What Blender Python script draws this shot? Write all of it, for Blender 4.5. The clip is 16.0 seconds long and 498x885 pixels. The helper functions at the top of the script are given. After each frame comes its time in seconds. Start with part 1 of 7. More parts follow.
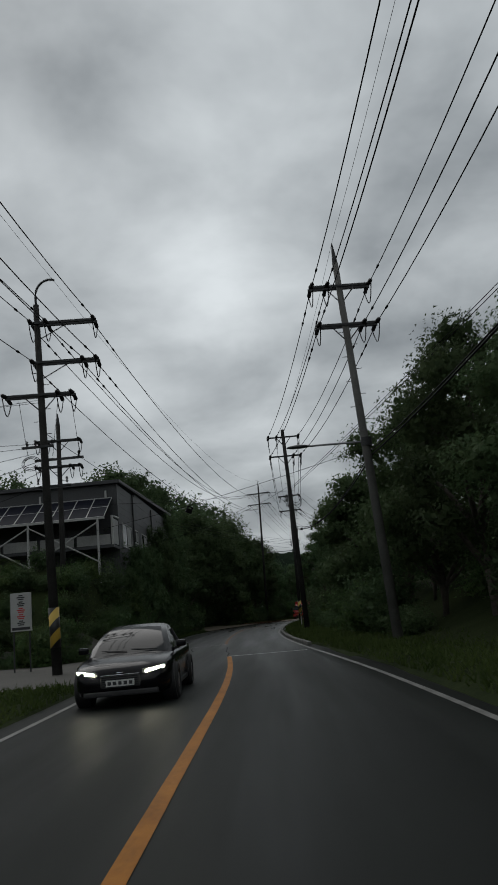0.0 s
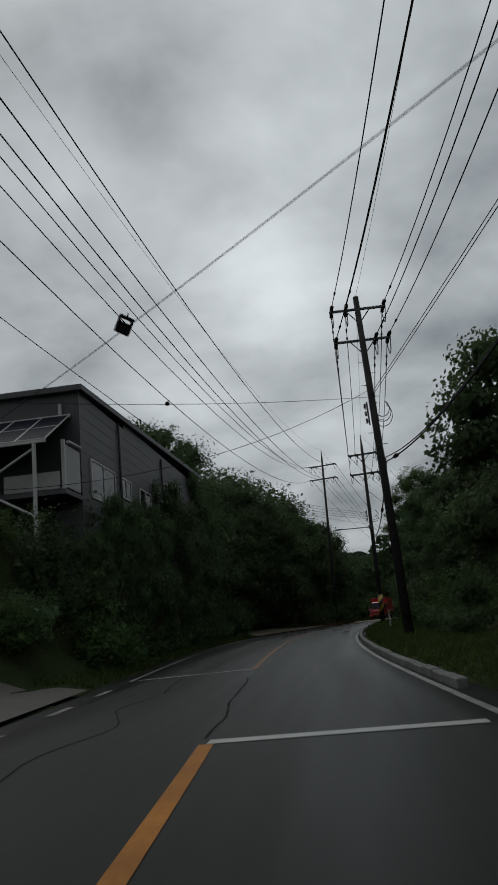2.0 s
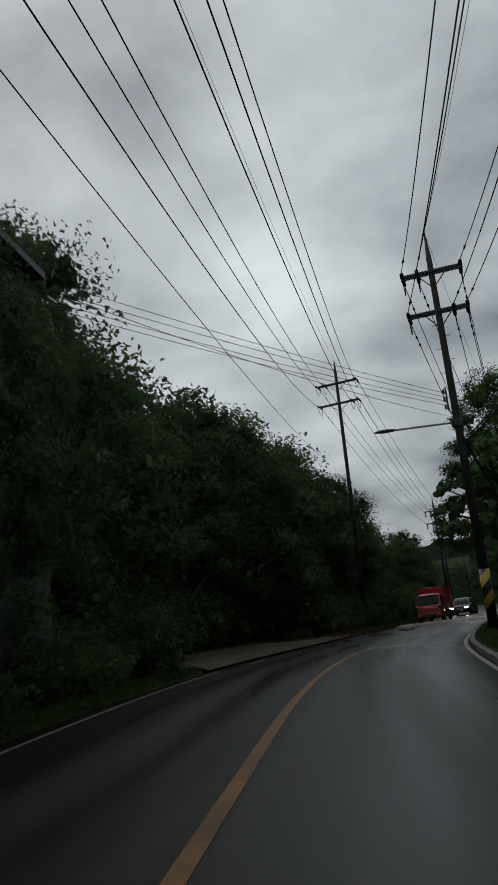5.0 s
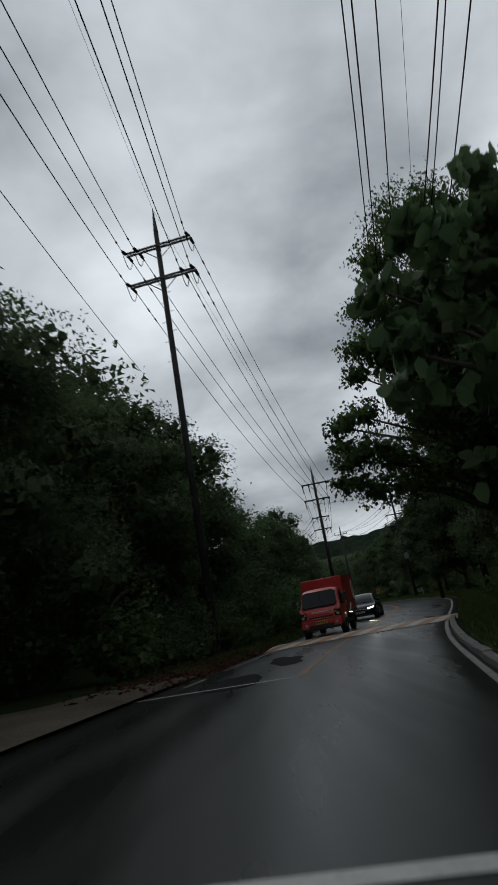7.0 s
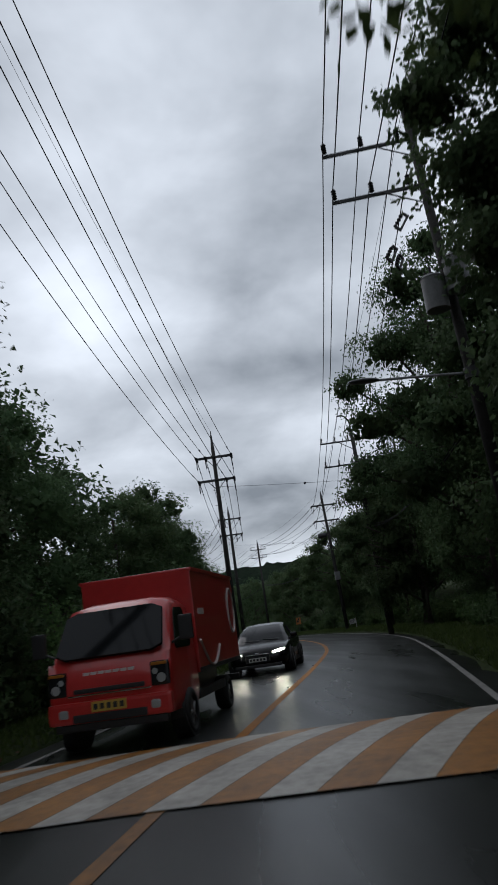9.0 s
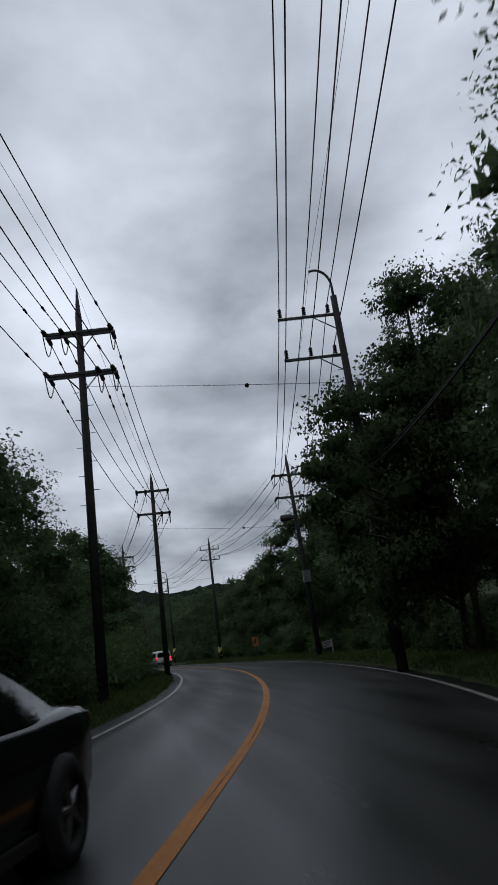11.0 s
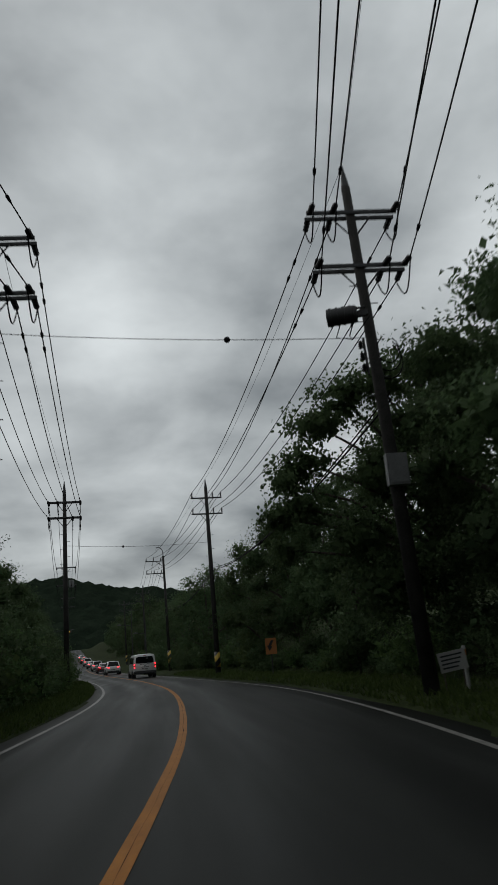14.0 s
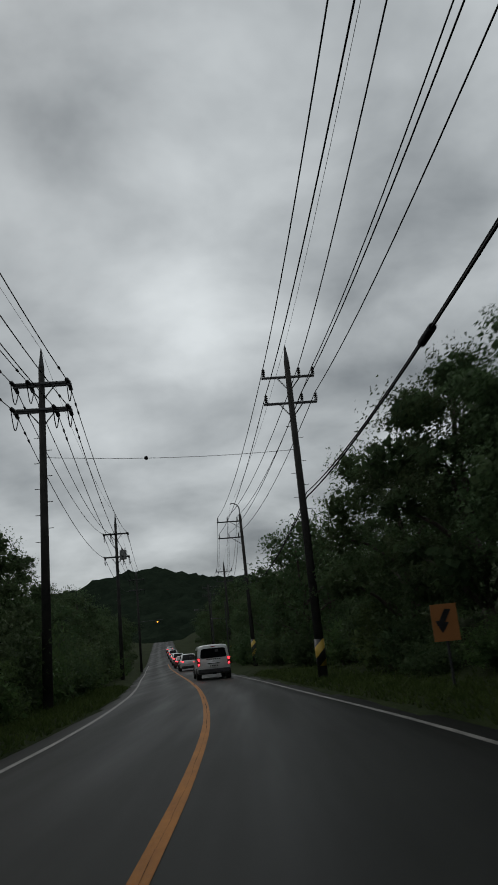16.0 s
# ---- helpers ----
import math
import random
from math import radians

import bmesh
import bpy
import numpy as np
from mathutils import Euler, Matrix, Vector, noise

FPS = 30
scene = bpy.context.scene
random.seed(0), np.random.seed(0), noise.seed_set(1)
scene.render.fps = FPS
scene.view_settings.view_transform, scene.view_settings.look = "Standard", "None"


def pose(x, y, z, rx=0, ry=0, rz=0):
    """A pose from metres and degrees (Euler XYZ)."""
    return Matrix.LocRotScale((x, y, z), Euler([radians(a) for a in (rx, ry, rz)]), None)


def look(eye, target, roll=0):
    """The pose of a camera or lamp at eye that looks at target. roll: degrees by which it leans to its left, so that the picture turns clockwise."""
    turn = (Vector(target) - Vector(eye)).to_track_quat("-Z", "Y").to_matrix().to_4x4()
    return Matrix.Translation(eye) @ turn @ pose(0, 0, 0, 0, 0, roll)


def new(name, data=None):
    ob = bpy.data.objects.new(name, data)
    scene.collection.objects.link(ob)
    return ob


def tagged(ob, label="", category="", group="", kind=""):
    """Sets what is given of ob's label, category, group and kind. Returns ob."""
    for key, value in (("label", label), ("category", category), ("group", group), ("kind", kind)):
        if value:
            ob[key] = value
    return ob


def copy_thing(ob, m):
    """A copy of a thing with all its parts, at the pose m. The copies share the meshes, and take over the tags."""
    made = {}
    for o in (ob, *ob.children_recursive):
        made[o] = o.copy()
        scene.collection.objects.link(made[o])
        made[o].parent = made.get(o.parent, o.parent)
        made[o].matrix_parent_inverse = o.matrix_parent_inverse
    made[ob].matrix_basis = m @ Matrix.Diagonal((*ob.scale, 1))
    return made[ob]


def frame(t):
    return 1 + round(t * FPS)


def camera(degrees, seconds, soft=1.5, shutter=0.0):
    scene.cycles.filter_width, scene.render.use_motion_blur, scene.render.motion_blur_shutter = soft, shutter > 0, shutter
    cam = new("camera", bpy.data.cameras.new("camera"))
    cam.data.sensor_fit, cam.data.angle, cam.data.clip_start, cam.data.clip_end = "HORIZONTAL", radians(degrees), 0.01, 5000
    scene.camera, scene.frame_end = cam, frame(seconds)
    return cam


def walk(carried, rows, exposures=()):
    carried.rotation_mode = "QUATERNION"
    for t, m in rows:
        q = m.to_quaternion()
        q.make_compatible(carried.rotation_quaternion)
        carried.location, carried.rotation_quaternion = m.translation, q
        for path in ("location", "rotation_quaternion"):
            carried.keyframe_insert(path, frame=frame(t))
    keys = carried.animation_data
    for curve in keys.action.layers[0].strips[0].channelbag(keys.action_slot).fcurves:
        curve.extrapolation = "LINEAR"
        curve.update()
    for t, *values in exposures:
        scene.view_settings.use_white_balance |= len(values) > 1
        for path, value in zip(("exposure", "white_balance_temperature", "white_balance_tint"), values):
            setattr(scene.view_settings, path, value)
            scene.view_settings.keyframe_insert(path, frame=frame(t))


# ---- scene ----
cam = camera(36.0, 16.0, shutter=0.25)
PATH = [
    (0, (1.05, 0.559, 1.498), (1.022, 2.511, 1.93), -5.3),
    (0.5, (1.098, 5.598, 1.41), (1.038, 7.549, 1.847), -5.3),
    (1, (1.103, 10.593, 1.344), (1.005, 12.542, 1.781), -5.3),
    (1.5, (0.935, 15.951, 1.218), (0.793, 17.894, 1.667), -5.5),
    (2, (0.757, 21.038, 1.192), (0.562, 22.976, 1.645), -5.5),
    (2.5, (0.438, 26.413, 1.219), (0.211, 28.347, 1.676), -5.5),
    (3, (0.097, 31.599, 1.209), (-0.151, 33.53, 1.669), -5.8),
    (3.5, (-0.369, 37.049, 1.307), (-0.632, 38.976, 1.772), -6.7),
    (3.7, (-0.844, 39.241, 1.297), (-1.101, 41.17, 1.756), -6.0),
    (5.8, (-0.979, 62.785, 1.442), (-1.09, 64.729, 1.897), -8.8),
    (6, (-0.838, 65.078, 1.459), (-0.906, 67.025, 1.91), -9.2),
    (6.5, (-0.335, 71.001, 1.429), (-0.321, 72.95, 1.877), -10.1),
    (7, (0.515, 77.415, 1.394), (0.643, 79.363, 1.83), -10.6),
    (7.5, (1.489, 83.426, 1.248), (1.67, 85.367, 1.693), -10.7),
    (8, (2.557, 89.372, 1.182), (2.813, 91.303, 1.635), -10.6),
    (8.5, (3.652, 94.259, 1.236), (3.942, 96.184, 1.697), -9.8),
    (9, (4.842, 99.027, 1.336), (5.152, 100.946, 1.807), -8.1),
    (9.5, (6.131, 104.416, 1.343), (6.47, 106.326, 1.828), -8.1),
    (9.7, (6.83, 106.97, 1.314), (7.178, 108.876, 1.81), -8.0),
    (11.8, (11.899, 127.085, 1.235), (12.262, 128.983, 1.749), -6.2),
    (12, (12.325, 129.055, 1.261), (12.684, 130.954, 1.773), -5.9),
    (12.5, (13.526, 133.933, 1.269), (13.873, 135.835, 1.783), -4.9),
    (13, (14.522, 138.966, 1.312), (14.859, 140.869, 1.828), -4.8),
    (13.5, (15.431, 144.186, 1.348), (15.744, 146.092, 1.869), -4.8),
    (14, (16.222, 149.534, 1.328), (16.495, 151.444, 1.856), -4.8),
    (14.5, (16.887, 154.956, 1.36), (17.111, 156.874, 1.883), -5.0),
    (15, (17.238, 160.334, 1.297), (17.417, 162.256, 1.822), -5.7),
    (15.5, (17.699, 165.618, 1.316), (17.813, 167.544, 1.843), -5.9),
    (16, (17.851, 171.086, 1.36), (17.889, 173.016, 1.884), -5.6),
]
walk(cam, [(t, look(eye, target, roll)) for t, eye, target, roll in PATH],
     ((0, 0.05, 6500, 10), (3.5, 0.05, 6500, 10), (6, 0.12, 6400, 10), (7, 0.2, 6350, 11), (8, 0.45, 6280, 13), (8.7, 0.5, 6220, 15), (9.3, 0.35, 6050, 12), (9.7, 0.25, 6000, 10), (11.8, 0.3, 6200, 18), (12.5, 0.27, 6350, 13), (13.5, 0.08, 6500, 10), (14.5, -0.05, 6600, 9), (16, 0, 6550, 10)))

# ---------- world and light: an overcast, wet afternoon ----------
world = bpy.data.worlds.new("overcast_sky")
scene.world = world
world.use_nodes = True
wn, wl = world.node_tree.nodes, world.node_tree.links
wn.clear()
w_out = wn.new("ShaderNodeOutputWorld")
w_bg = wn.new("ShaderNodeBackground")
w_geo = wn.new("ShaderNodeTexCoord")
w_sep = wn.new("ShaderNodeSeparateXYZ")
wl.new(w_geo.outputs["Generated"], w_sep.inputs[0])


def wmath(op, a, b=None, c=None):
    n = wn.new("ShaderNodeMath")
    n.operation = op
    for i, v in enumerate((a, b, c)):
        if v is None:
            continue
        if isinstance(v, (int, float)):
            n.inputs[i].default_value = v
        else:
            wl.new(v, n.inputs[i])
    return n.outputs[0]


w_up = wmath("ADD", wmath("MAXIMUM", w_sep.outputs[2], 0.0), 0.30)
w_vec = wn.new("ShaderNodeCombineXYZ")
wl.new(wmath("DIVIDE", w_sep.outputs[0], w_up), w_vec.inputs[0])
wl.new(wmath("DIVIDE", w_sep.outputs[1], w_up), w_vec.inputs[1])


def cloud_noise(scale, detail, rough, distortion, off):
    m = wn.new("ShaderNodeMapping")
    m.inputs["Location"].default_value = off
    wl.new(w_vec.outputs[0], m.inputs["Vector"])
    n = wn.new("ShaderNodeTexNoise")
    n.inputs["Scale"].default_value = scale
    n.inputs["Detail"].default_value = detail
    n.inputs["Roughness"].default_value = rough
    n.inputs["Distortion"].default_value = distortion
    wl.new(m.outputs[0], n.inputs["Vector"])
    return n.outputs["Fac"]


cl_big = cloud_noise(1.15, 2.0, 0.45, 0.0, (0.35, 1.1, 0.0))
cl_mid = cloud_noise(3.4, 5.0, 0.5, 0.15, (4.0, 1.0, 2.0))
cl = wmath("ADD", wmath("MULTIPLY", cl_big, 0.62), wmath("MULTIPLY", cl_mid, 0.38))
w_ramp = wn.new("ShaderNodeValToRGB")
w_ramp.color_ramp.elements[0].position, w_ramp.color_ramp.elements[0].color = 0.36, (0.155, 0.172, 0.182, 1)
w_ramp.color_ramp.elements[1].position, w_ramp.color_ramp.elements[1].color = 0.64, (0.62, 0.66, 0.675, 1)
wl.new(cl, w_ramp.inputs[0])
w_sky = wn.new("ShaderNodeTexSky")
w_sky.sky_type = "NISHITA"
w_sky.sun_disc = False
w_sky.sun_elevation, w_sky.sun_rotation = radians(48), radians(-35)
w_skyadd = wn.new("ShaderNodeMixRGB")
w_skyadd.blend_type = "ADD"
w_skyadd.inputs[0].default_value = 0.004
wl.new(w_ramp.outputs[0], w_skyadd.inputs[1])
wl.new(w_sky.outputs[0], w_skyadd.inputs[2])
# the veil is brighter towards the hidden sun
w_dot = wn.new("ShaderNodeVectorMath")
w_dot.operation = "DOT_PRODUCT"
w_dot.inputs[1].default_value = (0.22, 0.72, 0.66)
wl.new(w_geo.outputs["Generated"], w_dot.inputs[0])
w_gain = wmath("MULTIPLY_ADD", wmath("POWER", wmath("MAXIMUM", w_dot.outputs["Value"], 0.0), 5.0), 0.14, wmath("MULTIPLY_ADD", wmath("MAXIMUM", w_sep.outputs[2], 0.0), 0.20, 0.86))
w_mul = wn.new("ShaderNodeMixRGB")
w_mul.blend_type = "MULTIPLY"
w_mul.inputs[0].default_value = 1.0
wl.new(w_skyadd.outputs[0], w_mul.inputs[1])
wl.new(w_gain, w_mul.inputs[2])
wl.new(w_mul.outputs[0], w_bg.inputs["Color"])
w_bg.inputs["Strength"].default_value = 1.05
wl.new(w_bg.outputs[0], w_out.inputs["Surface"])

sun = new("sun", bpy.data.lights.new("sun", "SUN"))
sun.data.energy, sun.data.angle, sun.data.color = 0.5, radians(40), (1.0, 0.98, 0.95)
sun.matrix_world = look((0, 0, 60), (0 + 33, 0 - 47, 60 - 64))
scene.view_settings.exposure = 0.0


# ---------- materials ----------
def mat(name, color, rough=0.6, metal=0.0, second=None, scale=6.0, fine=60.0, bump=0.0, bump_scale=40.0, spec=0.5, emit=None, amount=0.6, coat=0.0, random_tint=0.0):
    m = bpy.data.materials.new(name)
    m.use_nodes = True
    n, l = m.node_tree.nodes, m.node_tree.links
    b = n["Principled BSDF"]
    b.inputs["Roughness"].default_value, b.inputs["Metallic"].default_value = rough, metal
    b.inputs["Specular IOR Level"].default_value = spec
    b.inputs["Coat Weight"].default_value = coat
    b.inputs["Coat Roughness"].default_value = 0.06
    b.inputs["Base Color"].default_value = (*color, 1)
    tc = n.new("ShaderNodeTexCoord")
    if second:
        big, small = n.new("ShaderNodeTexNoise"), n.new("ShaderNodeTexNoise")
        big.inputs["Scale"].default_value, big.inputs["Detail"].default_value = scale, 4
        small.inputs["Scale"].default_value, small.inputs["Detail"].default_value = fine, 3
        mixf = n.new("ShaderNodeMath")
        mixf.operation = "MULTIPLY_ADD"
        mixf.inputs[1].default_value, mixf.inputs[2].default_value = 0.45, 0.0
        add = n.new("ShaderNodeMath")
        add.operation = "MULTIPLY_ADD"
        add.inputs[1].default_value = 0.55
        l.new(tc.outputs["Object"], big.inputs["Vector"])
        l.new(tc.outputs["Object"], small.inputs["Vector"])
        l.new(small.outputs["Fac"], mixf.inputs[0])
        l.new(big.outputs["Fac"], add.inputs[0])
        l.new(mixf.outputs[0], add.inputs[2])
        ramp = n.new("ShaderNodeValToRGB")
        ramp.color_ramp.elements[0].position, ramp.color_ramp.elements[1].position = 0.5 - 0.25 * amount, 0.5 + 0.25 * amount
        ramp.color_ramp.elements[0].color, ramp.color_ramp.elements[1].color = (*color, 1), (*second, 1)
        l.new(add.outputs[0], ramp.inputs[0])
        out = ramp.outputs[0]
        if random_tint:
            info = n.new("ShaderNodeObjectInfo")
            hsv = n.new("ShaderNodeHueSaturation")
            mr = n.new("ShaderNodeMapRange")
            mr.inputs["To Min"].default_value, mr.inputs["To Max"].default_value = 1 - random_tint, 1 + random_tint
            l.new(info.outputs["Random"], mr.inputs["Value"])
            l.new(mr.outputs[0], hsv.inputs["Value"])
            l.new(out, hsv.inputs["Color"])
            out = hsv.outputs[0]
        l.new(out, b.inputs["Base Color"])
    if bump:
        bn = n.new("ShaderNodeTexNoise")
        bn.inputs["Scale"].default_value, bn.inputs["Detail"].default_value = bump_scale, 5
        l.new(tc.outputs["Object"], bn.inputs["Vector"])
        bu = n.new("ShaderNodeBump")
        bu.inputs["Strength"].default_value, bu.inputs["Distance"].default_value = bump, 0.02
        l.new(bn.outputs["Fac"], bu.inputs["Height"])
        l.new(bu.outputs[0], b.inputs["Normal"])
    if emit:
        b.inputs["Emission Color"].default_value = (*emit[0], 1)
        b.inputs["Emission Strength"].default_value = emit[1]
    return m


def asphalt_material():
    """Wet asphalt: worn wheel tracks, damp blotches that run along the road, fine aggregate."""
    m = mat("wet_asphalt", (0.0090, 0.0102, 0.0092), rough=0.5, second=(0.0172, 0.0190, 0.0172), spec=0.14, scale=0.35, fine=45.0, bump=0.10, bump_scale=70.0, amount=0.9)
    n, l = m.node_tree.nodes, m.node_tree.links
    b = n["Principled BSDF"]

    def math_node(op, x, y, z=None):
        k = n.new("ShaderNodeMath")
        k.operation = op
        for i, v in enumerate((x, y, z)):
            if v is None:
                continue
            if isinstance(v, (int, float)):
                k.inputs[i].default_value = v
            else:
                l.new(v, k.inputs[i])
        return k.outputs[0]

    tc = n.new("ShaderNodeTexCoord")
    mp = n.new("ShaderNodeMapping")
    mp.inputs["Scale"].default_value = (1.0, 0.05, 1.0)
    l.new(tc.outputs["Object"], mp.inputs["Vector"])
    wet = n.new("ShaderNodeTexNoise")
    wet.inputs["Scale"].default_value, wet.inputs["Detail"].default_value = 1.1, 6
    l.new(mp.outputs[0], wet.inputs["Vector"])
    lane = n.new("ShaderNodeAttribute")
    lane.attribute_name = "lane_offset"
    # two wheel tracks to each lane, about 1.6 m apart
    wave = math_node("SINE", math_node("MULTIPLY", math_node("ABSOLUTE", lane.outputs["Fac"], 0.0), 3.9), 0.0)
    track = math_node("MULTIPLY_ADD", wave, 0.10, wet.outputs["Fac"])
    ramp = n.new("ShaderNodeValToRGB")
    ramp.color_ramp.elements[0].position, ramp.color_ramp.elements[0].color = 0.30, (0.24, 0.24, 0.24, 1)
    ramp.color_ramp.elements[1].position, ramp.color_ramp.elements[1].color = 0.70, (0.42, 0.42, 0.42, 1)
    l.new(track, ramp.inputs[0])
    # the open stretches have begun to dry; the shaded one between them is still wet
    damp = n.new("ShaderNodeAttribute")
    damp.attribute_name = "wetness"
    dry = math_node("SUBTRACT", 1.0, damp.outputs["Fac"])
    l.new(math_node("MULTIPLY_ADD", dry, 0.22, ramp.outputs[0]), b.inputs["Roughness"])
    l.new(math_node("MULTIPLY_ADD", damp.outputs["Fac"], 0.10, 0.05), b.inputs["Specular IOR Level"])
    base = b.inputs["Base Color"].links[0].from_socket
    stain = n.new("ShaderNodeMixRGB")
    stain.blend_type = "MULTIPLY"
    stain.inputs[0].default_value = 1.0
    tone = n.new("ShaderNodeMapRange")
    tone.inputs["From Min"].default_value, tone.inputs["From Max"].default_value = 0.3, 0.7
    tone.inputs["To Min"].default_value, tone.inputs["To Max"].default_value = 0.72, 1.25
    l.new(track, tone.inputs["Value"])
    l.new(base, stain.inputs[1])
    l.new(tone.outputs[0], stain.inputs[2])
    l.new(stain.outputs[0], b.inputs["Base Color"])
    return m


def leaf_material(name, dark, light, tint=0.18):
    m = bpy.data.materials.new(name)
    m.use_nodes = True
    n, l = m.node_tree.nodes, m.node_tree.links
    b = n["Principled BSDF"]
    b.inputs["Roughness"].default_value = 0.6
    b.inputs["Specular IOR Level"].default_value = 0.06
    geo = n.new("ShaderNodeNewGeometry")
    info = n.new("ShaderNodeObjectInfo")
    tc = n.new("ShaderNodeTexCoord")
    patch = n.new("ShaderNodeTexNoise")
    patch.inputs["Scale"].default_value, patch.inputs["Detail"].default_value = 0.9, 3
    l.new(tc.outputs["Object"], patch.inputs["Vector"])
    # mostly the spray a leaf sits in, a little the leaf itself
    leaf = n.new("ShaderNodeMath")
    leaf.operation = "MULTIPLY_ADD"
    leaf.inputs[1].default_value, leaf.inputs[2].default_value = 0.34, -0.17
    l.new(geo.outputs["Random Per Island"], leaf.inputs[0])
    both_f = n.new("ShaderNodeMath")
    both_f.operation = "ADD"
    l.new(patch.outputs["Fac"], both_f.inputs[0])
    l.new(leaf.outputs[0], both_f.inputs[1])
    ramp = n.new("ShaderNodeValToRGB")
    ramp.color_ramp.elements[0].position, ramp.color_ramp.elements[1].position = 0.25, 0.75
    ramp.color_ramp.elements[0].color, ramp.color_ramp.elements[1].color = (*dark, 1), (*light, 1)
    l.new(both_f.outputs[0], ramp.inputs[0])
    hsv = n.new("ShaderNodeHueSaturation")
    mr = n.new("ShaderNodeMapRange")
    mr.inputs["To Min"].default_value, mr.inputs["To Max"].default_value = 1 - tint, 1 + tint
    hue = n.new("ShaderNodeMapRange")
    hue.inputs["To Min"].default_value, hue.inputs["To Max"].default_value = 0.475, 0.51
    l.new(info.outputs["Random"], mr.inputs["Value"])
    l.new(info.outputs["Random"], hue.inputs["Value"])
    l.new(hue.outputs[0], hsv.inputs["Hue"])
    l.new(mr.outputs[0], hsv.inputs["Value"])
    l.new(ramp.outputs[0], hsv.inputs["Color"])
    l.new(hsv.outputs[0], b.inputs["Base Color"])
    thin = n.new("ShaderNodeBsdfTranslucent")
    both = n.new("ShaderNodeMixShader")
    both.inputs[0].default_value = 0.40
    l.new(hsv.outputs[0], thin.inputs["Color"])
    l.new(b.outputs[0], both.inputs[1])
    l.new(thin.outputs[0], both.inputs[2])
    l.new(both.outputs[0], n["Material Output"].inputs["Surface"])
    return m


M_asphalt = asphalt_material()
M_concrete = mat("pale_concrete", (0.034, 0.031, 0.026), 0.8, second=(0.066, 0.060, 0.050), scale=0.8, fine=30, bump=0.3)
M_kerb = mat("kerb_concrete", (0.05, 0.05, 0.046), 0.75, second=(0.12, 0.12, 0.11), scale=1.5, fine=25, bump=0.3, random_tint=0.2)
M_white = mat("white_road_paint", (0.06, 0.058, 0.054), 0.5, second=(0.24, 0.235, 0.22), spec=0.25, scale=1.4, fine=24, amount=0.8, bump=0.15)
M_yellow = mat("yellow_road_paint", (0.17, 0.064, 0.008), 0.6, second=(0.40, 0.155, 0.016), spec=0.12, scale=1.2, fine=20, amount=0.9, bump=0.15)
M_yellow_worn = mat("faded_yellow_road_paint", (0.030, 0.019, 0.009), 0.5, second=(0.26, 0.11, 0.018), spec=0.2, scale=0.9, fine=12, amount=0.9, bump=0.15)
M_crack = mat("bitumen_seal", (0.006, 0.006, 0.0065), 0.8, second=(0.010, 0.010, 0.010), scale=3, fine=40, spec=0.05)
M_line = mat("stop_line_paint", (0.22, 0.22, 0.21), 0.45, second=(0.42, 0.42, 0.40), spec=0.3, scale=1.6, fine=20, amount=0.9, bump=0.15)
M_worn = mat("worn_cream_road_paint", (0.12, 0.11, 0.09), 0.5, second=(0.44, 0.42, 0.38), spec=0.3, scale=1.3, fine=9, amount=1.0, bump=0.15)
M_amber_paint = mat("worn_amber_road_paint", (0.07, 0.035, 0.012), 0.5, second=(0.36, 0.15, 0.020), spec=0.25, scale=1.3, fine=9, amount=1.1, bump=0.15)
M_soil = mat("soil_and_litter", (0.050, 0.042, 0.032), 0.85, second=(0.115, 0.096, 0.072), scale=0.5, fine=14, bump=0.6, bump_scale=10, spec=0.05)
M_ground = mat("verge_ground", (0.012, 0.018, 0.007), 0.9, second=(0.030, 0.040, 0.015), scale=0.4, fine=12, bump=0.7, bump_scale=9, spec=0.03)
# concrete colour darkened to hold the poles' backlit look against the sky
M_pole = mat("backlit_concrete_pole", (0.016, 0.0157, 0.015), 0.9, spec=0.12, second=(0.038, 0.0365, 0.034), scale=2.0, fine=30, bump=0.15)
M_pole_pale = mat("pale_concrete_pole", (0.075, 0.074, 0.070), 0.9, spec=0.12, second=(0.13, 0.128, 0.12), scale=1.2, fine=24, bump=0.15)
# steel colour darkened too, for crossarms seen as silhouettes against the sky
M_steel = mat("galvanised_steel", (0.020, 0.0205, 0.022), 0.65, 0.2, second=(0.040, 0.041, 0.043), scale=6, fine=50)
M_porcelain = mat("dark_porcelain", (0.014, 0.013, 0.014), 0.45, spec=0.2)
M_cable = mat("black_cable", (0.008, 0.008, 0.009), 0.7, spec=0.1)
M_paintgrey = mat("grey_enamel", (0.085, 0.088, 0.088), 0.55, second=(0.14, 0.143, 0.143), scale=3, fine=30)
M_leaf_a = leaf_material("broad_leaves", (0.0541, 0.0905, 0.0420), (0.0957, 0.1485, 0.0660))
M_leaf_b = leaf_material("dark_leaves", (0.0458, 0.0766, 0.0370), (0.0811, 0.1253, 0.0560))
M_leaf_c = leaf_material("bright_shrub_leaves", (0.0499, 0.0882, 0.0340), (0.1019, 0.1647, 0.0580))
M_grass = leaf_material("grass_blades", (0.026, 0.044, 0.011), (0.062, 0.088, 0.026), 0.1)
M_antenna = mat("grey_antenna_plastic", (0.055, 0.057, 0.058), 0.6, second=(0.10, 0.102, 0.104), scale=3, fine=30)
M_bark = mat("tree_bark", (0.035, 0.028, 0.022), 0.9, second=(0.085, 0.07, 0.055), scale=5, fine=30, bump=0.6)


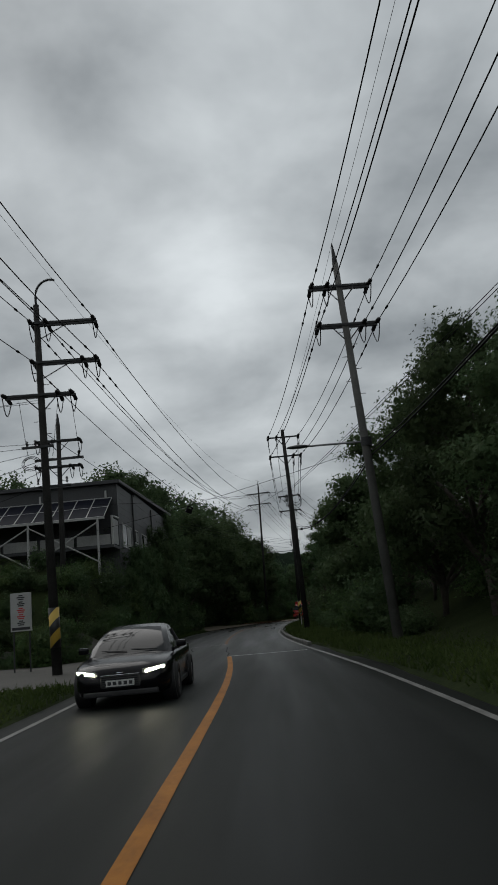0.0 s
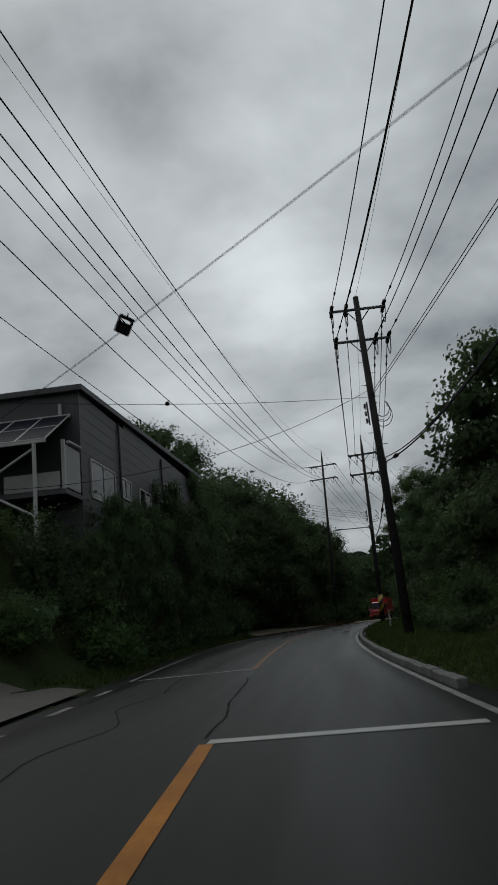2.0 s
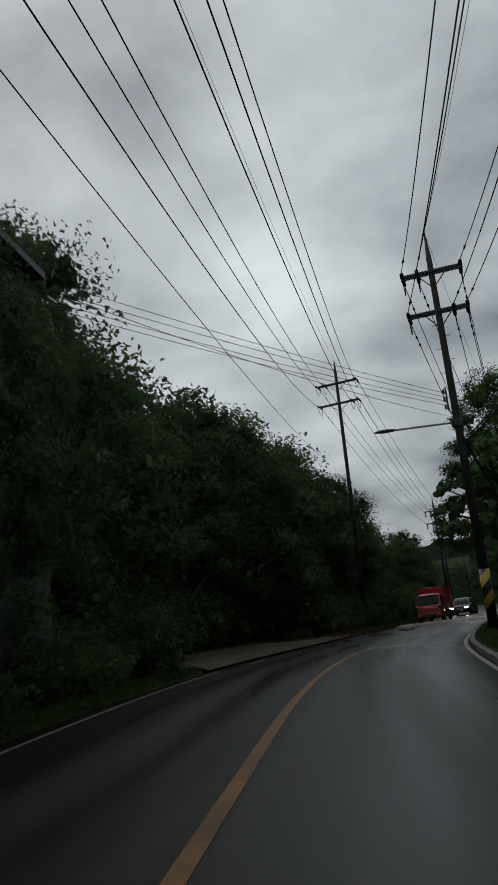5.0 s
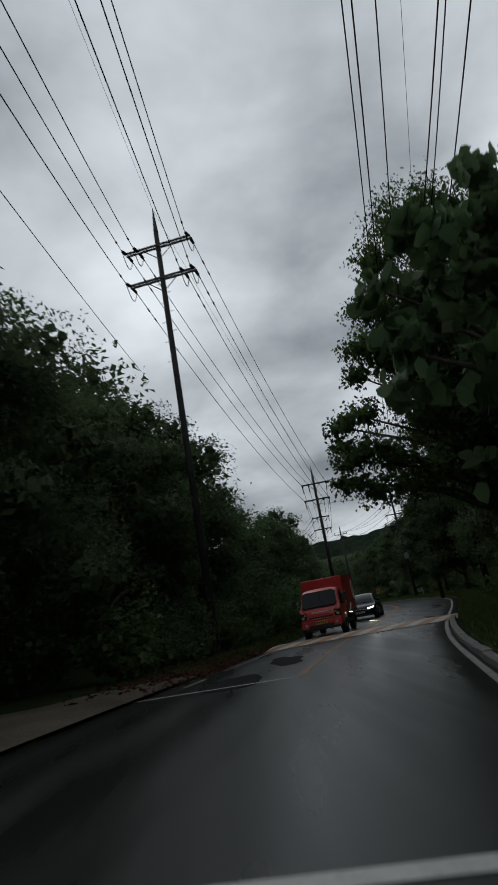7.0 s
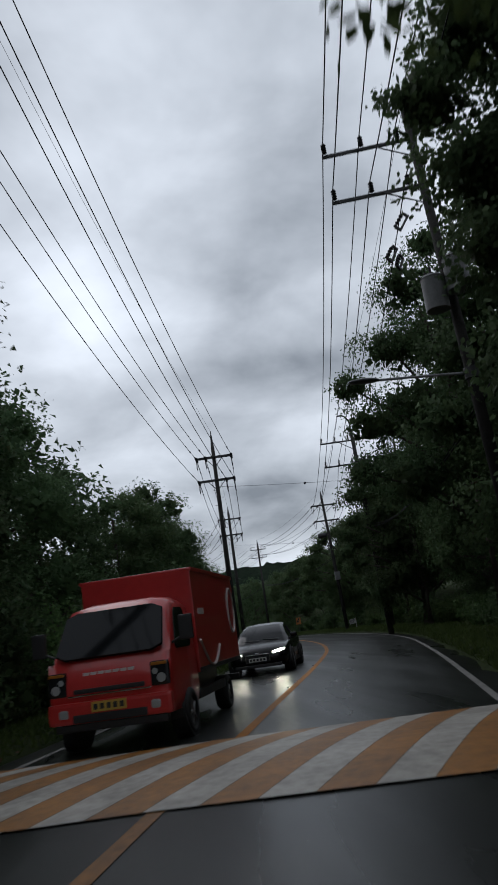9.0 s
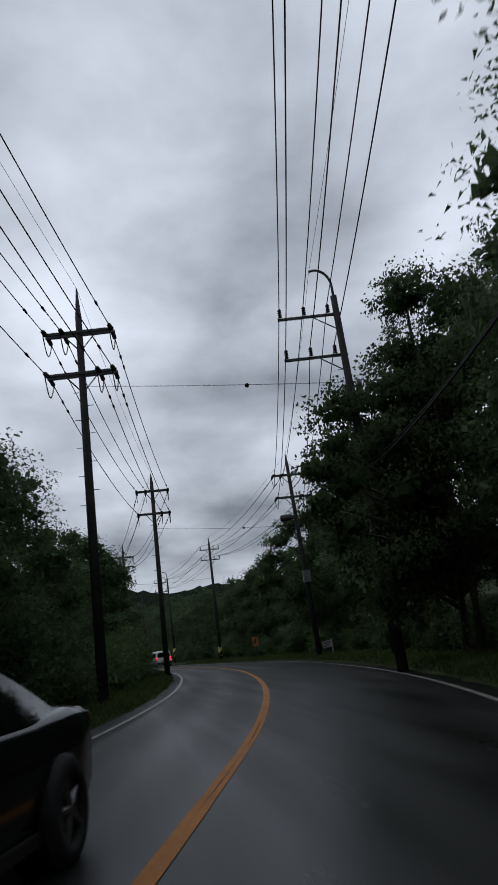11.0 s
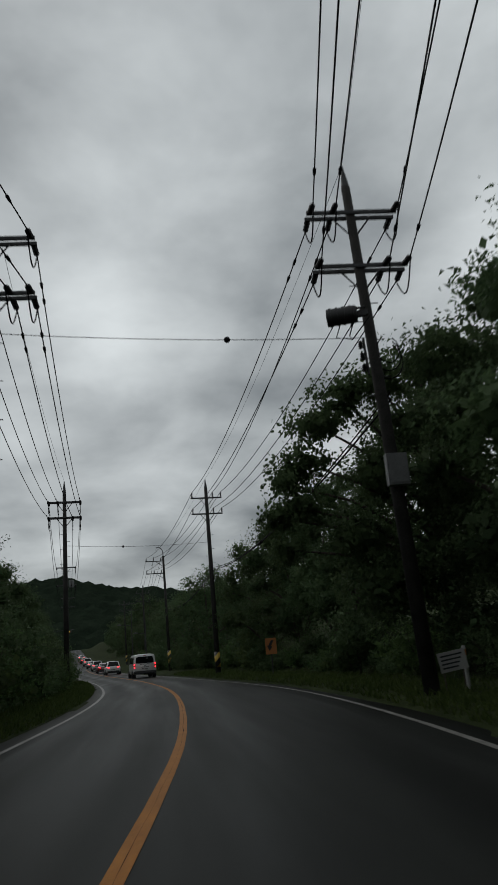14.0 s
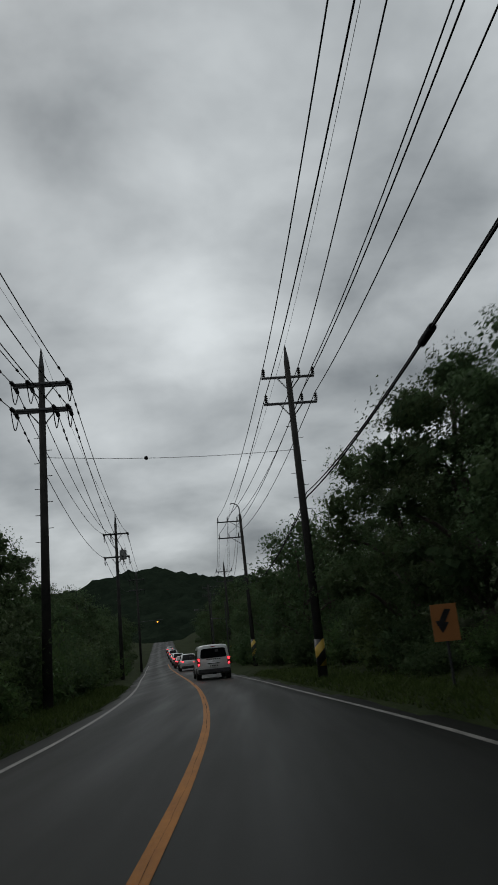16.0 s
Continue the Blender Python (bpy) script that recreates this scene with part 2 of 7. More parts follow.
# ---------- small builders ----------
def bm_object(name, bm, material, parent=None, smooth=False, bevel=0.0):
    if bevel:
        bmesh.ops.bevel(bm, geom=list(bm.edges), offset=bevel, segments=2, profile=0.7, affect="EDGES", clamp_overlap=True)
    me = bpy.data.meshes.new(name)
    bm.to_mesh(me)
    bm.free()
    me.materials.append(material)
    if smooth:
        me.polygons.foreach_set("use_smooth", [True] * len(me.polygons))
    ob = new(name, me)
    if parent:
        ob.parent = parent
    return ob


def part(name, bm, material, parent, label="", smooth=False, bevel=0.0):
    ob = bm_object(name, bm, material, parent, smooth, bevel)
    return tagged(ob, label) if label else ob


def raw_object(name, verts, faces, material, parent=None, smooth=False):
    me = bpy.data.meshes.new(name)
    me.from_pydata(verts, [], faces)
    me.materials.append(material)
    if smooth:
        me.polygons.foreach_set("use_smooth", [True] * len(me.polygons))
    ob = new(name, me)
    if parent:
        ob.parent = parent
    return ob


def add_box(bm, x0, x1, y0, y1, z0, z1, m=None):
    r = bmesh.ops.create_cube(bm, size=1.0)
    t = Matrix.Translation(((x0 + x1) / 2, (y0 + y1) / 2, (z0 + z1) / 2)) @ Matrix.Diagonal((x1 - x0, y1 - y0, z1 - z0, 1))
    bmesh.ops.transform(bm, matrix=(m @ t if m else t), verts=r["verts"])
    return r["verts"]


def box_bm(*a, m=None):
    bm = bmesh.new()
    add_box(bm, *a, m=m)
    return bm


def add_rod(bm, a, b, r0, r1=None, seg=8, cap=True):
    a, b = Vector(a), Vector(b)
    r1 = r0 if r1 is None else r1
    d = b - a
    r = bmesh.ops.create_cone(bm, cap_ends=cap, segments=seg, radius1=r0, radius2=r1, depth=d.length)
    q = d.to_track_quat("Z", "Y").to_matrix().to_4x4()
    bmesh.ops.transform(bm, matrix=Matrix.Translation((a + b) / 2) @ q, verts=r["verts"])
    return r["verts"]


def rod_bm(a, b, r0, r1=None, seg=8):
    bm = bmesh.new()
    add_rod(bm, a, b, r0, r1, seg)
    return bm


def tube(points, radius, seg=5):
    """Vertices and faces of a tube along points."""
    pts = [Vector(p) for p in points]
    verts, faces = [], []
    for i, p in enumerate(pts):
        d = (pts[min(i + 1, len(pts) - 1)] - pts[max(i - 1, 0)]).normalized()
        side = d.cross(Vector((0, 0, 1)))
        side = side.normalized() if side.length > 1e-4 else Vector((1, 0, 0))
        up = side.cross(d)
        r = radius[i] if isinstance(radius, list) else radius
        for k in range(seg):
            a = 2 * math.pi * k / seg
            verts.append(p + (side * math.cos(a) + up * math.sin(a)) * r)
    for i in range(len(pts) - 1):
        for k in range(seg):
            k2 = (k + 1) % seg
            faces.append((i * seg + k, i * seg + k2, (i + 1) * seg + k2, (i + 1) * seg + k))
    faces.append(tuple(range(seg))[::-1])
    faces.append(tuple((len(pts) - 1) * seg + k for k in range(seg)))
    return verts, faces


def empty(name, m=None):
    e = new(name)
    e.empty_display_size = 0.3
    if m is not None:
        e.matrix_world = m
    return e


# ---------- the road's line ----------
ROAD_Y = [-60, 6, 12, 18, 24, 30, 36, 42, 48, 54, 60, 66, 72, 78, 84, 90, 96, 102, 108, 114, 120, 126, 132, 138, 144, 150, 156, 162, 168, 174, 180, 186, 192, 198, 206, 217, 241, 254, 271, 371, 480]
ROAD_X = [0.6, -0.15, -0.18, -0.26, -0.52, -0.94, -1.35, -1.75, -2.02, -2.17, -2.2, -2.24, -2.02, -1.44, -0.3, 0.95, 2.15, 3.65, 5.36, 7.1, 8.88, 10.56, 12.15, 13.4, 14.45, 15.28, 15.93, 16.48, 16.74, 16.89, 16.9, 16.75, 16.4, 15.93, 15.2, 13.95, 11.0, 9.4, 7.2, -4.7, -17]
LEFT_Y, LEFT_W = [-60, 12, 36, 42, 48, 54, 60, 72, 84, 90, 96, 102, 108, 120, 132, 144, 162, 174, 192, 210, 235], [3.0, 3.0, 3.05, 3.15, 3.45, 3.7, 3.85, 4.1, 4.3, 4.0, 3.45, 3.1, 3.0, 3.1, 3.05, 3.0, 3.15, 2.92, 2.85, 2.9, 3.1]
RIGHT_Y, RIGHT_W = [-60, 6, 12, 18, 24, 36, 48, 60, 66, 72, 78, 84, 90, 96, 108, 114, 126, 138, 150, 162, 168, 174, 180, 186, 192, 198, 235], [4.0, 3.95, 3.75, 3.52, 3.32, 3.18, 3.3, 3.38, 3.7, 3.85, 3.64, 3.42, 3.38, 3.5, 3.63, 3.8, 3.85, 4.1, 4.12, 4.08, 4.22, 4.18, 4.0, 3.6, 3.33, 3.15, 3.1]
_y = np.arange(-80.0, 500.0, 0.5)


def smooth_line(ys, xs, width):
    v = np.interp(_y, ys, xs)
    k = np.exp(-0.5 * (np.arange(-4 * width, 4 * width + 0.1, 0.5) / width) ** 2)
    return np.convolve(np.pad(v, len(k) // 2, mode="edge"), k / k.sum(), mode="valid")


_cx, _lw, _rw = smooth_line(ROAD_Y, ROAD_X, 2.0), smooth_line(LEFT_Y, LEFT_W, 4), smooth_line(RIGHT_Y, RIGHT_W, 4)


def centre(y):
    return float(np.interp(y, _y, _cx))


def left_edge(y):
    return centre(y) - float(np.interp(y, _y, _lw))


def right_edge(y):
    return centre(y) + float(np.interp(y, _y, _rw))


def road_z(y):
    q = max(0.0, y - 240.0)
    return 0.00017 * q * q if q < 160 else 4.35 + 0.0544 * min(q - 160, 60)


def road_dir(y):
    d = Vector((centre(y + 0.5) - centre(y - 0.5), 1.0, 0)).normalized()
    return d


def heading(y):
    d = road_dir(y)
    return math.degrees(math.atan2(-d.x, d.y))


def step(a, b, v):
    v = min(1.0, max(0.0, (v - a) / (b - a)))
    return v * v * (3 - 2 * v)


def ground_z(x, y):
    """The lie of the land beside the road: banks on both sides, far hills."""
    z = road_z(y)
    l, r = left_edge(y) - 0.35 - x, x - right_edge(y) - 0.35
    if l <= 0 and r <= 0:
        return z - 0.25
    if l > 0:
        bank = 4.6 * step(34, 42, y) * (1 - step(70, 84, y)) * step(1.2, 4.0, l)
        rise = 2.5 * step(4, 18, l) * step(84, 110, y) + 0.4 * step(3, 12, l)
        z += bank + rise + 9 * step(20, 70, l) + 0.04 + 0.12 * step(0.0, 0.6, l) * (1.0 - step(19, 22, y) * (1 - step(34, 37, y)))
    else:
        z += 0.06 + 0.16 * step(0.0, 0.5, r) + 2.2 * step(2.6, 9, r) + 12 * step(14, 60, r)
    return z + 0.10 * noise.noise((x * 0.35, y * 0.35, 0)) * step(0.6, 2.5, max(l, r)) + 0.6 * noise.noise((x * 0.08, y * 0.08, 3)) * step(4, 12, max(l, r))


# ---------- ground, road, markings ----------
def build_ground():
    xs = sorted(set([-900, -600, -400, -280, -200, -150, -115, -90] + list(np.arange(-70, -20, 4.0)) + list(np.arange(-20, 36, 0.8)) + list(np.arange(36, 84, 4.0)) + [95, 120, 150, 200, 280, 400, 600, 900]))
    ys = sorted(set([-300, -200, -140, -100] + list(np.arange(-80, 260, 1.6)) + list(np.arange(260, 480, 6.0)) + [520, 600, 700, 850, 1100, 1500]))
    verts = [(x, y, ground_z(x, y)) for y in ys for x in xs]
    n = len(xs)
    faces = [(j * n + i, j * n + i + 1, (j + 1) * n + i + 1, (j + 1) * n + i) for j in range(len(ys) - 1) for i in range(n - 1)]
    return tagged(raw_object("ground", verts, faces, M_ground, smooth=True), "damp earth and grass banks beside a country road", "ground", kind="structure")


build_ground()


def build_road():
    ys = np.arange(-70, 478, 1.0)
    fr = [-1, -0.75, -0.5, -0.25, 0, 0.25, 0.5, 0.75, 1]
    verts, faces = [], []
    for y in ys:
        c, l, r = centre(y), left_edge(y) - 0.45, right_edge(y) + 0.45
        row = []
        for f in fr:
            x = c + (c - l) * f if f < 0 else c + (r - c) * f
            row.append((x, float(y), road_z(y) + 0.03 * (1 - abs(f))))
        verts.append((l, float(y), road_z(y) - 0.35))
        verts += row
        verts.append((r, float(y), road_z(y) - 0.35))
    n = len(fr) + 2
    for j in range(len(ys) - 1):
        for i in range(n - 1):
            faces.append((j * n + i, j * n + i + 1, (j + 1) * n + i + 1, (j + 1) * n + i))
    ob = raw_object("road", verts, faces, M_asphalt, smooth=True)
    lane = ob.data.attributes.new("lane_offset", "FLOAT", "POINT")
    lane.data.foreach_set("value", [x - centre(y) for x, y, _ in verts])
    wet = ob.data.attributes.new("wetness", "FLOAT", "POINT")
    wet.data.foreach_set("value", [float(np.interp(y, [20, 42, 74, 124, 146], [0.1, 0.65, 1.0, 1.0, 0.15])) for _, y, _ in verts])
    return tagged(ob, "wet dark two-lane asphalt road with worn patches", "road", kind="structure")


build_road()


def crown(y, x):
    """The road surface's own height at a place across it."""
    c = centre(y)
    half = (c - left_edge(y) + 0.45) if x < c else (right_edge(y) + 0.45 - c)
    return 0.03 * (1 - min(1.0, abs(x - c) / half))


def marking(name, y0, y1, offset_a, offset_b, line, material, label, dy=1.0):
    """A painted line along the road, offset from one of the road's lines."""
    n = max(1, int(round((y1 - y0) / dy)))
    verts, faces = [], []
    for i in range(n + 1):
        y = y0 + (y1 - y0) * i / n
        for off in (offset_a, offset_b):
            x = line(y) + off + 0.008 * noise.noise((y * 3.1, off * 9, 2))
            verts.append((x, y, road_z(y) + crown(y, x) + 0.006))
    for i in range(n):
        faces.append((2 * i, 2 * i + 1, 2 * i + 3, 2 * i + 2))
    return tagged(raw_object(name, verts, faces, material), label, "road marking", kind="structure")


def cross_line(name, y, x0, x1, width, slant=0.0):
    verts, faces = [], []
    n = 8
    for i in range(n + 1):
        x = x0 + (x1 - x0) * i / n
        yy = y + slant * (x - x0)
        z = road_z(yy) + crown(yy, x) + 0.008
        verts += [(x, yy - width / 2, z), (x, yy + width / 2, z)]
    for i in range(n):
        faces.append((2 * i, 2 * i + 2, 2 * i + 3, 2 * i + 1))
    return tagged(raw_object(name, verts, faces, M_line), "worn white stop line across one lane", "road marking", kind="structure")


def seam(y0, y1, off, seed):
    """A ragged open seam that runs down the middle of a painted line."""
    verts, faces = [], []
    ys = np.arange(y0, y1, 0.35)
    for y in ys:
        x = centre(y) + off + 0.016 * noise.noise((y * 0.7, seed, 0)) + 0.008 * noise.noise((y * 3.3, seed, 4))
        w = max(0.001, 0.002 + 0.009 * noise.noise((y * 0.45, seed, 8)) + 0.004 * noise.noise((y * 2.9, seed, 2)))
        z = road_z(y) + crown(y, x) + 0.009
        verts += [(x - w, float(y), z), (x + w, float(y), z)]
    for i in range(len(ys) - 1):
        faces.append((2 * i, 2 * i + 1, 2 * i + 3, 2 * i + 2))
    return tagged(raw_object("crack_seam", verts, faces, M_crack), "dark open seam along the yellow line", "road crack", kind="structure")


for a, b, q in ((-60, 29.1, 0.06), (40.9, 82.1, 0.0), (94.0, 105.8, 0.0), (109.4, 300, 0.07)):
    marking("centre_line", a, b, q - 0.04, q + 0.115, centre, M_yellow_worn if a > 30 and a < 100 else M_yellow, "broad worn yellow centre line")
    if a > 100:
        seam(126.0, 215.0, q + 0.045, a)
marking("edge_line_right", -60, 300, -0.12, 0.0, right_edge, M_white, "thin white line along the road edge")
for a, b in ((-60, 20.5), (40.5, 79.0), (100.5, 300)):
    marking("edge_line_left", a, b, 0.0, 0.12, left_edge, M_white, "thin white line along the road edge")
for y in (22.5, 26.3, 30.2, 33.6, 36.8):
    marking("edge_dash", y, y + 1.3, 0.0, 0.15, left_edge, M_white, "short white dash across a driveway mouth", 0.65)
for y in (81.5, 85.5, 97.0):
    marking("edge_dash", y, y + 1.6, 0.1, 0.24, left_edge, M_white, "short white dash across a driveway mouth", 0.8)
cross_line("stop_line", 29.25, -0.78, 2.05, 0.26, 0.03)
cross_line("stop_line", 40.65, -4.55, -1.65, 0.2, 0.05)
cross_line("stop_line", 82.1, -0.7, 2.65, 0.26, -0.25)
cross_line("stop_line", 95.8, -2.3, 1.6, 0.16, -0.5)


def build_driveway(name, y0, y1, depth, material, label):
    verts, faces = [], []
    n, m = int((y1 - y0) / 0.8), 10
    for i in range(n + 1):
        y = y0 + (y1 - y0) * i / n
        flare = 1.0 - 0.35 * abs(2 * i / n - 1) ** 2
        for k in range(m + 1):
            x = left_edge(y) - 0.40 - depth * flare * k / m
            yy = y + (y0 + y1 - 2 * y) * 0.12 * (k / m)
            verts.append((x, yy, max(ground_z(x, yy), road_z(yy)) + 0.03))
    for i in range(n):
        for k in range(m):
            a = i * (m + 1) + k
            faces.append((a, a + m + 1, a + m + 2, a + 1))
    return tagged(raw_object(name, verts, faces, material, smooth=True), label, "driveway", kind="structure")


build_driveway("driveway_concrete", 20.5, 38.0, 9.0, M_concrete, "pale wet concrete driveway mouth beside the road")
build_driveway("driveway_dirt", 79.0, 99.5, 7.0, M_soil, "brown muddy driveway mouth with leaf litter")


def build_hump():
    """The speed hump: a low rounded table with slanting white and yellow bars."""
    y0, y1 = 105.75, 109.35
    hump = empty("speed_hump")
    tagged(hump, "low speed hump painted in slanting white and yellow bars", "speed hump", kind="structure")

    def surf(u, v):
        y = y0 + (y1 - y0) * u
        l, r = left_edge(y) - 0.1, right_edge(y) + 0.1
        x = l + (r - l) * v
        yy = y - 0.22 * (x - centre(y))
        return (x, yy, 0.012 + 0.085 * math.sin(math.pi * min(1, max(0, u))) + crown(yy, x))
    verts, faces = [], []
    nu, nv = 10, 30
    for i in range(nu + 1):
        for k in range(nv + 1):
            verts.append(surf(i / nu, k / nv))
    for i in range(nu):
        for k in range(nv):
            a = i * (nv + 1) + k
            faces.append((a, a + 1, a + nv + 2, a + nv + 1))
    raw_object("table", verts, faces, M_asphalt, hump, smooth=True)
    bars = 15
    for b in range(-1, bars + 3):
        verts, faces = [], []
        for i in range(nu + 1):
            u = i / nu
            for e in (0, 1):
                v = (b - 1 + e * 0.985 + (u - 0.5) * 2.5) / bars
                x, y, z = surf(u, min(1, max(0, v)))
                verts.append((x, y, z + 0.006))
        for i in range(nu):
            faces.append((2 * i, 2 * i + 1, 2 * i + 3, 2 * i + 2))
        raw_object("painted_bar", verts, faces, M_worn if b % 2 else M_amber_paint, hump)


build_hump()


# ---------- poles and cables ----------
def insulator(bm, a, b, r=0.075):
    """A string of ribbed discs from a to b."""
    a, b = Vector(a), Vector(b)
    for i in range(4):
        p, q = a.lerp(b, i / 4 + 0.02), a.lerp(b, i / 4 + 0.16)
        add_rod(bm, p, q, r, r * 0.55, 8)
    add_rod(bm, a, b, r * 0.35, None, 6)


def build_pole(base, top, body_h, arms, tip=True, hook=0, sleeve=(0.75, 2.05), double=True, style="strain", rack=0, finish=None):
    """A tapered concrete pole. base and top are (x, y, z); arms are (height, from, to) in metres across."""
    b, t = Vector(base), Vector(top)
    pole = empty("utility_pole", Matrix.Translation(b))
    tagged(pole, "tall grey concrete utility pole with steel crossarms", "utility pole", group="utility poles along the road")
    up = (t - b).normalized()
    at = lambda h: up * (h / up.z)
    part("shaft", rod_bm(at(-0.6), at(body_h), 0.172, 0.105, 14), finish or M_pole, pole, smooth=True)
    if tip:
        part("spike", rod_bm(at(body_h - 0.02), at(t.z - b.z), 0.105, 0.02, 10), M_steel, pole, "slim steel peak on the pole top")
    if hook:
        pts = [at(body_h - 0.4) + Vector((0, 0, 0))]
        for k in range(9):
            a = math.pi * k / 8 * 0.62
            pts.append(at(body_h + 0.35) + Vector((hook * 0.52 * (1 - math.cos(a)), 0, 0.6 * math.sin(a))))
        v, f = tube(pts, 0.045, 8)
        raw_object("hook_peak", v, f, M_steel, pole, smooth=True)
    d = road_dir(b.y)
    across = Vector((d.y, -d.x, 0))
    attach = []
    for n, (h, x0, x1) in enumerate(arms):
        c = at(h)
        for s in ((-0.13, 0.13) if double else (0.12,)):
            bm = bmesh.new()
            m = Matrix.Translation(c + d * s) @ Matrix.Rotation(math.atan2(across.y, across.x), 4, "Z")
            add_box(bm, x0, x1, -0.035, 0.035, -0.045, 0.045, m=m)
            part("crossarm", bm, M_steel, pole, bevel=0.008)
        bm = bmesh.new()
        for s in ((x0 * 0.45, x1 * 0.45) if x0 * x1 < 0 and abs(x0) > 0.4 else (x0 * 0.5 if abs(x0) > abs(x1) else x1 * 0.5,)):
            add_rod(bm, c + across * s + Vector((0, 0, -0.04)), at(h - 0.62), 0.022, None, 6)
        part("arm_brace", bm, M_steel, pole)
        if style == "strain":
            spots = (x0 + 0.08, x0 + 0.62, x1 - 0.08) if n == 0 else (x0 + 0.08, x1 - 0.55, x1 - 0.08)
        else:
            spots = (x0 + 0.08, x0 + (x1 - x0) * 0.42, x0 + (x1 - x0) * 0.80) if abs(x0) > 3 * abs(x1) else (x0 + 0.08, x1 - 0.6, x1 - 0.06)
        for x in spots:
            p = c + across * x
            bm = bmesh.new()
            if style == "strain":
                fwd, back = p + d * 0.62 + Vector((0, 0, -0.06)), p - d * 0.62 + Vector((0, 0, -0.06))
                insulator(bm, p + d * 0.15, fwd)
                part("insulator", bm, M_porcelain, pole, "dark ribbed strain insulator")
                bm = bmesh.new()
                insulator(bm, p - d * 0.15, back)
                part("insulator", bm, M_porcelain, pole, "dark ribbed strain insulator")
                pts = [back.lerp(fwd, k / 8) + Vector((0, 0, -0.6 * math.sin(math.pi * k / 8))) for k in range(9)]
                v, f = tube(pts, 0.018, 5)
                raw_object("jumper_wire", v, f, M_cable, pole)
                attach.append((b + back, b + fwd))
            else:
                insulator(bm, p + Vector((0, 0, 0.04)), p + Vector((0, 0, 0.34)), 0.075)
                part("insulator", bm, M_porcelain, pole, "dark ribbed pin insulator")
                q = b + p + Vector((0, 0, 0.35))
                attach.append((q, q))
    for k in range(9):
        h = body_h - 2.6 - 0.45 * k
        s = 1 if k % 2 else -1
        part("climbing_step", rod_bm(at(h), at(h) + across * 0.30 * s, 0.012, None, 5), M_steel, pole)
    if rack:
        for k in range(3):
            q = at(rack - 0.28 * k) - d * 0.1 - across * 0.30
            bm = bmesh.new()
            insulator(bm, q - Vector((0, 0, 0.09)), q + Vector((0, 0, 0.09)), 0.06)
            part("spool", bm, M_porcelain, pole)
        part("rack", rod_bm(at(rack - 0.72) - d * 0.1 - across * 0.22, at(rack + 0.14) - d * 0.1 - across * 0.22, 0.03, None, 6), M_steel, pole)
        for k in range(3):
            r = 0.26 + 0.05 * k
            pts = [at(rack - 0.35 - 0.1 * k) + across * (0.30 + r * math.sin(a)) + d * 0.1 * (k - 1) + Vector((0, 0, r * 1.2 * math.cos(a) + 0.2)) for a in np.linspace(0.5, 5.6, 13)]
            v, f = tube(pts, 0.014, 5)
            raw_object("service_loop", v, f, M_cable, pole)
    if sleeve:
        v, f = tube([at(sleeve[0]), at(sleeve[1])], 0.178, 16)
        raw_object("hazard_sleeve", v, f, M_hazard, pole, smooth=True)
        tagged(pole.children[-1], "yellow and black striped reflective sleeve")
    peak = b + (at(t.z - b.z) if tip else at(body_h)) if not hook else b + at(body_h + 0.9) + Vector((hook * 0.7, 0, 0))
    return pole, attach, (peak, peak), style == "strain"


def hazard_material():
    m = mat("hazard_stripes", (0.6, 0.38, 0.04), 0.4)
    n, l = m.node_tree.nodes, m.node_tree.links
    tc, mp, wv, ramp = n.new("ShaderNodeTexCoord"), n.new("ShaderNodeMapping"), n.new("ShaderNodeTexWave"), n.new("ShaderNodeValToRGB")
    mp.inputs["Rotation"].default_value = (0, radians(45), 0)
    wv.inputs["Scale"].default_value, wv.bands_direction = 0.62, "Z"
    ramp.color_ramp.interpolation = "CONSTANT"
    ramp.color_ramp.elements[0].color = (0.012, 0.012, 0.012, 1)
    ramp.color_ramp.elements[1].color, ramp.color_ramp.elements[1].position = (0.5, 0.33, 0.05, 1), 0.5
    l.new(tc.outputs["Object"], mp.inputs["Vector"])
    l.new(mp.outputs[0], wv.inputs["Vector"])
    l.new(wv.outputs["Fac"], ramp.inputs[0])
    l.new(ramp.outputs[0], n["Principled BSDF"].inputs["Base Color"])
    return m


M_hazard = hazard_material()


def cable(a, b, sag, radius=0.016, n=18, label="black overhead power cable"):
    a, b = Vector(a), Vector(b)
    pts = [a.lerp(b, i / n) - Vector((0, 0, sag * 4 * (i / n) * (1 - i / n))) for i in range(n + 1)]
    v, f = tube(pts, radius, 5)
    return tagged(raw_object("power_cable", v, f, M_cable, smooth=True), label, "cable", group="overhead cables")


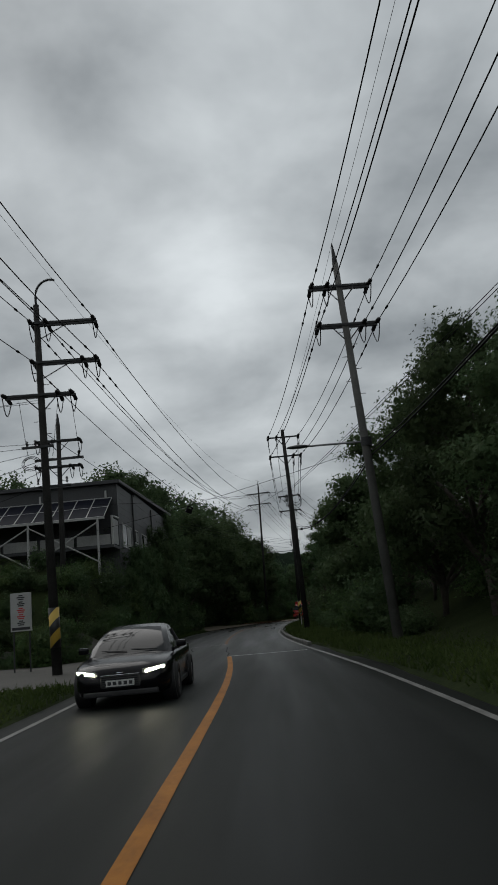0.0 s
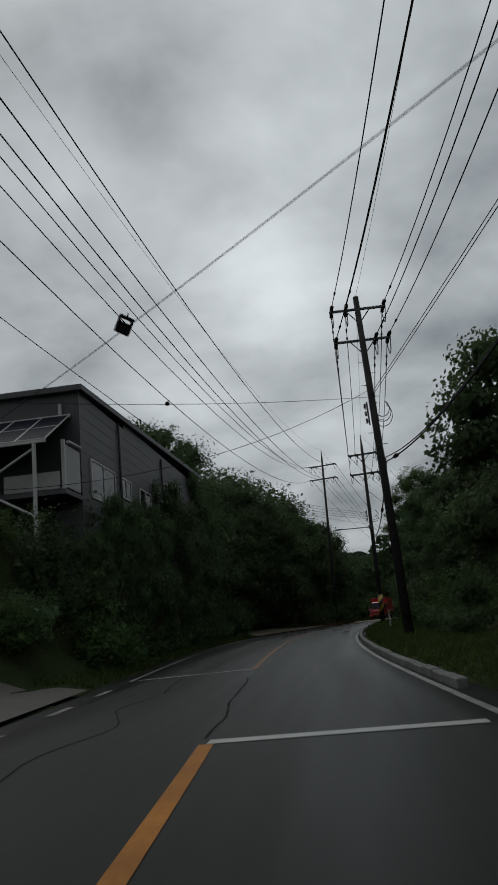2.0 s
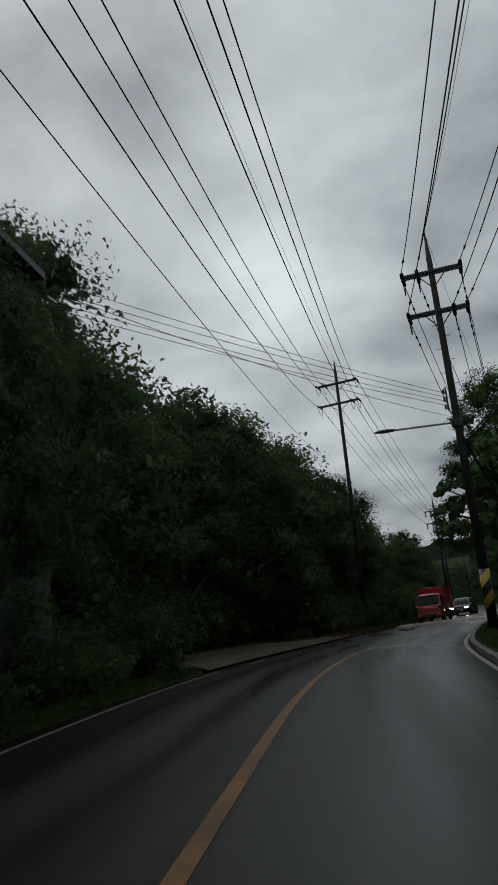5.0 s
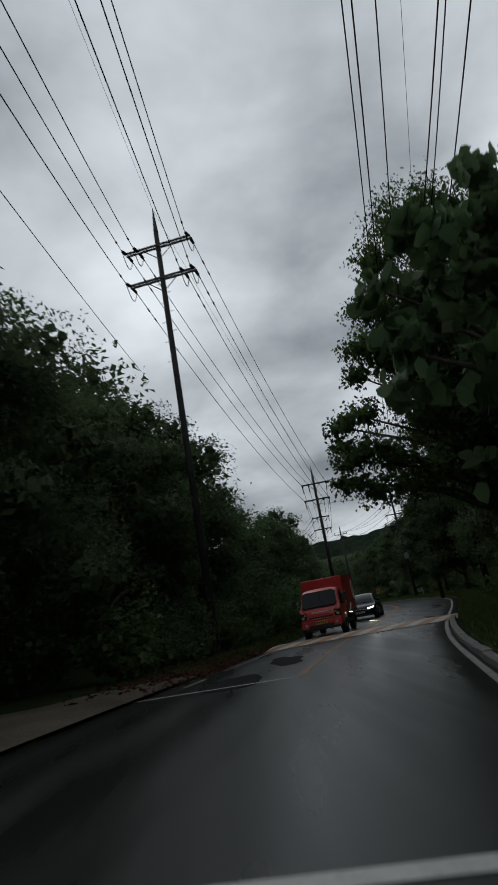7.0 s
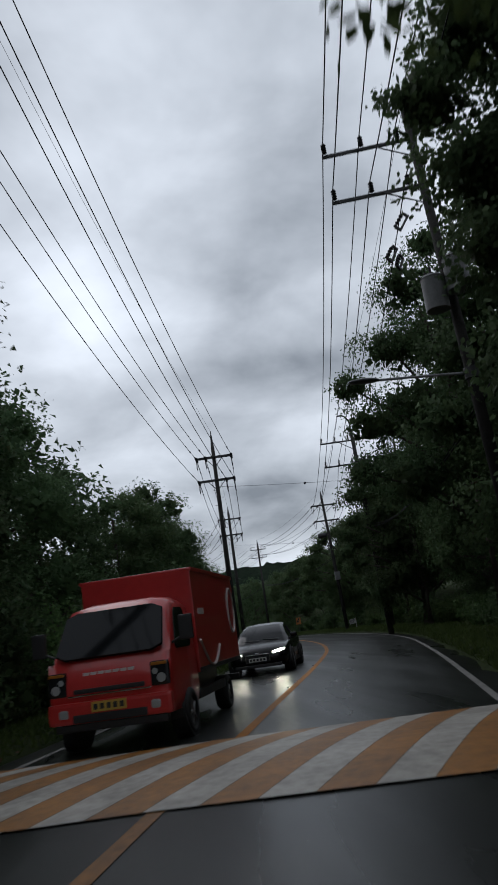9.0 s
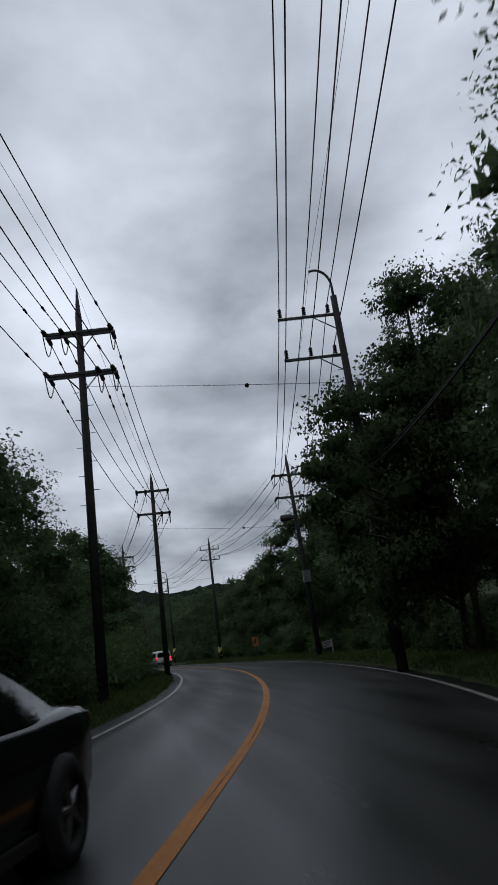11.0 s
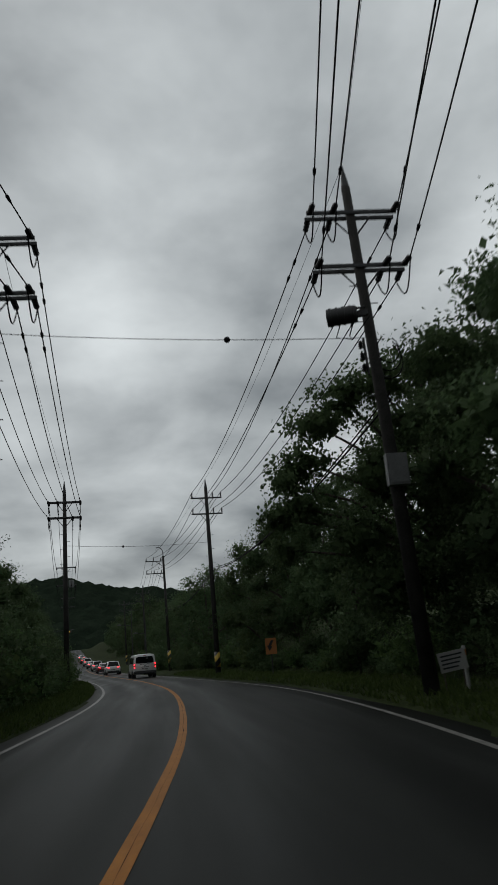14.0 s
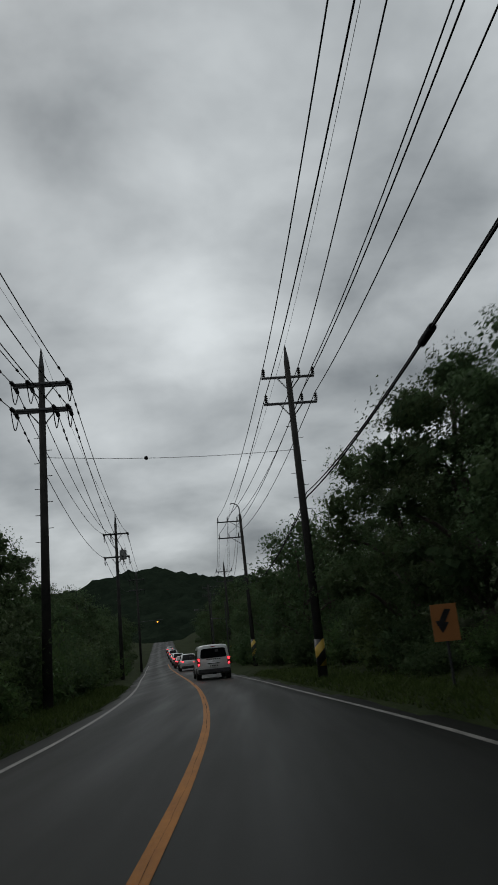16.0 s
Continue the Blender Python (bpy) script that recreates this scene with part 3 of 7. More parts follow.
def street_lamp(pole_xy, z, length, yaw, rise=0.03):
    """A lamp arm with a flat oval head, clamped to a pole."""
    lamp = empty("street_lamp", pose(pole_xy[0], pole_xy[1], z, 0, 0, yaw))
    tagged(lamp, "unlit street lamp with a flat oval head on a steel arm", "street lamp", group="street lamps on poles")
    v, f = tube([(0, 0, 0), (-length * 0.3, 0, rise * 0.55), (-length * 0.7, 0, rise * 0.9), (-length, 0, rise)], 0.035, 8)
    raw_object("arm", v, f, M_lamparm, lamp, smooth=True)
    bm = bmesh.new()
    bmesh.ops.create_uvsphere(bm, u_segments=18, v_segments=10, radius=1.0)
    for q in bm.verts:
        q.co = Vector((-length - 0.28 + q.co.x * 0.40, q.co.y * 0.16, rise + (q.co.z * 0.075 if q.co.z > 0 else q.co.z * 0.05)))
    part("lamp_head", bm, M_lamp, lamp, "dark grey oval lamp head", smooth=True)
    bm = bmesh.new()
    add_rod(bm, (-0.02, 0, -0.14), (-0.02, 0, 0.14), 0.19, None, 14)
    part("clamp", bm, M_steel, lamp)
    return lamp


M_lamparm = mat("pale_galvanised_arm", (0.16, 0.165, 0.17), 0.55, second=(0.24, 0.245, 0.25), scale=6, fine=40)
M_lamp = mat("lamp_housing", (0.05, 0.052, 0.055), 0.45, second=(0.075, 0.077, 0.08), scale=5)

# right-hand line
R1 = build_pole((4.86, 25.9, 0.2), (4.29, 25.94, 14.1), 13.1, [(12.2, -1.1, 1.1), (10.75, -1.05, 1.15)], sleeve=False, finish=M_pole_pale)
R2 = build_pole((2.85, 48.4, 0.2), (2.55, 48.4, 12.75), 12.5, [(12.05, -1.05, 1.05), (10.8, -1.05, 1.05)], tip=False, sleeve=False, rack=8.2, double=False)
R3 = build_pole((3.50, 80.4, 0.2), (3.59, 80.4, 14.66), 13.4, [(12.85, -1.12, 1.12), (11.3, -1.12, 1.12)], rack=8.3)
R4 = build_pole((13.55, 116.0, 0.3), (13.03, 116.0, 14.5), 14.1, [(13.1, -2.4, 0.15), (11.7, -2.4, 0.15)], tip=False, sleeve=False, double=False, style="pin")
R5 = build_pole((18.40, 142.4, 0.3), (18.1, 142.4, 12.1), 11.8, [(11.2, -1.95, 0.15), (9.75, -1.95, 0.15)], tip=False, hook=-1, sleeve=False, double=False, style="pin")
R6 = build_pole((21.75, 165.2, 0.4), (21.29, 165.2, 12.5), 11.5, [(10.75, -1.08, 1.08), (9.35, -1.08, 1.12)], rack=7.4, sleeve=False)
R7 = build_pole((20.15, 198.6, 0.2), (20.12, 198.6, 12.55), 11.7, [(11.1, -1.02, 1.02), (10.05, -1.02, 1.02)], double=False, style="pin", sleeve=(0.45, 1.35))
R8 = build_pole((17.9, 232.0, 0.2), (17.75, 232.0, 12.0), 11.8, [(11.3, -1.9, 0.15), (10.0, -1.9, 0.15)], tip=False, hook=-1, double=False, style="pin")
R9 = build_pole((15.2, 267.0, 0.3), (15.1, 267.0, 12.4), 11.5, [(10.9, -1.0, 1.0), (9.7, -1.0, 1.0)], double=False, style="pin")
R10 = build_pole((11.2, 303.0, 0.8), (11.1, 303.0, 13.0), 12.2, [(11.5, -1.0, 1.0), (10.3, -1.0, 1.0)], double=False, style="pin")
R0 = build_pole((5.9, -16.0, 0.2), (5.6, -16.0, 14.2), 13.2, [(12.35, -1.1, 1.1), (10.85, -1.05, 1.15)])
# left-hand line
L1 = build_pole((-6.28, 26.5, 0.2), (-6.60, 26.5, 13.2), 12.9, [(12.15, -0.25, 2.15), (10.65, -0.25, 2.15), (9.45, -1.3, 1.2)], tip=False, hook=1)
L2 = build_pole((-0.19, 108.7, 0.2), (0.23, 108.7, 19.75), 18.5, [(17.7, -1.57, 1.57), (16.15, -1.57, 1.57)], sleeve=False)
L3 = build_pole((9.75, 143.2, 0.1), (9.75, 143.2, 13.1), 12.0, [(11.4, -1.12, 1.12), (10.0, -1.12, 1.12)], sleeve=False)
L4 = build_pole((12.90, 166.0, 0.1), (12.93, 166.0, 12.1), 11.4, [(10.9, -1.02, 1.02), (9.5, -1.02, 1.02)], sleeve=False)
L5 = build_pole((11.25, 196.5, 0.1), (11.30, 196.5, 12.4), 11.6, [(10.95, -1.02, 1.02), (10.0, -1.02, 1.02)], sleeve=False)
L6 = build_pole((7.40, 234.0, 0.1), (7.42, 234.0, 13.4), 12.4, [(11.6, -1.05, 1.05), (9.7, -1.05, 1.05)], sleeve=False)
L7 = build_pole((3.8, 270.0, 0.2), (3.8, 270.0, 12.9), 12.0, [(11.3, -1.0, 1.0), (10.0, -1.0, 1.0)], sleeve=False)
L0 = build_pole((-6.5, -22.0, 0.2), (-6.5, -22.0, 13.3), 13.0, [(12.3, -0.25, 2.1), (10.8, -0.25, 2.1)], tip=False, hook=1)


def string(p, q, sag):
    for (_, a), (b, _) in zip(p[1][:6], q[1][:6]):
        line = cable(a, b, sag)
        n = (b - a).length
        for e in ((1.3, 2.1) if p[3] else ()) + ((n - 1.3,) if q[3] else ()):
            u = [a.lerp(b, w / n) - Vector((0, 0, sag * 4 * (w / n) * (1 - w / n))) for w in (e - 0.11, e + 0.11)]
            part("damper", rod_bm(u[0], u[1], 0.042, 0.03, 8), M_cable, line)
    cable(p[2][1], q[2][0], sag * 0.8, 0.006, label="thin bare earth wire between pole tops")


for p, q in ((R0, R1), (R1, R2), (R2, R3), (R3, R4), (R4, R5), (R5, R6), (R6, R7), (R7, R8), (R8, R9), (R9, R10), (L0, L1), (L1, L2), (L2, L3), (L3, L4), (L4, L5), (L5, L6), (L6, L7)):
    d = (p[0].location - q[0].location).length
    string(p, q, 2.75 if p is L1 else 0.0009 * d * d / 1.6 + 0.15)
for (x, y), z, n, yaw in (((4.65, 25.9), 6.75, 2.05, 0), ((3.53, 80.4), 7.34, 2.22, 0), ((13.35, 116.0), 6.68, 2.5, 0)):
    street_lamp((x, y), z, n, yaw)


# ---------- trees, shrubs, grass ----------
def leaf_cloud(rng, centres, normals, size, aspect=0.5, droop=0.3):
    """Arrays of four-cornered leaves, folded a little along the middle, around the given points."""
    n = len(centres)
    a = rng.normal(size=(n, 3))
    a[:, 2] -= droop * 2
    a += normals * 0.6
    a /= np.linalg.norm(a, axis=1, keepdims=True)
    b = np.cross(a, rng.normal(size=(n, 3)))
    b /= np.linalg.norm(b, axis=1, keepdims=True) + 1e-9
    b *= np.where((np.cross(b, a) * normals).sum(1, keepdims=True) < 0, -1.0, 1.0)
    s = size * rng.uniform(0.6, 1.3, (n, 1))
    v = np.stack([centres - a * s * 0.5, centres + b * s * aspect * 0.5 - a * s * 0.05, centres + a * s * 0.5, centres - b * s * aspect * 0.5 - a * s * 0.05], 1)
    return v.reshape(-1, 3)


def crown_points(rng, lobes, n, clumps_per_lobe=44, clump=0.22):
    """Points in small clumps near the skins of rounded lobes."""
    out, nor = [], []
    vol = np.array([r[0] * r[1] for _, r in lobes])
    per = (vol / vol.sum() * n).astype(int)
    for (c, r), k in zip(lobes, per):
        d = rng.normal(size=(clumps_per_lobe, 3))
        d /= np.linalg.norm(d, axis=1, keepdims=True)
        rad = rng.uniform(0.58, 0.98, (clumps_per_lobe, 1))
        cc = np.array(c) + d * np.array(r) * rad
        pick = rng.integers(0, clumps_per_lobe, k)
        spread = clump * np.mean(r) * rng.uniform(0.5, 1.3, (clumps_per_lobe, 1))[pick]
        out.append(cc[pick] + np.clip(rng.normal(size=(k, 3)), -1.4, 1.4) * spread * np.array((1, 1, 0.7)))
        nor.append(d[pick])
    return np.concatenate(out), np.concatenate(nor)


def leaf_points(rng, centres, normals, size, aspect=0.6, droop=0.3):
    """Small three-cornered pointed leaves."""
    n = len(centres)
    a = rng.normal(size=(n, 3))
    a[:, 2] -= droop * 2
    a += normals * 0.6
    a /= np.linalg.norm(a, axis=1, keepdims=True)
    b = np.cross(a, rng.normal(size=(n, 3)))
    b /= np.linalg.norm(b, axis=1, keepdims=True) + 1e-9
    b *= np.where((np.cross(b, a) * normals).sum(1, keepdims=True) < 0, -1.0, 1.0)
    s = size * rng.uniform(0.6, 1.3, (n, 1))
    return np.stack([centres - a * s * 0.4 - b * s * aspect * 0.5, centres - a * s * 0.4 + b * s * aspect * 0.5, centres + a * s * 0.6], 1).reshape(-1, 3)


def bend_normals(me, normals, k, amount=0.8):
    """Leans the shading of each leaf towards the outside of its clump, as soft foliage shows."""
    flat = np.empty(len(me.polygons) * 3, np.float32)
    me.polygons.foreach_get("normal", flat)
    flat = flat.reshape(-1, 3)
    out = flat * (1 - amount) + normals * amount
    out /= np.linalg.norm(out, axis=1, keepdims=True) + 1e-9
    me.normals_split_custom_set(np.repeat(out, k, axis=0).tolist())


def leaf_mesh(name, verts, material, normals=None):
    n = len(verts) // 4
    me = bpy.data.meshes.new(name)
    me.vertices.add(4 * n)
    me.vertices.foreach_set("co", verts.astype(np.float32).ravel())
    me.loops.add(4 * n)
    me.loops.foreach_set("vertex_index", np.arange(4 * n, dtype=np.int32))
    me.polygons.add(n)
    me.polygons.foreach_set("loop_start", np.arange(0, 4 * n, 4, dtype=np.int32))
    me.update(calc_edges=True)
    if normals is not None:
        bend_normals(me, normals, 4)
    me.materials.append(material)
    return me


def ngon_mesh(name, verts, k, material, normals=None):
    n = len(verts) // k
    me = bpy.data.meshes.new(name)
    me.vertices.add(k * n)
    me.vertices.foreach_set("co", verts.astype(np.float32).ravel())
    me.loops.add(k * n)
    me.loops.foreach_set("vertex_index", np.arange(k * n, dtype=np.int32))
    me.polygons.add(n)
    me.polygons.foreach_set("loop_start", np.arange(0, k * n, k, dtype=np.int32))
    me.update(calc_edges=True)
    if normals is not None:
        bend_normals(me, normals, k)
    me.materials.append(material)
    return me


def build_tree(seed, height, width, leaves, leaf_size, material, low=0.28, name="tree", label="dense leafy roadside tree", droop=0.3, aspect=0.55):
    """A tapered trunk with limbs and a crown of many small leaves in uneven lobes; at the origin."""
    rng = np.random.default_rng(seed)
    tree = empty(name)
    tagged(tree, label, "tree", group="roadside trees")
    lobes, limbs = [], []
    count = 19
    for i in range(count):
        u = (i + rng.uniform(0, 1)) / count
        h = low + (0.90 - low) * u
        prof = 1 - (abs(u - 0.38) / 0.80) ** 2.2
        ang = i * 2.4 + rng.uniform(-0.5, 0.5)
        rr = width * 0.5 * prof * rng.uniform(0.40, 0.80)
        c = (rr * math.cos(ang), rr * math.sin(ang), h * height)
        r = width * rng.uniform(0.15, 0.25) * (0.65 + 0.35 * prof)
        lobes.append((c, (r, r, r * rng.uniform(0.65, 0.9))))
        limbs.append(c)
    pts, nor = crown_points(rng, lobes, leaves)
    new("crown", ngon_mesh("crown", leaf_points(rng, pts, nor, leaf_size, aspect, droop), 3, material, nor)).parent = tree
    inner, inor = crown_points(rng, [(c, (r[0] * 0.55, r[1] * 0.55, r[2] * 0.55)) for c, r in lobes], max(300, leaves // 5), 60, 0.3)
    new("inner_foliage", leaf_mesh("inner_foliage", leaf_cloud(rng, inner, inor, min(0.32, leaf_size * 2.4), 0.85, 0.1), material, inor)).parent = tree
    bend = [Vector((rng.uniform(-0.2, 0.2), rng.uniform(-0.2, 0.2), height * 0.8 * k / 6)) * (1 if k else 0) for k in range(7)]
    bend[0] = Vector((0, 0, -0.6))
    tv, tf = tube(bend, [0.03 * height * (1 - 0.12 * k) * 0.75 for k in range(7)], 9)
    for c in limbs[:11]:
        k = min(5, max(1, int(c[2] / height / 0.8 * 6) - 1))
        a = bend[k]
        mid = a.lerp(Vector(c), 0.55) + Vector((0, 0, 0.12 * height * 0.2))
        lv, lf = tube([a, mid, Vector(c)], [0.011 * height, 0.007 * height, 0.003 * height], 6)
        o = len(tv)
        tv += lv
        tf += [tuple(i + o for i in f) for f in lf]
    raw_object("trunk", tv, tf, M_bark, tree, smooth=True)
    return tree


def build_shrub(seed, height, width, leaves, leaf_size, material, label):
    rng = np.random.default_rng(seed)
    lobes = []
    for i in range(11):
        a, q = rng.uniform(0, 6.28), rng.uniform(0, 0.36) * width
        h = height * rng.uniform(0.25, 0.75)
        r = width * rng.uniform(0.16, 0.28)
        lobes.append(((q * math.cos(a), q * math.sin(a), h), (r, r, height * rng.uniform(0.18, 0.32))))
    pts, nor = crown_points(rng, lobes, leaves, 26, 0.28)
    shrub = empty("shrub")
    tagged(shrub, label, "shrub", group="roadside shrubs")
    v = leaf_points(rng, pts, nor, leaf_size, 0.55, 0.1)
    v[:, 2] = np.maximum(v[:, 2], -0.1)
    new("foliage", ngon_mesh("foliage", v, 3, material, nor)).parent = shrub
    inner, inor = crown_points(rng, [((c[0], c[1], c[2] * 0.7), (r[0] * 0.65, r[1] * 0.65, r[2] * 0.65)) for c, r in lobes], leaves // 5, 40, 0.3)
    new("inner_foliage", leaf_mesh("inner_foliage", leaf_cloud(rng, inner, inor, leaf_size * 2.0, 0.85, 0.1), material, inor)).parent = shrub
    for c, _ in lobes[:4]:
        lv, lf = tube([(0, 0, -0.3), Vector(c) * 0.5, c], [0.035, 0.025, 0.01], 5)
        raw_object("stem", lv, lf, M_bark, shrub)
    return shrub


TREES = [
    build_tree(11, 10, 7.0, 20000, 0.125, M_leaf_a),
    build_tree(12, 10, 6.4, 19000, 0.12, M_leaf_b, 0.22),
    build_tree(13, 10, 7.6, 21000, 0.125, M_leaf_a, 0.2),
    build_tree(14, 10, 5.6, 18000, 0.115, M_leaf_b, 0.18),
]
FAR_TREES = [
    build_tree(31, 10, 7.4, 8200, 0.20, M_leaf_b, 0.15),
    build_tree(32, 10, 6.6, 8000, 0.19, M_leaf_a, 0.15),
    build_tree(33, 10, 8.0, 8600, 0.20, M_leaf_b, 0.12),
]
SHRUBS = [
    build_shrub(21, 2.4, 3.4, 3400, 0.10, M_leaf_c, "bright green leafy shrub on the roadside bank"),
    build_shrub(22, 2.0, 3.8, 3400, 0.10, M_leaf_a, "low spreading dark green shrub"),
    build_shrub(23, 3.0, 3.0, 3400, 0.105, M_leaf_b, "tall dense dark shrub"),
]
used = set()


def put(stock, k, x, y, scale, turn, sink=0.15, wide=1.0):
    """Sets one of the stock plants, or a copy of it, at a place on the ground."""
    src = stock[k % len(stock)]
    m = pose(x, y, ground_z(x, y) - sink, 0, 0, turn) @ Matrix.Diagonal((scale * wide, scale * wide, scale, 1))
    if src.name not in used:
        used.add(src.name)
        src.matrix_basis = m
        return src
    return copy_thing(src, m)


def tree_at(y, off, top, k, turn=None, wide=1.0):
    """A tree whose crown reaches the given height; off is metres from the road's edge, to the right if positive."""
    x = right_edge(y) + off if off > 0 else left_edge(y) + off
    h = (top - ground_z(x, y) + 0.15) / 10.0
    far = y > 212 or abs(off) > 9
    return put(FAR_TREES if far else TREES, k, x, y, h, random.uniform(0, 360) if turn is None else turn, wide=wide)


random.seed(5)
# right side, along the road: (distance along, metres from the edge, height of the crown's top)
for i, (y, off, top) in enumerate([
    (19, 5.6, 9.0), (24.5, 5.0, 10.8), (30, 5.0, 9.6), (35.5, 6.2, 9.8), (40.5, 6.4, 9.2), (46, 7.0, 8.6), (51, 7.0, 10.4), (57, 5.8, 9.0), (63, 5.4, 8.8), (69, 5.8, 9.6),
    (75, 6.2, 10.4), (86, 7.5, 10.5), (94, 6.4, 13.4), (99, 5.6, 14.6), (103, 7.5, 16.6), (110, 5.6, 14.6), (117, 5.0, 13.2), (126, 5.4, 13.0), (128, 4.6, 13.2), (134, 4.6, 12.8),
    (139, 5.2, 13.6), (143, 6.6, 15.0), (151, 4.8, 13.4), (156, 4.8, 14.4), (162, 5.0, 12.8), (168, 5.4, 11.2), (179, 7.0, 12.4), (184, 5.0, 11.2), (189, 5.4, 10.8),
    (193, 4.8, 9.8), (199, 4.6, 9.8), (206, 5.6, 8.2), (217, 4.0, 9.2), (222, 6.5, 8.6), (233, 5.0, 8.0), (243, 5.0, 8.4), (253, 5.0, 8.6), (264, 5.5, 8.8), (277, 6.0, 9.4), (291, 6.0, 10), (306, 6.0, 11),
]):
    tree_at(y, off, top, i)
for i, y in enumerate(range(14, 300, 9)):
    tree_at(y + random.uniform(-2, 2), random.uniform(10, 13), (13.5 if y < 80 else 16.0 if y < 140 else 14.0 if y < 180 else 11.0) + random.uniform(-1, 1.5), i + 2)
# left side
for i, (y, off, top) in enumerate([
    (76, -6.8, 17.4), (81, -7.2, 17.2), (86.5, -7.2, 17.2), (92, -7.2, 14.6), (97.5, -7.0, 14.8), (102, -6.8, 14.8), (108.5, -7.0, 15.2), (113, -7.0, 15.2), (118, -7.0, 13.2), (122.5, -6.8, 10.8), (127, -6.4, 10.2),
    (133, -5.4, 10.4), (138.5, -5.2, 9.8), (144, -5.2, 9.2), (150, -5.2, 8.3), (157, -5.2, 8.1), (163, -5.0, 9.0), (170, -4.8, 9.6), (177, -5.0, 9.4), (185, -5.4, 8.4), (193, -6.0, 7.4),
    (201, -5.6, 8.4), (208, -5.6, 8.6), (216, -5.2, 8.2), (226, -5.2, 8.8), (236, -5.0, 9.0), (247, -5.0, 9.0), (259, -5.0, 9.4), (272, -5.5, 10), (286, -6.0, 10.5), (301, -6.0, 11.5),
]):
    tree_at(y, off, top, i + 1)
for i, y in enumerate(range(134, 300, 9)):
    tree_at(y + random.uniform(-2, 2), random.uniform(-14, -11), 10.0 + random.uniform(-1, 1.0), i)
for i, (x, y, top) in enumerate([(-15, 80, 19.2), (-20, 84, 21.5), (-27, 82, 21), (-33, 78, 20.5), (-24, 90, 23), (-18.5, 91, 23), (-13.5, 92, 19.6), (-9, 101, 13.8), (-38, 80, 18), (-44, 76, 17.5), (-26, 96, 22.5)]):
    put(FAR_TREES, i, x, y, (top - ground_z(x, y)) / 10, random.uniform(0, 360))
for i, (y, off, top) in enumerate([(83, -10.5, 19.4), (89, -10.5, 19.2), (94.5, -10.5, 18.6), (100, -10.5, 18.6), (105.5, -10.5, 17.8), (110.5, -10.5, 17.4), (115.5, -10.5, 17.8), (121, -10.5, 17.8), (126, -10.5, 16.8), (131, -10.5, 14.6)]):
    tree_at(y, off, top, i + 2, wide=1.15)
for i, y in enumerate(range(84, 136, 5)):
    tree_at(y, -14.4, 20.8 if y < 116 else 20.0, i, wide=1.1)
    if y > 92:
        tree_at(y + 2.0, -20.0, 23.6, i + 1, wide=1.1)
# slim trees crowding the building's side wall
for i, (y, off, top) in enumerate([(45.5, -1.9, 5.9), (48.5, -1.7, 6.6), (51.5, -1.8, 7.5), (54, -1.5, 8.3), (56.5, -1.9, 8.7), (59, -1.6, 9.1), (61.5, -1.8, 9.5), (64, -1.5, 9.9), (66.5, -2.0, 10.6), (69, -2.2, 11.4), (71.5, -2.6, 12.2), (74, -3.4, 13.2)]):
    tree_at(y, off, top, i, wide=0.55 if y < 62 else 0.65)
for i, (y, off, top) in enumerate([(318, 6, 11), (332, 7, 11.5), (346, 7, 12), (360, 8, 12), (376, 8, 12.5), (394, 9, 13), (412, 9, 13), (430, 9, 13), (316, -6, 11.5), (330, -7, 12), (345, -7, 12), (362, -8, 12.5), (380, -8, 13), (400, -9, 13), (424, -9, 13)]):
    tree_at(y, off, top, i, wide=1.3)
for i, y in enumerate(range(296, 440, 11)):
    tree_at(y, 11.0 + 3.0 * (i % 2), 13.5 + 1.5 * (i % 3), i, wide=1.3)
    tree_at(y + 5.0, 19.0, 17.0, i + 1, wide=1.4)
# shrubs on both verges
for i, y in enumerate(np.arange(8, 262, 2.9)):
    if not 12 < y < 15:
        x = right_edge(y) + random.uniform(3.0, 4.4) + (1.7 if y < 27 else 0.0)
        put(SHRUBS, i, x, float(y), random.uniform(0.7, 1.25), random.uniform(0, 360))
for i, y in enumerate(np.arange(40, 262, 2.7)):
    if not 77 < y < 100:
        x = left_edge(y) - random.uniform(2.3, 3.4)
        put(SHRUBS, i + 1, x, float(y), random.uniform(0.8, 1.35), random.uniform(0, 360))
for i, y in enumerate(np.arange(44, 78, 2.3)):
    put(SHRUBS, i, left_edge(y) - random.uniform(1.3, 1.8), float(y), random.uniform(0.65, 0.95), random.uniform(0, 360))
for i, y in enumerate(np.arange(39, 76, 2.0)):
    x = left_edge(y) - random.uniform(4.0, 5.2)
    if y < 47:
        put(SHRUBS, i, left_edge(y) - 2.6, float(y), 0.6, 40.0 * i)
        continue
    put(SHRUBS, i, x, float(y), random.uniform(1.0, 1.35), random.uniform(0, 360))
    put(SHRUBS, i + 1, x + 1.2, float(y) + 1.0, random.uniform(0.9, 1.2), random.uniform(0, 360))
for i, (x, y, s) in enumerate([(-9, 34, 0.9), (-13, 30, 0.9), (-15, 26, 1.0), (-10, 15, 1.4), (-9.5, 10, 1.3), (-12, 19, 1.5), (-8.6, 5, 1.2), (-9.5, 90, 1.3), (-8.5, 97, 1.4), (-10, 84, 1.4), (-10.5, 80, 1.6), (-9, 87, 1.2), (-9.2, 93.5, 1.5), (-11, 100, 1.6), (-6, 101, 1.2), (-8, 103, 1.4), (-12, 94, 1.7), (-12, 88, 1.7)]):
    put(SHRUBS, i, x, y, s, random.uniform(0, 360))
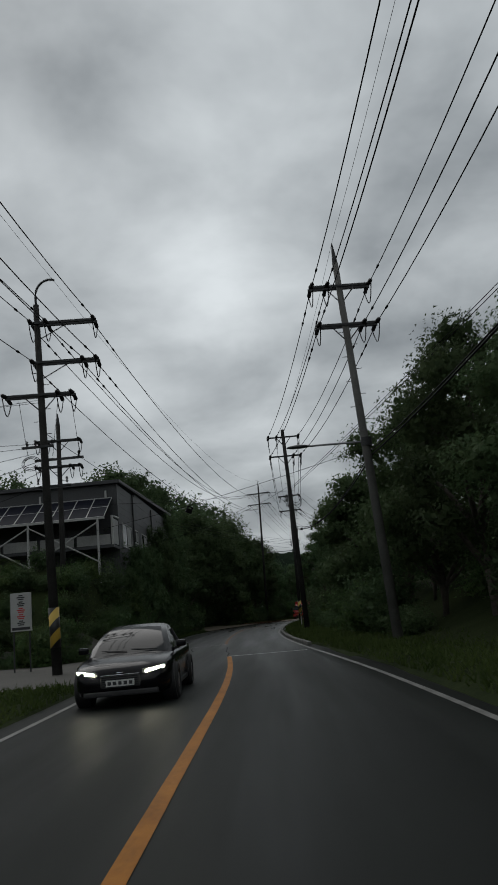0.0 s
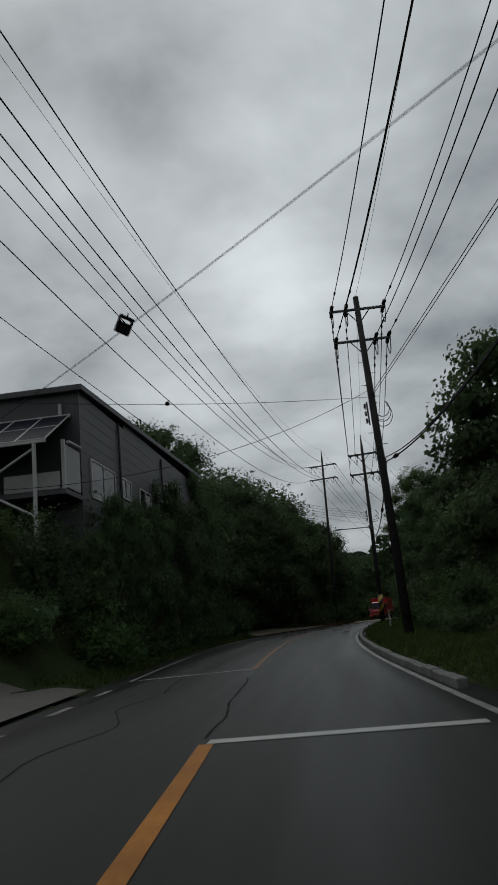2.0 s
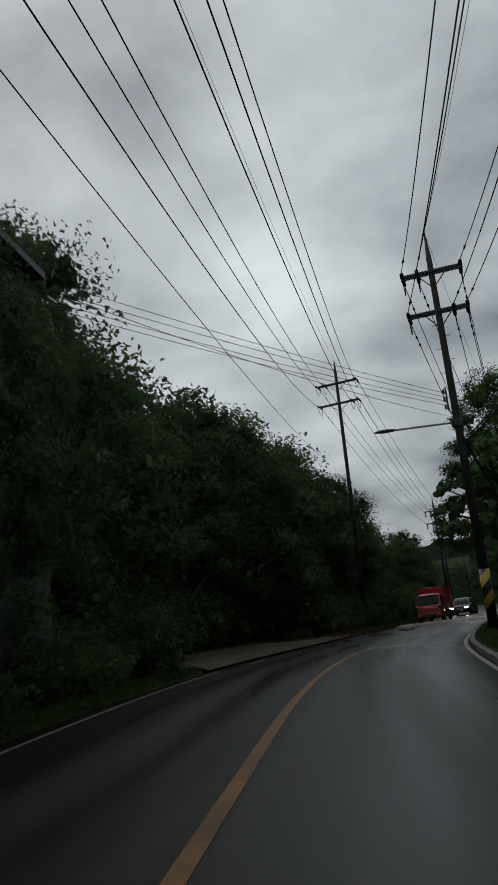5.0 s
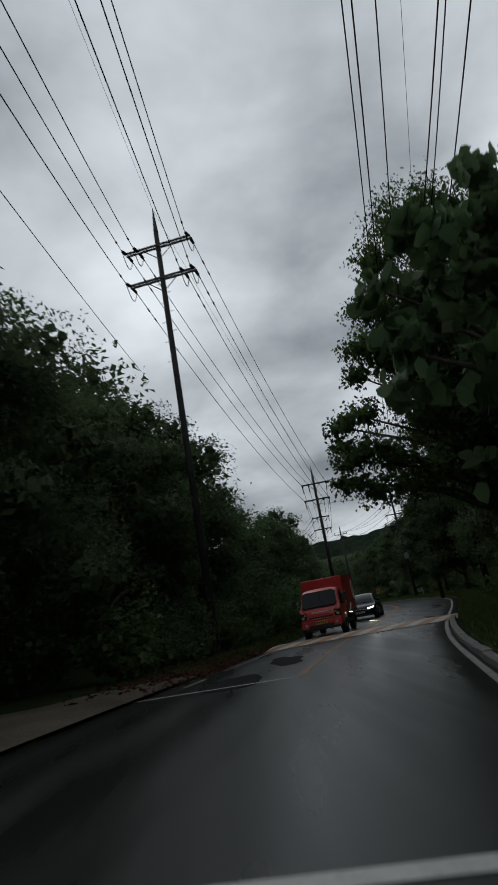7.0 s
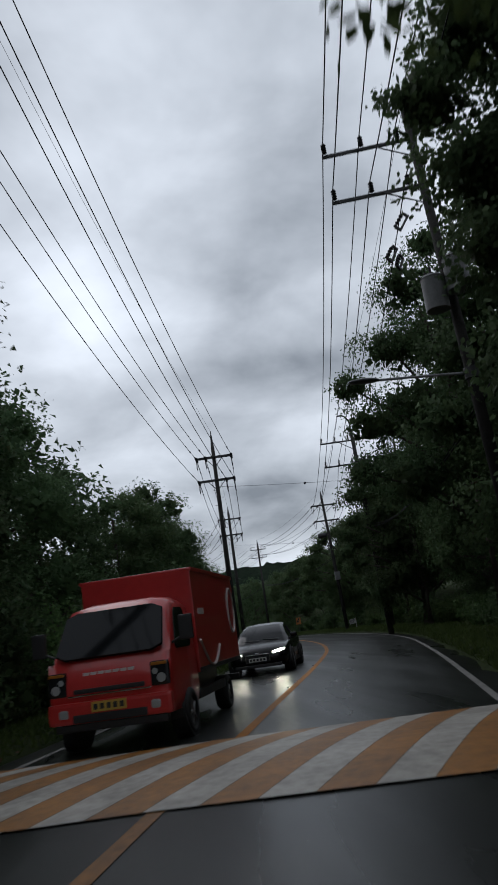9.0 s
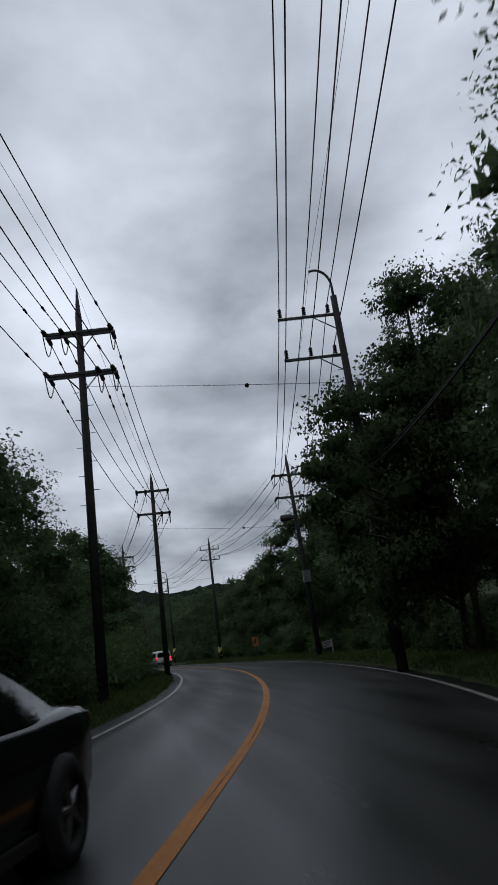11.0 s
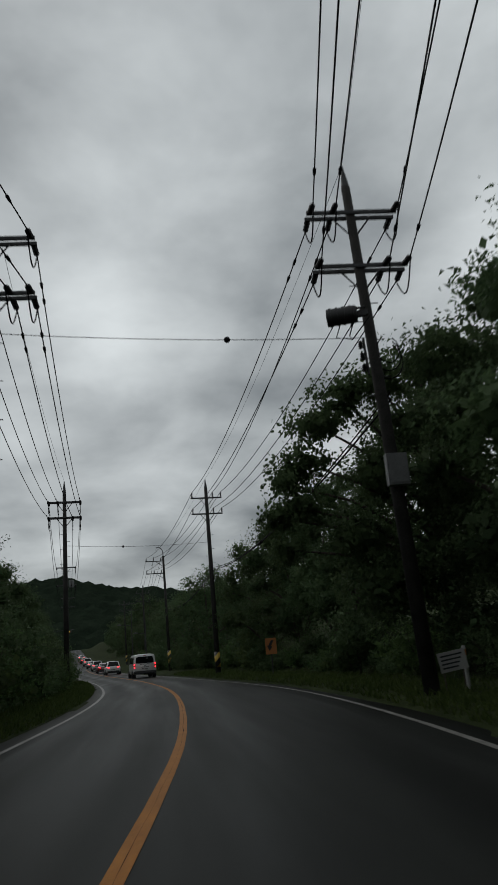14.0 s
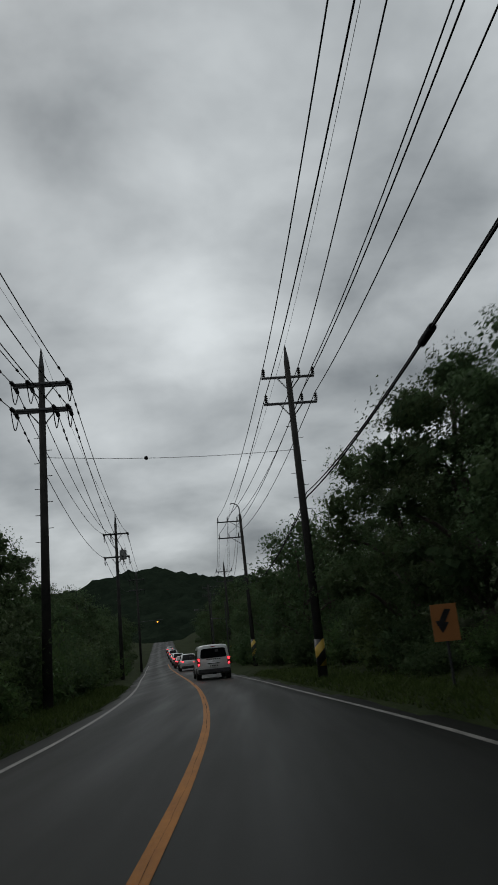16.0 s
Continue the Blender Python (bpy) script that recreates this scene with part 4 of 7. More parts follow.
for i in range(46):
    x, y = -8.2 - (i % 9) * 1.5 + random.uniform(-0.6, 0.6), 33.0 + (i // 9) * 2.0 + random.uniform(-0.7, 0.7)
    put(SHRUBS, i, x, y, random.uniform(0.40, 0.52), random.uniform(0, 360))
for i in range(24):
    put(SHRUBS, i + 1, -7.6 - (i % 6) * 0.95 + random.uniform(-0.4, 0.4), 34.2 + (i // 6) * 1.7, random.uniform(0.5, 0.7), random.uniform(0, 360))
for i, y in enumerate(np.arange(77, 103, 2.2)):
    put(SHRUBS, i, left_edge(y) - random.uniform(6.6, 7.6), float(y), random.uniform(1.0, 1.4), random.uniform(0, 360))


def build_grass():
    """Short blades on both verges."""
    rng = np.random.default_rng(7)
    pts = []
    for n, side in ((52000, 1), (52000, -1)):
        y = rng.uniform(2, 215, n)
        o = np.abs(rng.normal(0, 1.5, n)) + 0.42
        for yy, oo in zip(y, o):
            if oo > 4 or (side < 0 and (20.0 < yy < 38.5 or 79 < yy < 100)):
                continue
            x = right_edge(yy) + oo if side > 0 else left_edge(yy) - oo
            pts.append((x, yy, ground_z(x, yy)))
    p = np.array(pts)
    n = len(p)
    h = rng.uniform(0.05, 0.17, (n, 1)) * (1 + 0.8 * (rng.uniform(0, 1, (n, 1)) > 0.93))
    lean = rng.normal(0, 0.5, (n, 3)) * h
    lean[:, 2] = h[:, 0]
    w = rng.normal(size=(n, 3)) * (1, 1, 0)
    w = w / (np.linalg.norm(w, axis=1, keepdims=True) + 1e-9) * 0.022
    v = np.stack([p - w, p + w, p + lean * 0.7 + w * 0.6, p + lean], 1).reshape(-1, 3)
    return tagged(new("grass", leaf_mesh("grass", v, M_grass)), "damp uneven green grass on the verges", "grass", kind="stuff")


build_grass()


def leaf_cloud6(rng, centres, normals, size, aspect=0.6, droop=0.5):
    """Six-cornered pointed leaves, for the branches that hang near the road."""
    n = len(centres)
    a = rng.normal(size=(n, 3))
    a[:, 2] -= droop * 2
    a += normals * 0.7
    a /= np.linalg.norm(a, axis=1, keepdims=True)
    b = np.cross(a, rng.normal(size=(n, 3)))
    b /= np.linalg.norm(b, axis=1, keepdims=True) + 1e-9
    b *= np.where((np.cross(b, a) * normals).sum(1, keepdims=True) < 0, -1.0, 1.0)
    s = size * rng.uniform(0.6, 1.25, (n, 1))
    w = s * aspect * 0.5
    rows = [centres - a * s * 0.5, centres - a * s * 0.22 + b * w, centres + a * s * 0.18 + b * w * 0.8, centres + a * s * 0.5, centres + a * s * 0.18 - b * w * 0.8, centres - a * s * 0.22 - b * w]
    return np.stack(rows, 1).reshape(-1, 3)


def build_overhang(seed, foot, lobes, leaves, size, material, label, aspect=0.6, clumps=30, core=6):
    """A tree whose limbs reach out to given lobes of foliage; places are relative to its foot."""
    rng = np.random.default_rng(seed)
    x, y = foot
    z = ground_z(x, y)
    tree = empty("tree", Matrix.Translation((x, y, z)))
    tagged(tree, label, "tree", group="roadside trees")
    rel = [((lx - x, ly - y, lz - z), (r, r, r * 0.72)) for lx, ly, lz, r in lobes]
    pts, nor = crown_points(rng, rel, leaves, clumps, 0.22)
    c = new("crown", ngon_mesh("crown", leaf_cloud6(rng, pts, nor, size, aspect), 6, material, nor))
    c.parent = tree
    inner, inor = crown_points(rng, [(p, (r[0] * 0.5, r[1] * 0.5, r[2] * 0.5)) for p, r in rel], leaves // core if size < 0.3 else 30, 40, 0.3)
    c2 = new("inner_foliage", leaf_mesh("inner_foliage", leaf_cloud(rng, inner, inor, size * (2.4 if size < 0.3 else 1.0), 0.9, 0.2), material, inor))
    c2.parent = tree
    top = max(p[2] for p, _ in rel)
    tv, tf = tube([(0, 0, -0.5), (0.1, 0, top * 0.3), (-0.1, 0.1, top * 0.6), (0, 0, top * 0.92)], [0.26, 0.2, 0.14, 0.05], 10)
    raw_object("trunk", tv, tf, M_bark, tree, smooth=True)
    for p, _ in rel:
        a = Vector((0, 0, max(0.8, p[2] * 0.62)))
        m = a.lerp(Vector(p), 0.55) + Vector((0, 0, 0.35))
        lv, lf = tube([a, m, p], [0.09, 0.055, 0.02], 7)
        raw_object("limb", lv, lf, M_bark, tree, smooth=True)
    return tree


build_overhang(51, (10.3, 102), [(5.0, 101, 4.8, 0.75), (4.9, 100.9, 6.0, 0.5), (5.9, 100.9, 8.2, 0.6), (5.0, 100.6, 5.5, 0.7), (5.8, 101, 4.5, 0.8), (5.7, 100.5, 5.7, 0.8), (5.0, 100.8, 6.6, 0.6), (5.7, 101, 6.9, 0.75), (6.4, 101, 5.5, 1.0), (6.3, 100.8, 9.1, 0.9), (6.9, 101, 10.4, 1.0), (7.1, 101, 8.7, 1.0), (6.9, 101.4, 4.5, 1.0), (7.7, 101, 6.8, 1.3), (7.3, 101, 12.0, 1.0), (8.2, 101.4, 9, 1.6), (8.0, 101.4, 4.9, 1.4), (8.8, 101.4, 11, 1.5), (9.0, 101.6, 6.5, 1.8), (9.6, 102, 4.2, 1.6), (9.8, 102, 8.5, 1.9), (9.8, 101.8, 12.4, 1.5), (8.6, 102, 13.6, 1.6), (9.8, 102.4, 14.4, 1.8), (8.0, 101.8, 10.4, 1.3), (8.8, 102, 8.2, 1.6)], 34000, 0.115, M_leaf_c, "large broadleaf tree with limbs hanging over the road", 0.6, 46, 7)
build_overhang(42, (20.8, 142.9), [(15.95, 139.58, 5.65, 0.74), (15.9, 139.58, 4.67, 0.74), (16.7, 139.9, 5.2, 0.9), (16.6, 139.9, 6.3, 0.8), (17.67, 142.38, 8.07, 1.2), (20.2, 142.65, 10.2, 1.0), (18.37, 142.73, 6.31, 1.66), (19.61, 142.56, 8.51, 1.85), (16.46, 139.71, 3.96, 0.82), (19.25, 142.73, 4.02, 1.85), (20.84, 142.91, 12.3, 1.48), (21.01, 142.73, 9.83, 1.85), (18.37, 142.21, 2.44, 1.48), (20.13, 142.56, 6.49, 1.85)], 21000, 0.12, M_leaf_b, "tall dark tree with drooping branches over the verge", 0.6, 44)
build_overhang(43, (16.4, 123.6), [(12.3, 122.8, 8.7, 0.8), (13.0, 123, 7.4, 1.3), (14.2, 123.2, 10, 1.5), (15.2, 123, 12.4, 1.6), (14.8, 123.5, 8, 1.9), (16.2, 124, 10.7, 2.1), (16, 122, 6, 2.2), (14, 122.5, 5.2, 1.7), (12.4, 123, 5.8, 0.9), (15.8, 122.4, 13.6, 1.0)], 21000, 0.115, M_leaf_b, "feathery dark roadside tree with fine leaves", 0.45, 46)
build_overhang(44, (6.8, 89.6), [(4.0, 89.5, 6.3, 0.5), (3.9, 89.3, 5.2, 0.5), (4.1, 89.2, 4.5, 0.5), (4.7, 89, 7.1, 0.6), (4.8, 89.4, 5.6, 0.9), (5.6, 89, 6.6, 1.1), (5.5, 88.8, 4.6, 1.1), (6.3, 90, 8.0, 1.0), (6.8, 90.3, 6.4, 1.4), (5.7, 88.8, 3.2, 1.1), (6.6, 89.4, 7.4, 1.2), (6.4, 89.6, 5.2, 1.3)], 1250, 0.38, M_leaf_a, "young tree with very large soft heart-shaped leaves", 0.95, 12)
build_overhang(45, (25.2, 172.6), [(20.3, 172.2, 4.2, 0.7), (20.2, 172.4, 5.2, 0.75), (20.5, 172.1, 6.2, 0.75), (20.9, 172, 5.4, 1.1), (21.1, 172.3, 6.9, 1.1), (21.6, 172, 8.0, 1.1), (22.5, 172.2, 8.9, 1.15), (23.8, 172, 9.4, 1.25), (25.4, 172.4, 9.9, 1.4), (22.6, 172, 4.4, 1.5), (23.5, 172.4, 6.3, 1.6), (24.6, 172, 7.8, 1.6), (25.6, 172.6, 5.5, 2.0), (23.2, 171.8, 3.0, 1.6), (26.6, 172.4, 8.0, 2.0), (24.8, 172, 3.4, 2.0), (27.0, 173, 9.6, 1.8)], 27000, 0.125, M_leaf_a, "large rounded broadleaf tree above the bank", 0.6, 44)
build_overhang(46, (20.3, 141.0), [(18.9, 141, 3.2, 1.2), (19.0, 141.2, 5.0, 1.3), (19.2, 141.4, 6.8, 1.2), (20.0, 141.6, 6, 1.8), (20.0, 141.4, 3.4, 1.6), (20.9, 141.8, 8.4, 1.6)], 9000, 0.15, M_leaf_b, "dense dark tree crowding a utility pole", 0.6, 40)
build_overhang(47, (15.6, 118.4), [(13.3, 113, 2.2, 1.0), (13.5, 113.6, 3.6, 1.1), (13.9, 114.2, 4.9, 0.9), (14.4, 118.4, 8, 1.3), (14.9, 118.4, 9.6, 1.5), (15.4, 118, 6, 1.9), (14.6, 117.6, 3.6, 1.8), (16, 118.2, 12, 1.5), (13.6, 118.4, 6.2, 1.2)], 11000, 0.15, M_leaf_b, "dense dark tree crowding a utility pole", 0.6, 40)

build_overhang(50, (22.4, 150.6), [(21.2, 150.4, 8.6, 0.8), (20.2, 150.2, 7.8, 0.65), (21.4, 150.6, 7.4, 1.2), (20.4, 150.4, 5.7, 1.0), (19.5, 150.2, 4.8, 0.85), (21.2, 150.6, 5.2, 1.4), (20.3, 150.4, 3.6, 1.3), (22.4, 150.8, 8.6, 1.3), (22.6, 150.8, 6.4, 1.6), (22.0, 150.6, 3.2, 1.6)], 14000, 0.13, M_leaf_b, "dense dark tree in front of a radio mast", 0.55, 44)
build_overhang(48, (6.4, 42.4), [(4.7, 42, 6.4, 1.1), (4.6, 41.5, 5.2, 1.1), (5.7, 42, 7.6, 1.2), (4.6, 43, 3.2, 1.2), (5.6, 42, 3.5, 1.6), (6.4, 42.4, 7.4, 1.4), (6.4, 42.4, 6, 1.8)], 9000, 0.15, M_leaf_a, "dense roadside tree leaning over the kerb", 0.6, 44)
build_overhang(49, (14.2, 111.4), [(11.1, 111, 10.6, 1.0), (11.6, 111, 9, 1.1), (12.3, 111, 12.2, 1.3), (12.0, 111, 7.4, 1.2), (13, 111.4, 10, 1.6), (12.6, 111, 5.5, 1.6), (13.2, 111, 3.4, 1.6), (13.6, 111.4, 7.6, 1.6), (13.6, 111, 13.4, 1.3), (13.3, 110.8, 11.6, 1.4), (12.6, 110.8, 8.4, 1.3)], 17000, 0.15, M_leaf_b, "tall dark roadside tree close to a pole", 0.6, 44)


def build_far_hill():
    """The wooded ridge that closes the valley."""
    xs, ys = np.arange(-330, 360, 4.5), np.arange(440, 860, 5.0)
    verts = []
    for y in ys:
        for x in xs:
            ridge = 41 + 15 * math.exp(-((x + 48) / 46) ** 2) + 3 * noise.noise((x * 0.03, 1.0, 4.0)) + 6 * step(40, 200, x)
            z = 4 + ridge * step(460, 700, y) * (1 - 0.5 * step(720, 860, y))
            z += 3.2 * noise.noise((x * 0.16, y * 0.12, 0.5)) + 3.0 * noise.noise((x * 0.33, y * 0.3, 7.5))
            verts.append((float(x), float(y), z))
    n = len(xs)
    faces = [(j * n + i, j * n + i + 1, (j + 1) * n + i + 1, (j + 1) * n + i) for j in range(len(ys) - 1) for i in range(n - 1)]
    return tagged(raw_object("backdrop_hill", verts, faces, M_forest), "distant dark wooded ridge under low cloud", "hill", kind="structure")


M_forest = mat("far_forest", (0.008, 0.013, 0.009), 0.95, second=(0.022, 0.032, 0.021), scale=0.12, fine=0.9, bump=0.0, amount=0.9, spec=0.0)
build_far_hill()


# ---------- vehicles ----------
M_black_paint = mat("black_car_paint", (0.004, 0.004, 0.005), 0.16, spec=0.22)
M_white_paint = mat("white_car_paint", (0.42, 0.43, 0.43), 0.3, second=(0.50, 0.51, 0.51), scale=1.5, fine=8, coat=0.7)
M_silver_paint = mat("silver_car_paint", (0.28, 0.29, 0.30), 0.3, 0.3, coat=0.7)
M_red_paint = mat("red_truck_paint", (0.40, 0.022, 0.020), 0.35, second=(0.48, 0.030, 0.026), scale=1.2, fine=10, coat=0.4)
M_darkred_paint = mat("dark_red_car_paint", (0.16, 0.015, 0.015), 0.3, coat=0.7)
M_glass = mat("tinted_glass", (0.004, 0.005, 0.006), 0.05, spec=0.16)
M_headglass = mat("dark_lamp_glass", (0.015, 0.016, 0.018), 0.08, spec=0.4)
M_rubber = mat("black_rubber", (0.012, 0.012, 0.012), 0.8, second=(0.02, 0.02, 0.02), scale=10)
M_trim = mat("black_plastic", (0.014, 0.014, 0.015), 0.55)
M_chrome = mat("chrome_trim", (0.55, 0.56, 0.57), 0.18, 1.0)
M_rim = mat("alloy_rim", (0.22, 0.22, 0.23), 0.35, 0.8)
M_headlamp = mat("lit_headlamp", (0.8, 0.8, 0.7), 0.2, emit=((1.0, 0.97, 0.70), 52.0))
M_drl = mat("headlamp_lens", (0.30, 0.31, 0.31), 0.12, spec=0.7)
M_tail = mat("lit_tail_lamp", (0.5, 0.02, 0.02), 0.25, emit=((1.0, 0.035, 0.05), 3.0))
M_taildim = mat("red_lamp_lens", (0.25, 0.012, 0.012), 0.2)
M_signorange_lens = mat("amber_lens", (0.35, 0.13, 0.02), 0.25)
M_plate = mat("number_plate", (0.5, 0.5, 0.48), 0.5)
M_plate_y = mat("yellow_number_plate", (0.45, 0.30, 0.05), 0.5)
M_ink = mat("dark_lettering", (0.02, 0.02, 0.022), 0.6)
M_redink = mat("red_lettering", (0.42, 0.03, 0.03), 0.6)
M_pale = mat("pale_lettering", (0.55, 0.50, 0.48), 0.5)


def loft_bm(stations):
    """A closed skin through cross sections (y, [(x, z), ...]) given for the right half and mirrored."""
    bm = bmesh.new()
    rings = []
    for y, pts in stations:
        full = [(x, z) for x, z in pts] + [(-x, z) for x, z in reversed(pts) if x > 1e-6]
        rings.append([bm.verts.new((x, y, z)) for x, z in full])
    n = len(rings[0])
    for a, b in zip(rings, rings[1:]):
        for i in range(n):
            j = (i + 1) % n
            bm.faces.new((a[i], a[j], b[j], b[i]))
    bm.faces.new(rings[0][::-1])
    bm.faces.new(rings[-1])
    bmesh.ops.recalc_face_normals(bm, faces=bm.faces)
    return bm


def hull_section(w, zb, zt, tumble=0.0):
    h = zt - zb
    return [(0, zt + 0.025), (w * 0.5, zt + 0.02), (w * (0.90 - tumble), zt - 0.02), (w * (0.985 - tumble * 0.5), zt - 0.10 * h), (w, zb + 0.55 * h), (w * 0.985, zb + 0.25 * h), (w * 0.93, zb + 0.04 * h), (w * 0.80, zb), (0, zb)]


def pane(name, corners, material, parent, label="", thick=0.012):
    """A thin pane with rounded edges, given four corners counter-clockwise from outside."""
    c = [Vector(p) for p in corners]
    nrm = (c[1] - c[0]).cross(c[3] - c[0]).normalized()
    mid = sum(c, Vector()) / 4
    bm = bmesh.new()
    ring = []
    for k in range(4):
        a, b = c[k], c[(k + 1) % 4]
        prev = c[k - 1]
        ring.append(a.lerp(prev, 0.10))
        ring.append(a.lerp(b, 0.10))
    lo = [bm.verts.new(p) for p in ring]
    hi = [bm.verts.new(mid + (p - mid) * 0.985 + nrm * thick) for p in ring]
    bm.faces.new(hi)
    bm.faces.new(lo[::-1])
    for i in range(len(ring)):
        j = (i + 1) % len(ring)
        bm.faces.new((lo[i], lo[j], hi[j], hi[i]))
    return part(name, bm, material, parent, label)


def wheel(parent, x, y, r, w):
    side = 1 if x > 0 else -1
    prof = [(0.62, -0.5), (0.9, -0.5), (0.98, -0.36), (1.0, -0.15), (1.0, 0.15), (0.98, 0.36), (0.9, 0.5), (0.62, 0.5)]
    verts, faces, seg = [], [], 22
    for k in range(seg):
        a = 2 * math.pi * k / seg
        for q, u in prof:
            verts.append((x + u * w, y + math.cos(a) * q * r, r + math.sin(a) * q * r))
    n = len(prof)
    for k in range(seg):
        k2 = (k + 1) % seg
        for i in range(n):
            j = (i + 1) % n
            faces.append((k * n + i, k * n + j, k2 * n + j, k2 * n + i))
    wh = raw_object("wheel", verts, faces, M_rubber, parent, smooth=True)
    bm = bmesh.new()
    add_rod(bm, (x + side * w * 0.18, y, r), (x + side * w * 0.30, y, r), r * 0.62, r * 0.62, 22)
    for k in range(5):
        a = 2 * math.pi * k / 5
        add_rod(bm, (x + side * w * 0.36, y, r), (x + side * w * 0.34, y + math.cos(a) * r * 0.58, r + math.sin(a) * r * 0.58), r * 0.09, r * 0.07, 6)
    part("rim", bm, M_rim, wh, "grey alloy rim")


def plate_bars(parent, y, z, w, h, face, plate_material=None):
    p = part("number_plate", box_bm(-w / 2, w / 2, y - 0.012, y + 0.012, z - h / 2, z + h / 2), plate_material or M_plate, parent, "pale number plate with plain dark bars")
    for k in range(5):
        x = -w * 0.38 + k * w * 0.19
        part("bar", box_bm(x - w * 0.06, x + w * 0.06, y + face * 0.012, y + face * 0.016, z - h * 0.28, z + h * 0.28), M_ink, p)


def greenhouse(car, rows, belt, paint):
    """The glazed upper body: rows are (y, half width at the belt, half width at the top, height of the top, zone)."""
    def ring(y, w, t, top):
        return [(0, y, top + 0.012), (t * 0.45, y, top + 0.009), (t * 0.84, y, top - 0.012), (t, y, top - 0.055), (w, y, min(belt, top - 0.06) - 0.02)]
    skins = {}

    def quad(key, a, b, c, d):
        vs, fs = skins.setdefault(key, ([], []))
        o = len(vs)
        vs.extend((a, b, c, d))
        fs.append((o, o + 1, o + 2, o + 3))
    for p, q in zip(rows, rows[1:]):
        ra, rb = ring(*p[:4]), ring(*q[:4])
        for k in range(4):
            key = "cabin"
            if k < 2 and p[4] in ("windscreen", "rear_window"):
                key = p[4]
            for s in (1, -1):
                use = ("side_window", s) if k == 3 and p[4] != "end" and p[5] else key
                f = lambda v: (v[0] * s, v[1], v[2])
                pts = [f(ra[k]), f(ra[k + 1]), f(rb[k + 1]), f(rb[k])]
                quad(use, *(pts if s > 0 else pts[::-1]))
    for key, (vs, fs) in skins.items():
        name = key if isinstance(key, str) else key[0]
        bm = bmesh.new()
        made = [bm.verts.new(v) for v in vs]
        for f in fs:
            try:
                bm.faces.new([made[i] for i in f])
            except ValueError:
                pass
        bmesh.ops.remove_doubles(bm, verts=bm.verts, dist=0.0005)
        bmesh.ops.recalc_face_normals(bm, faces=bm.faces)
        part(name, bm, paint if name == "cabin" else M_glass, car, {"windscreen": "dark reflective windscreen", "rear_window": "dark tinted rear window"}.get(name, ""), smooth=True)


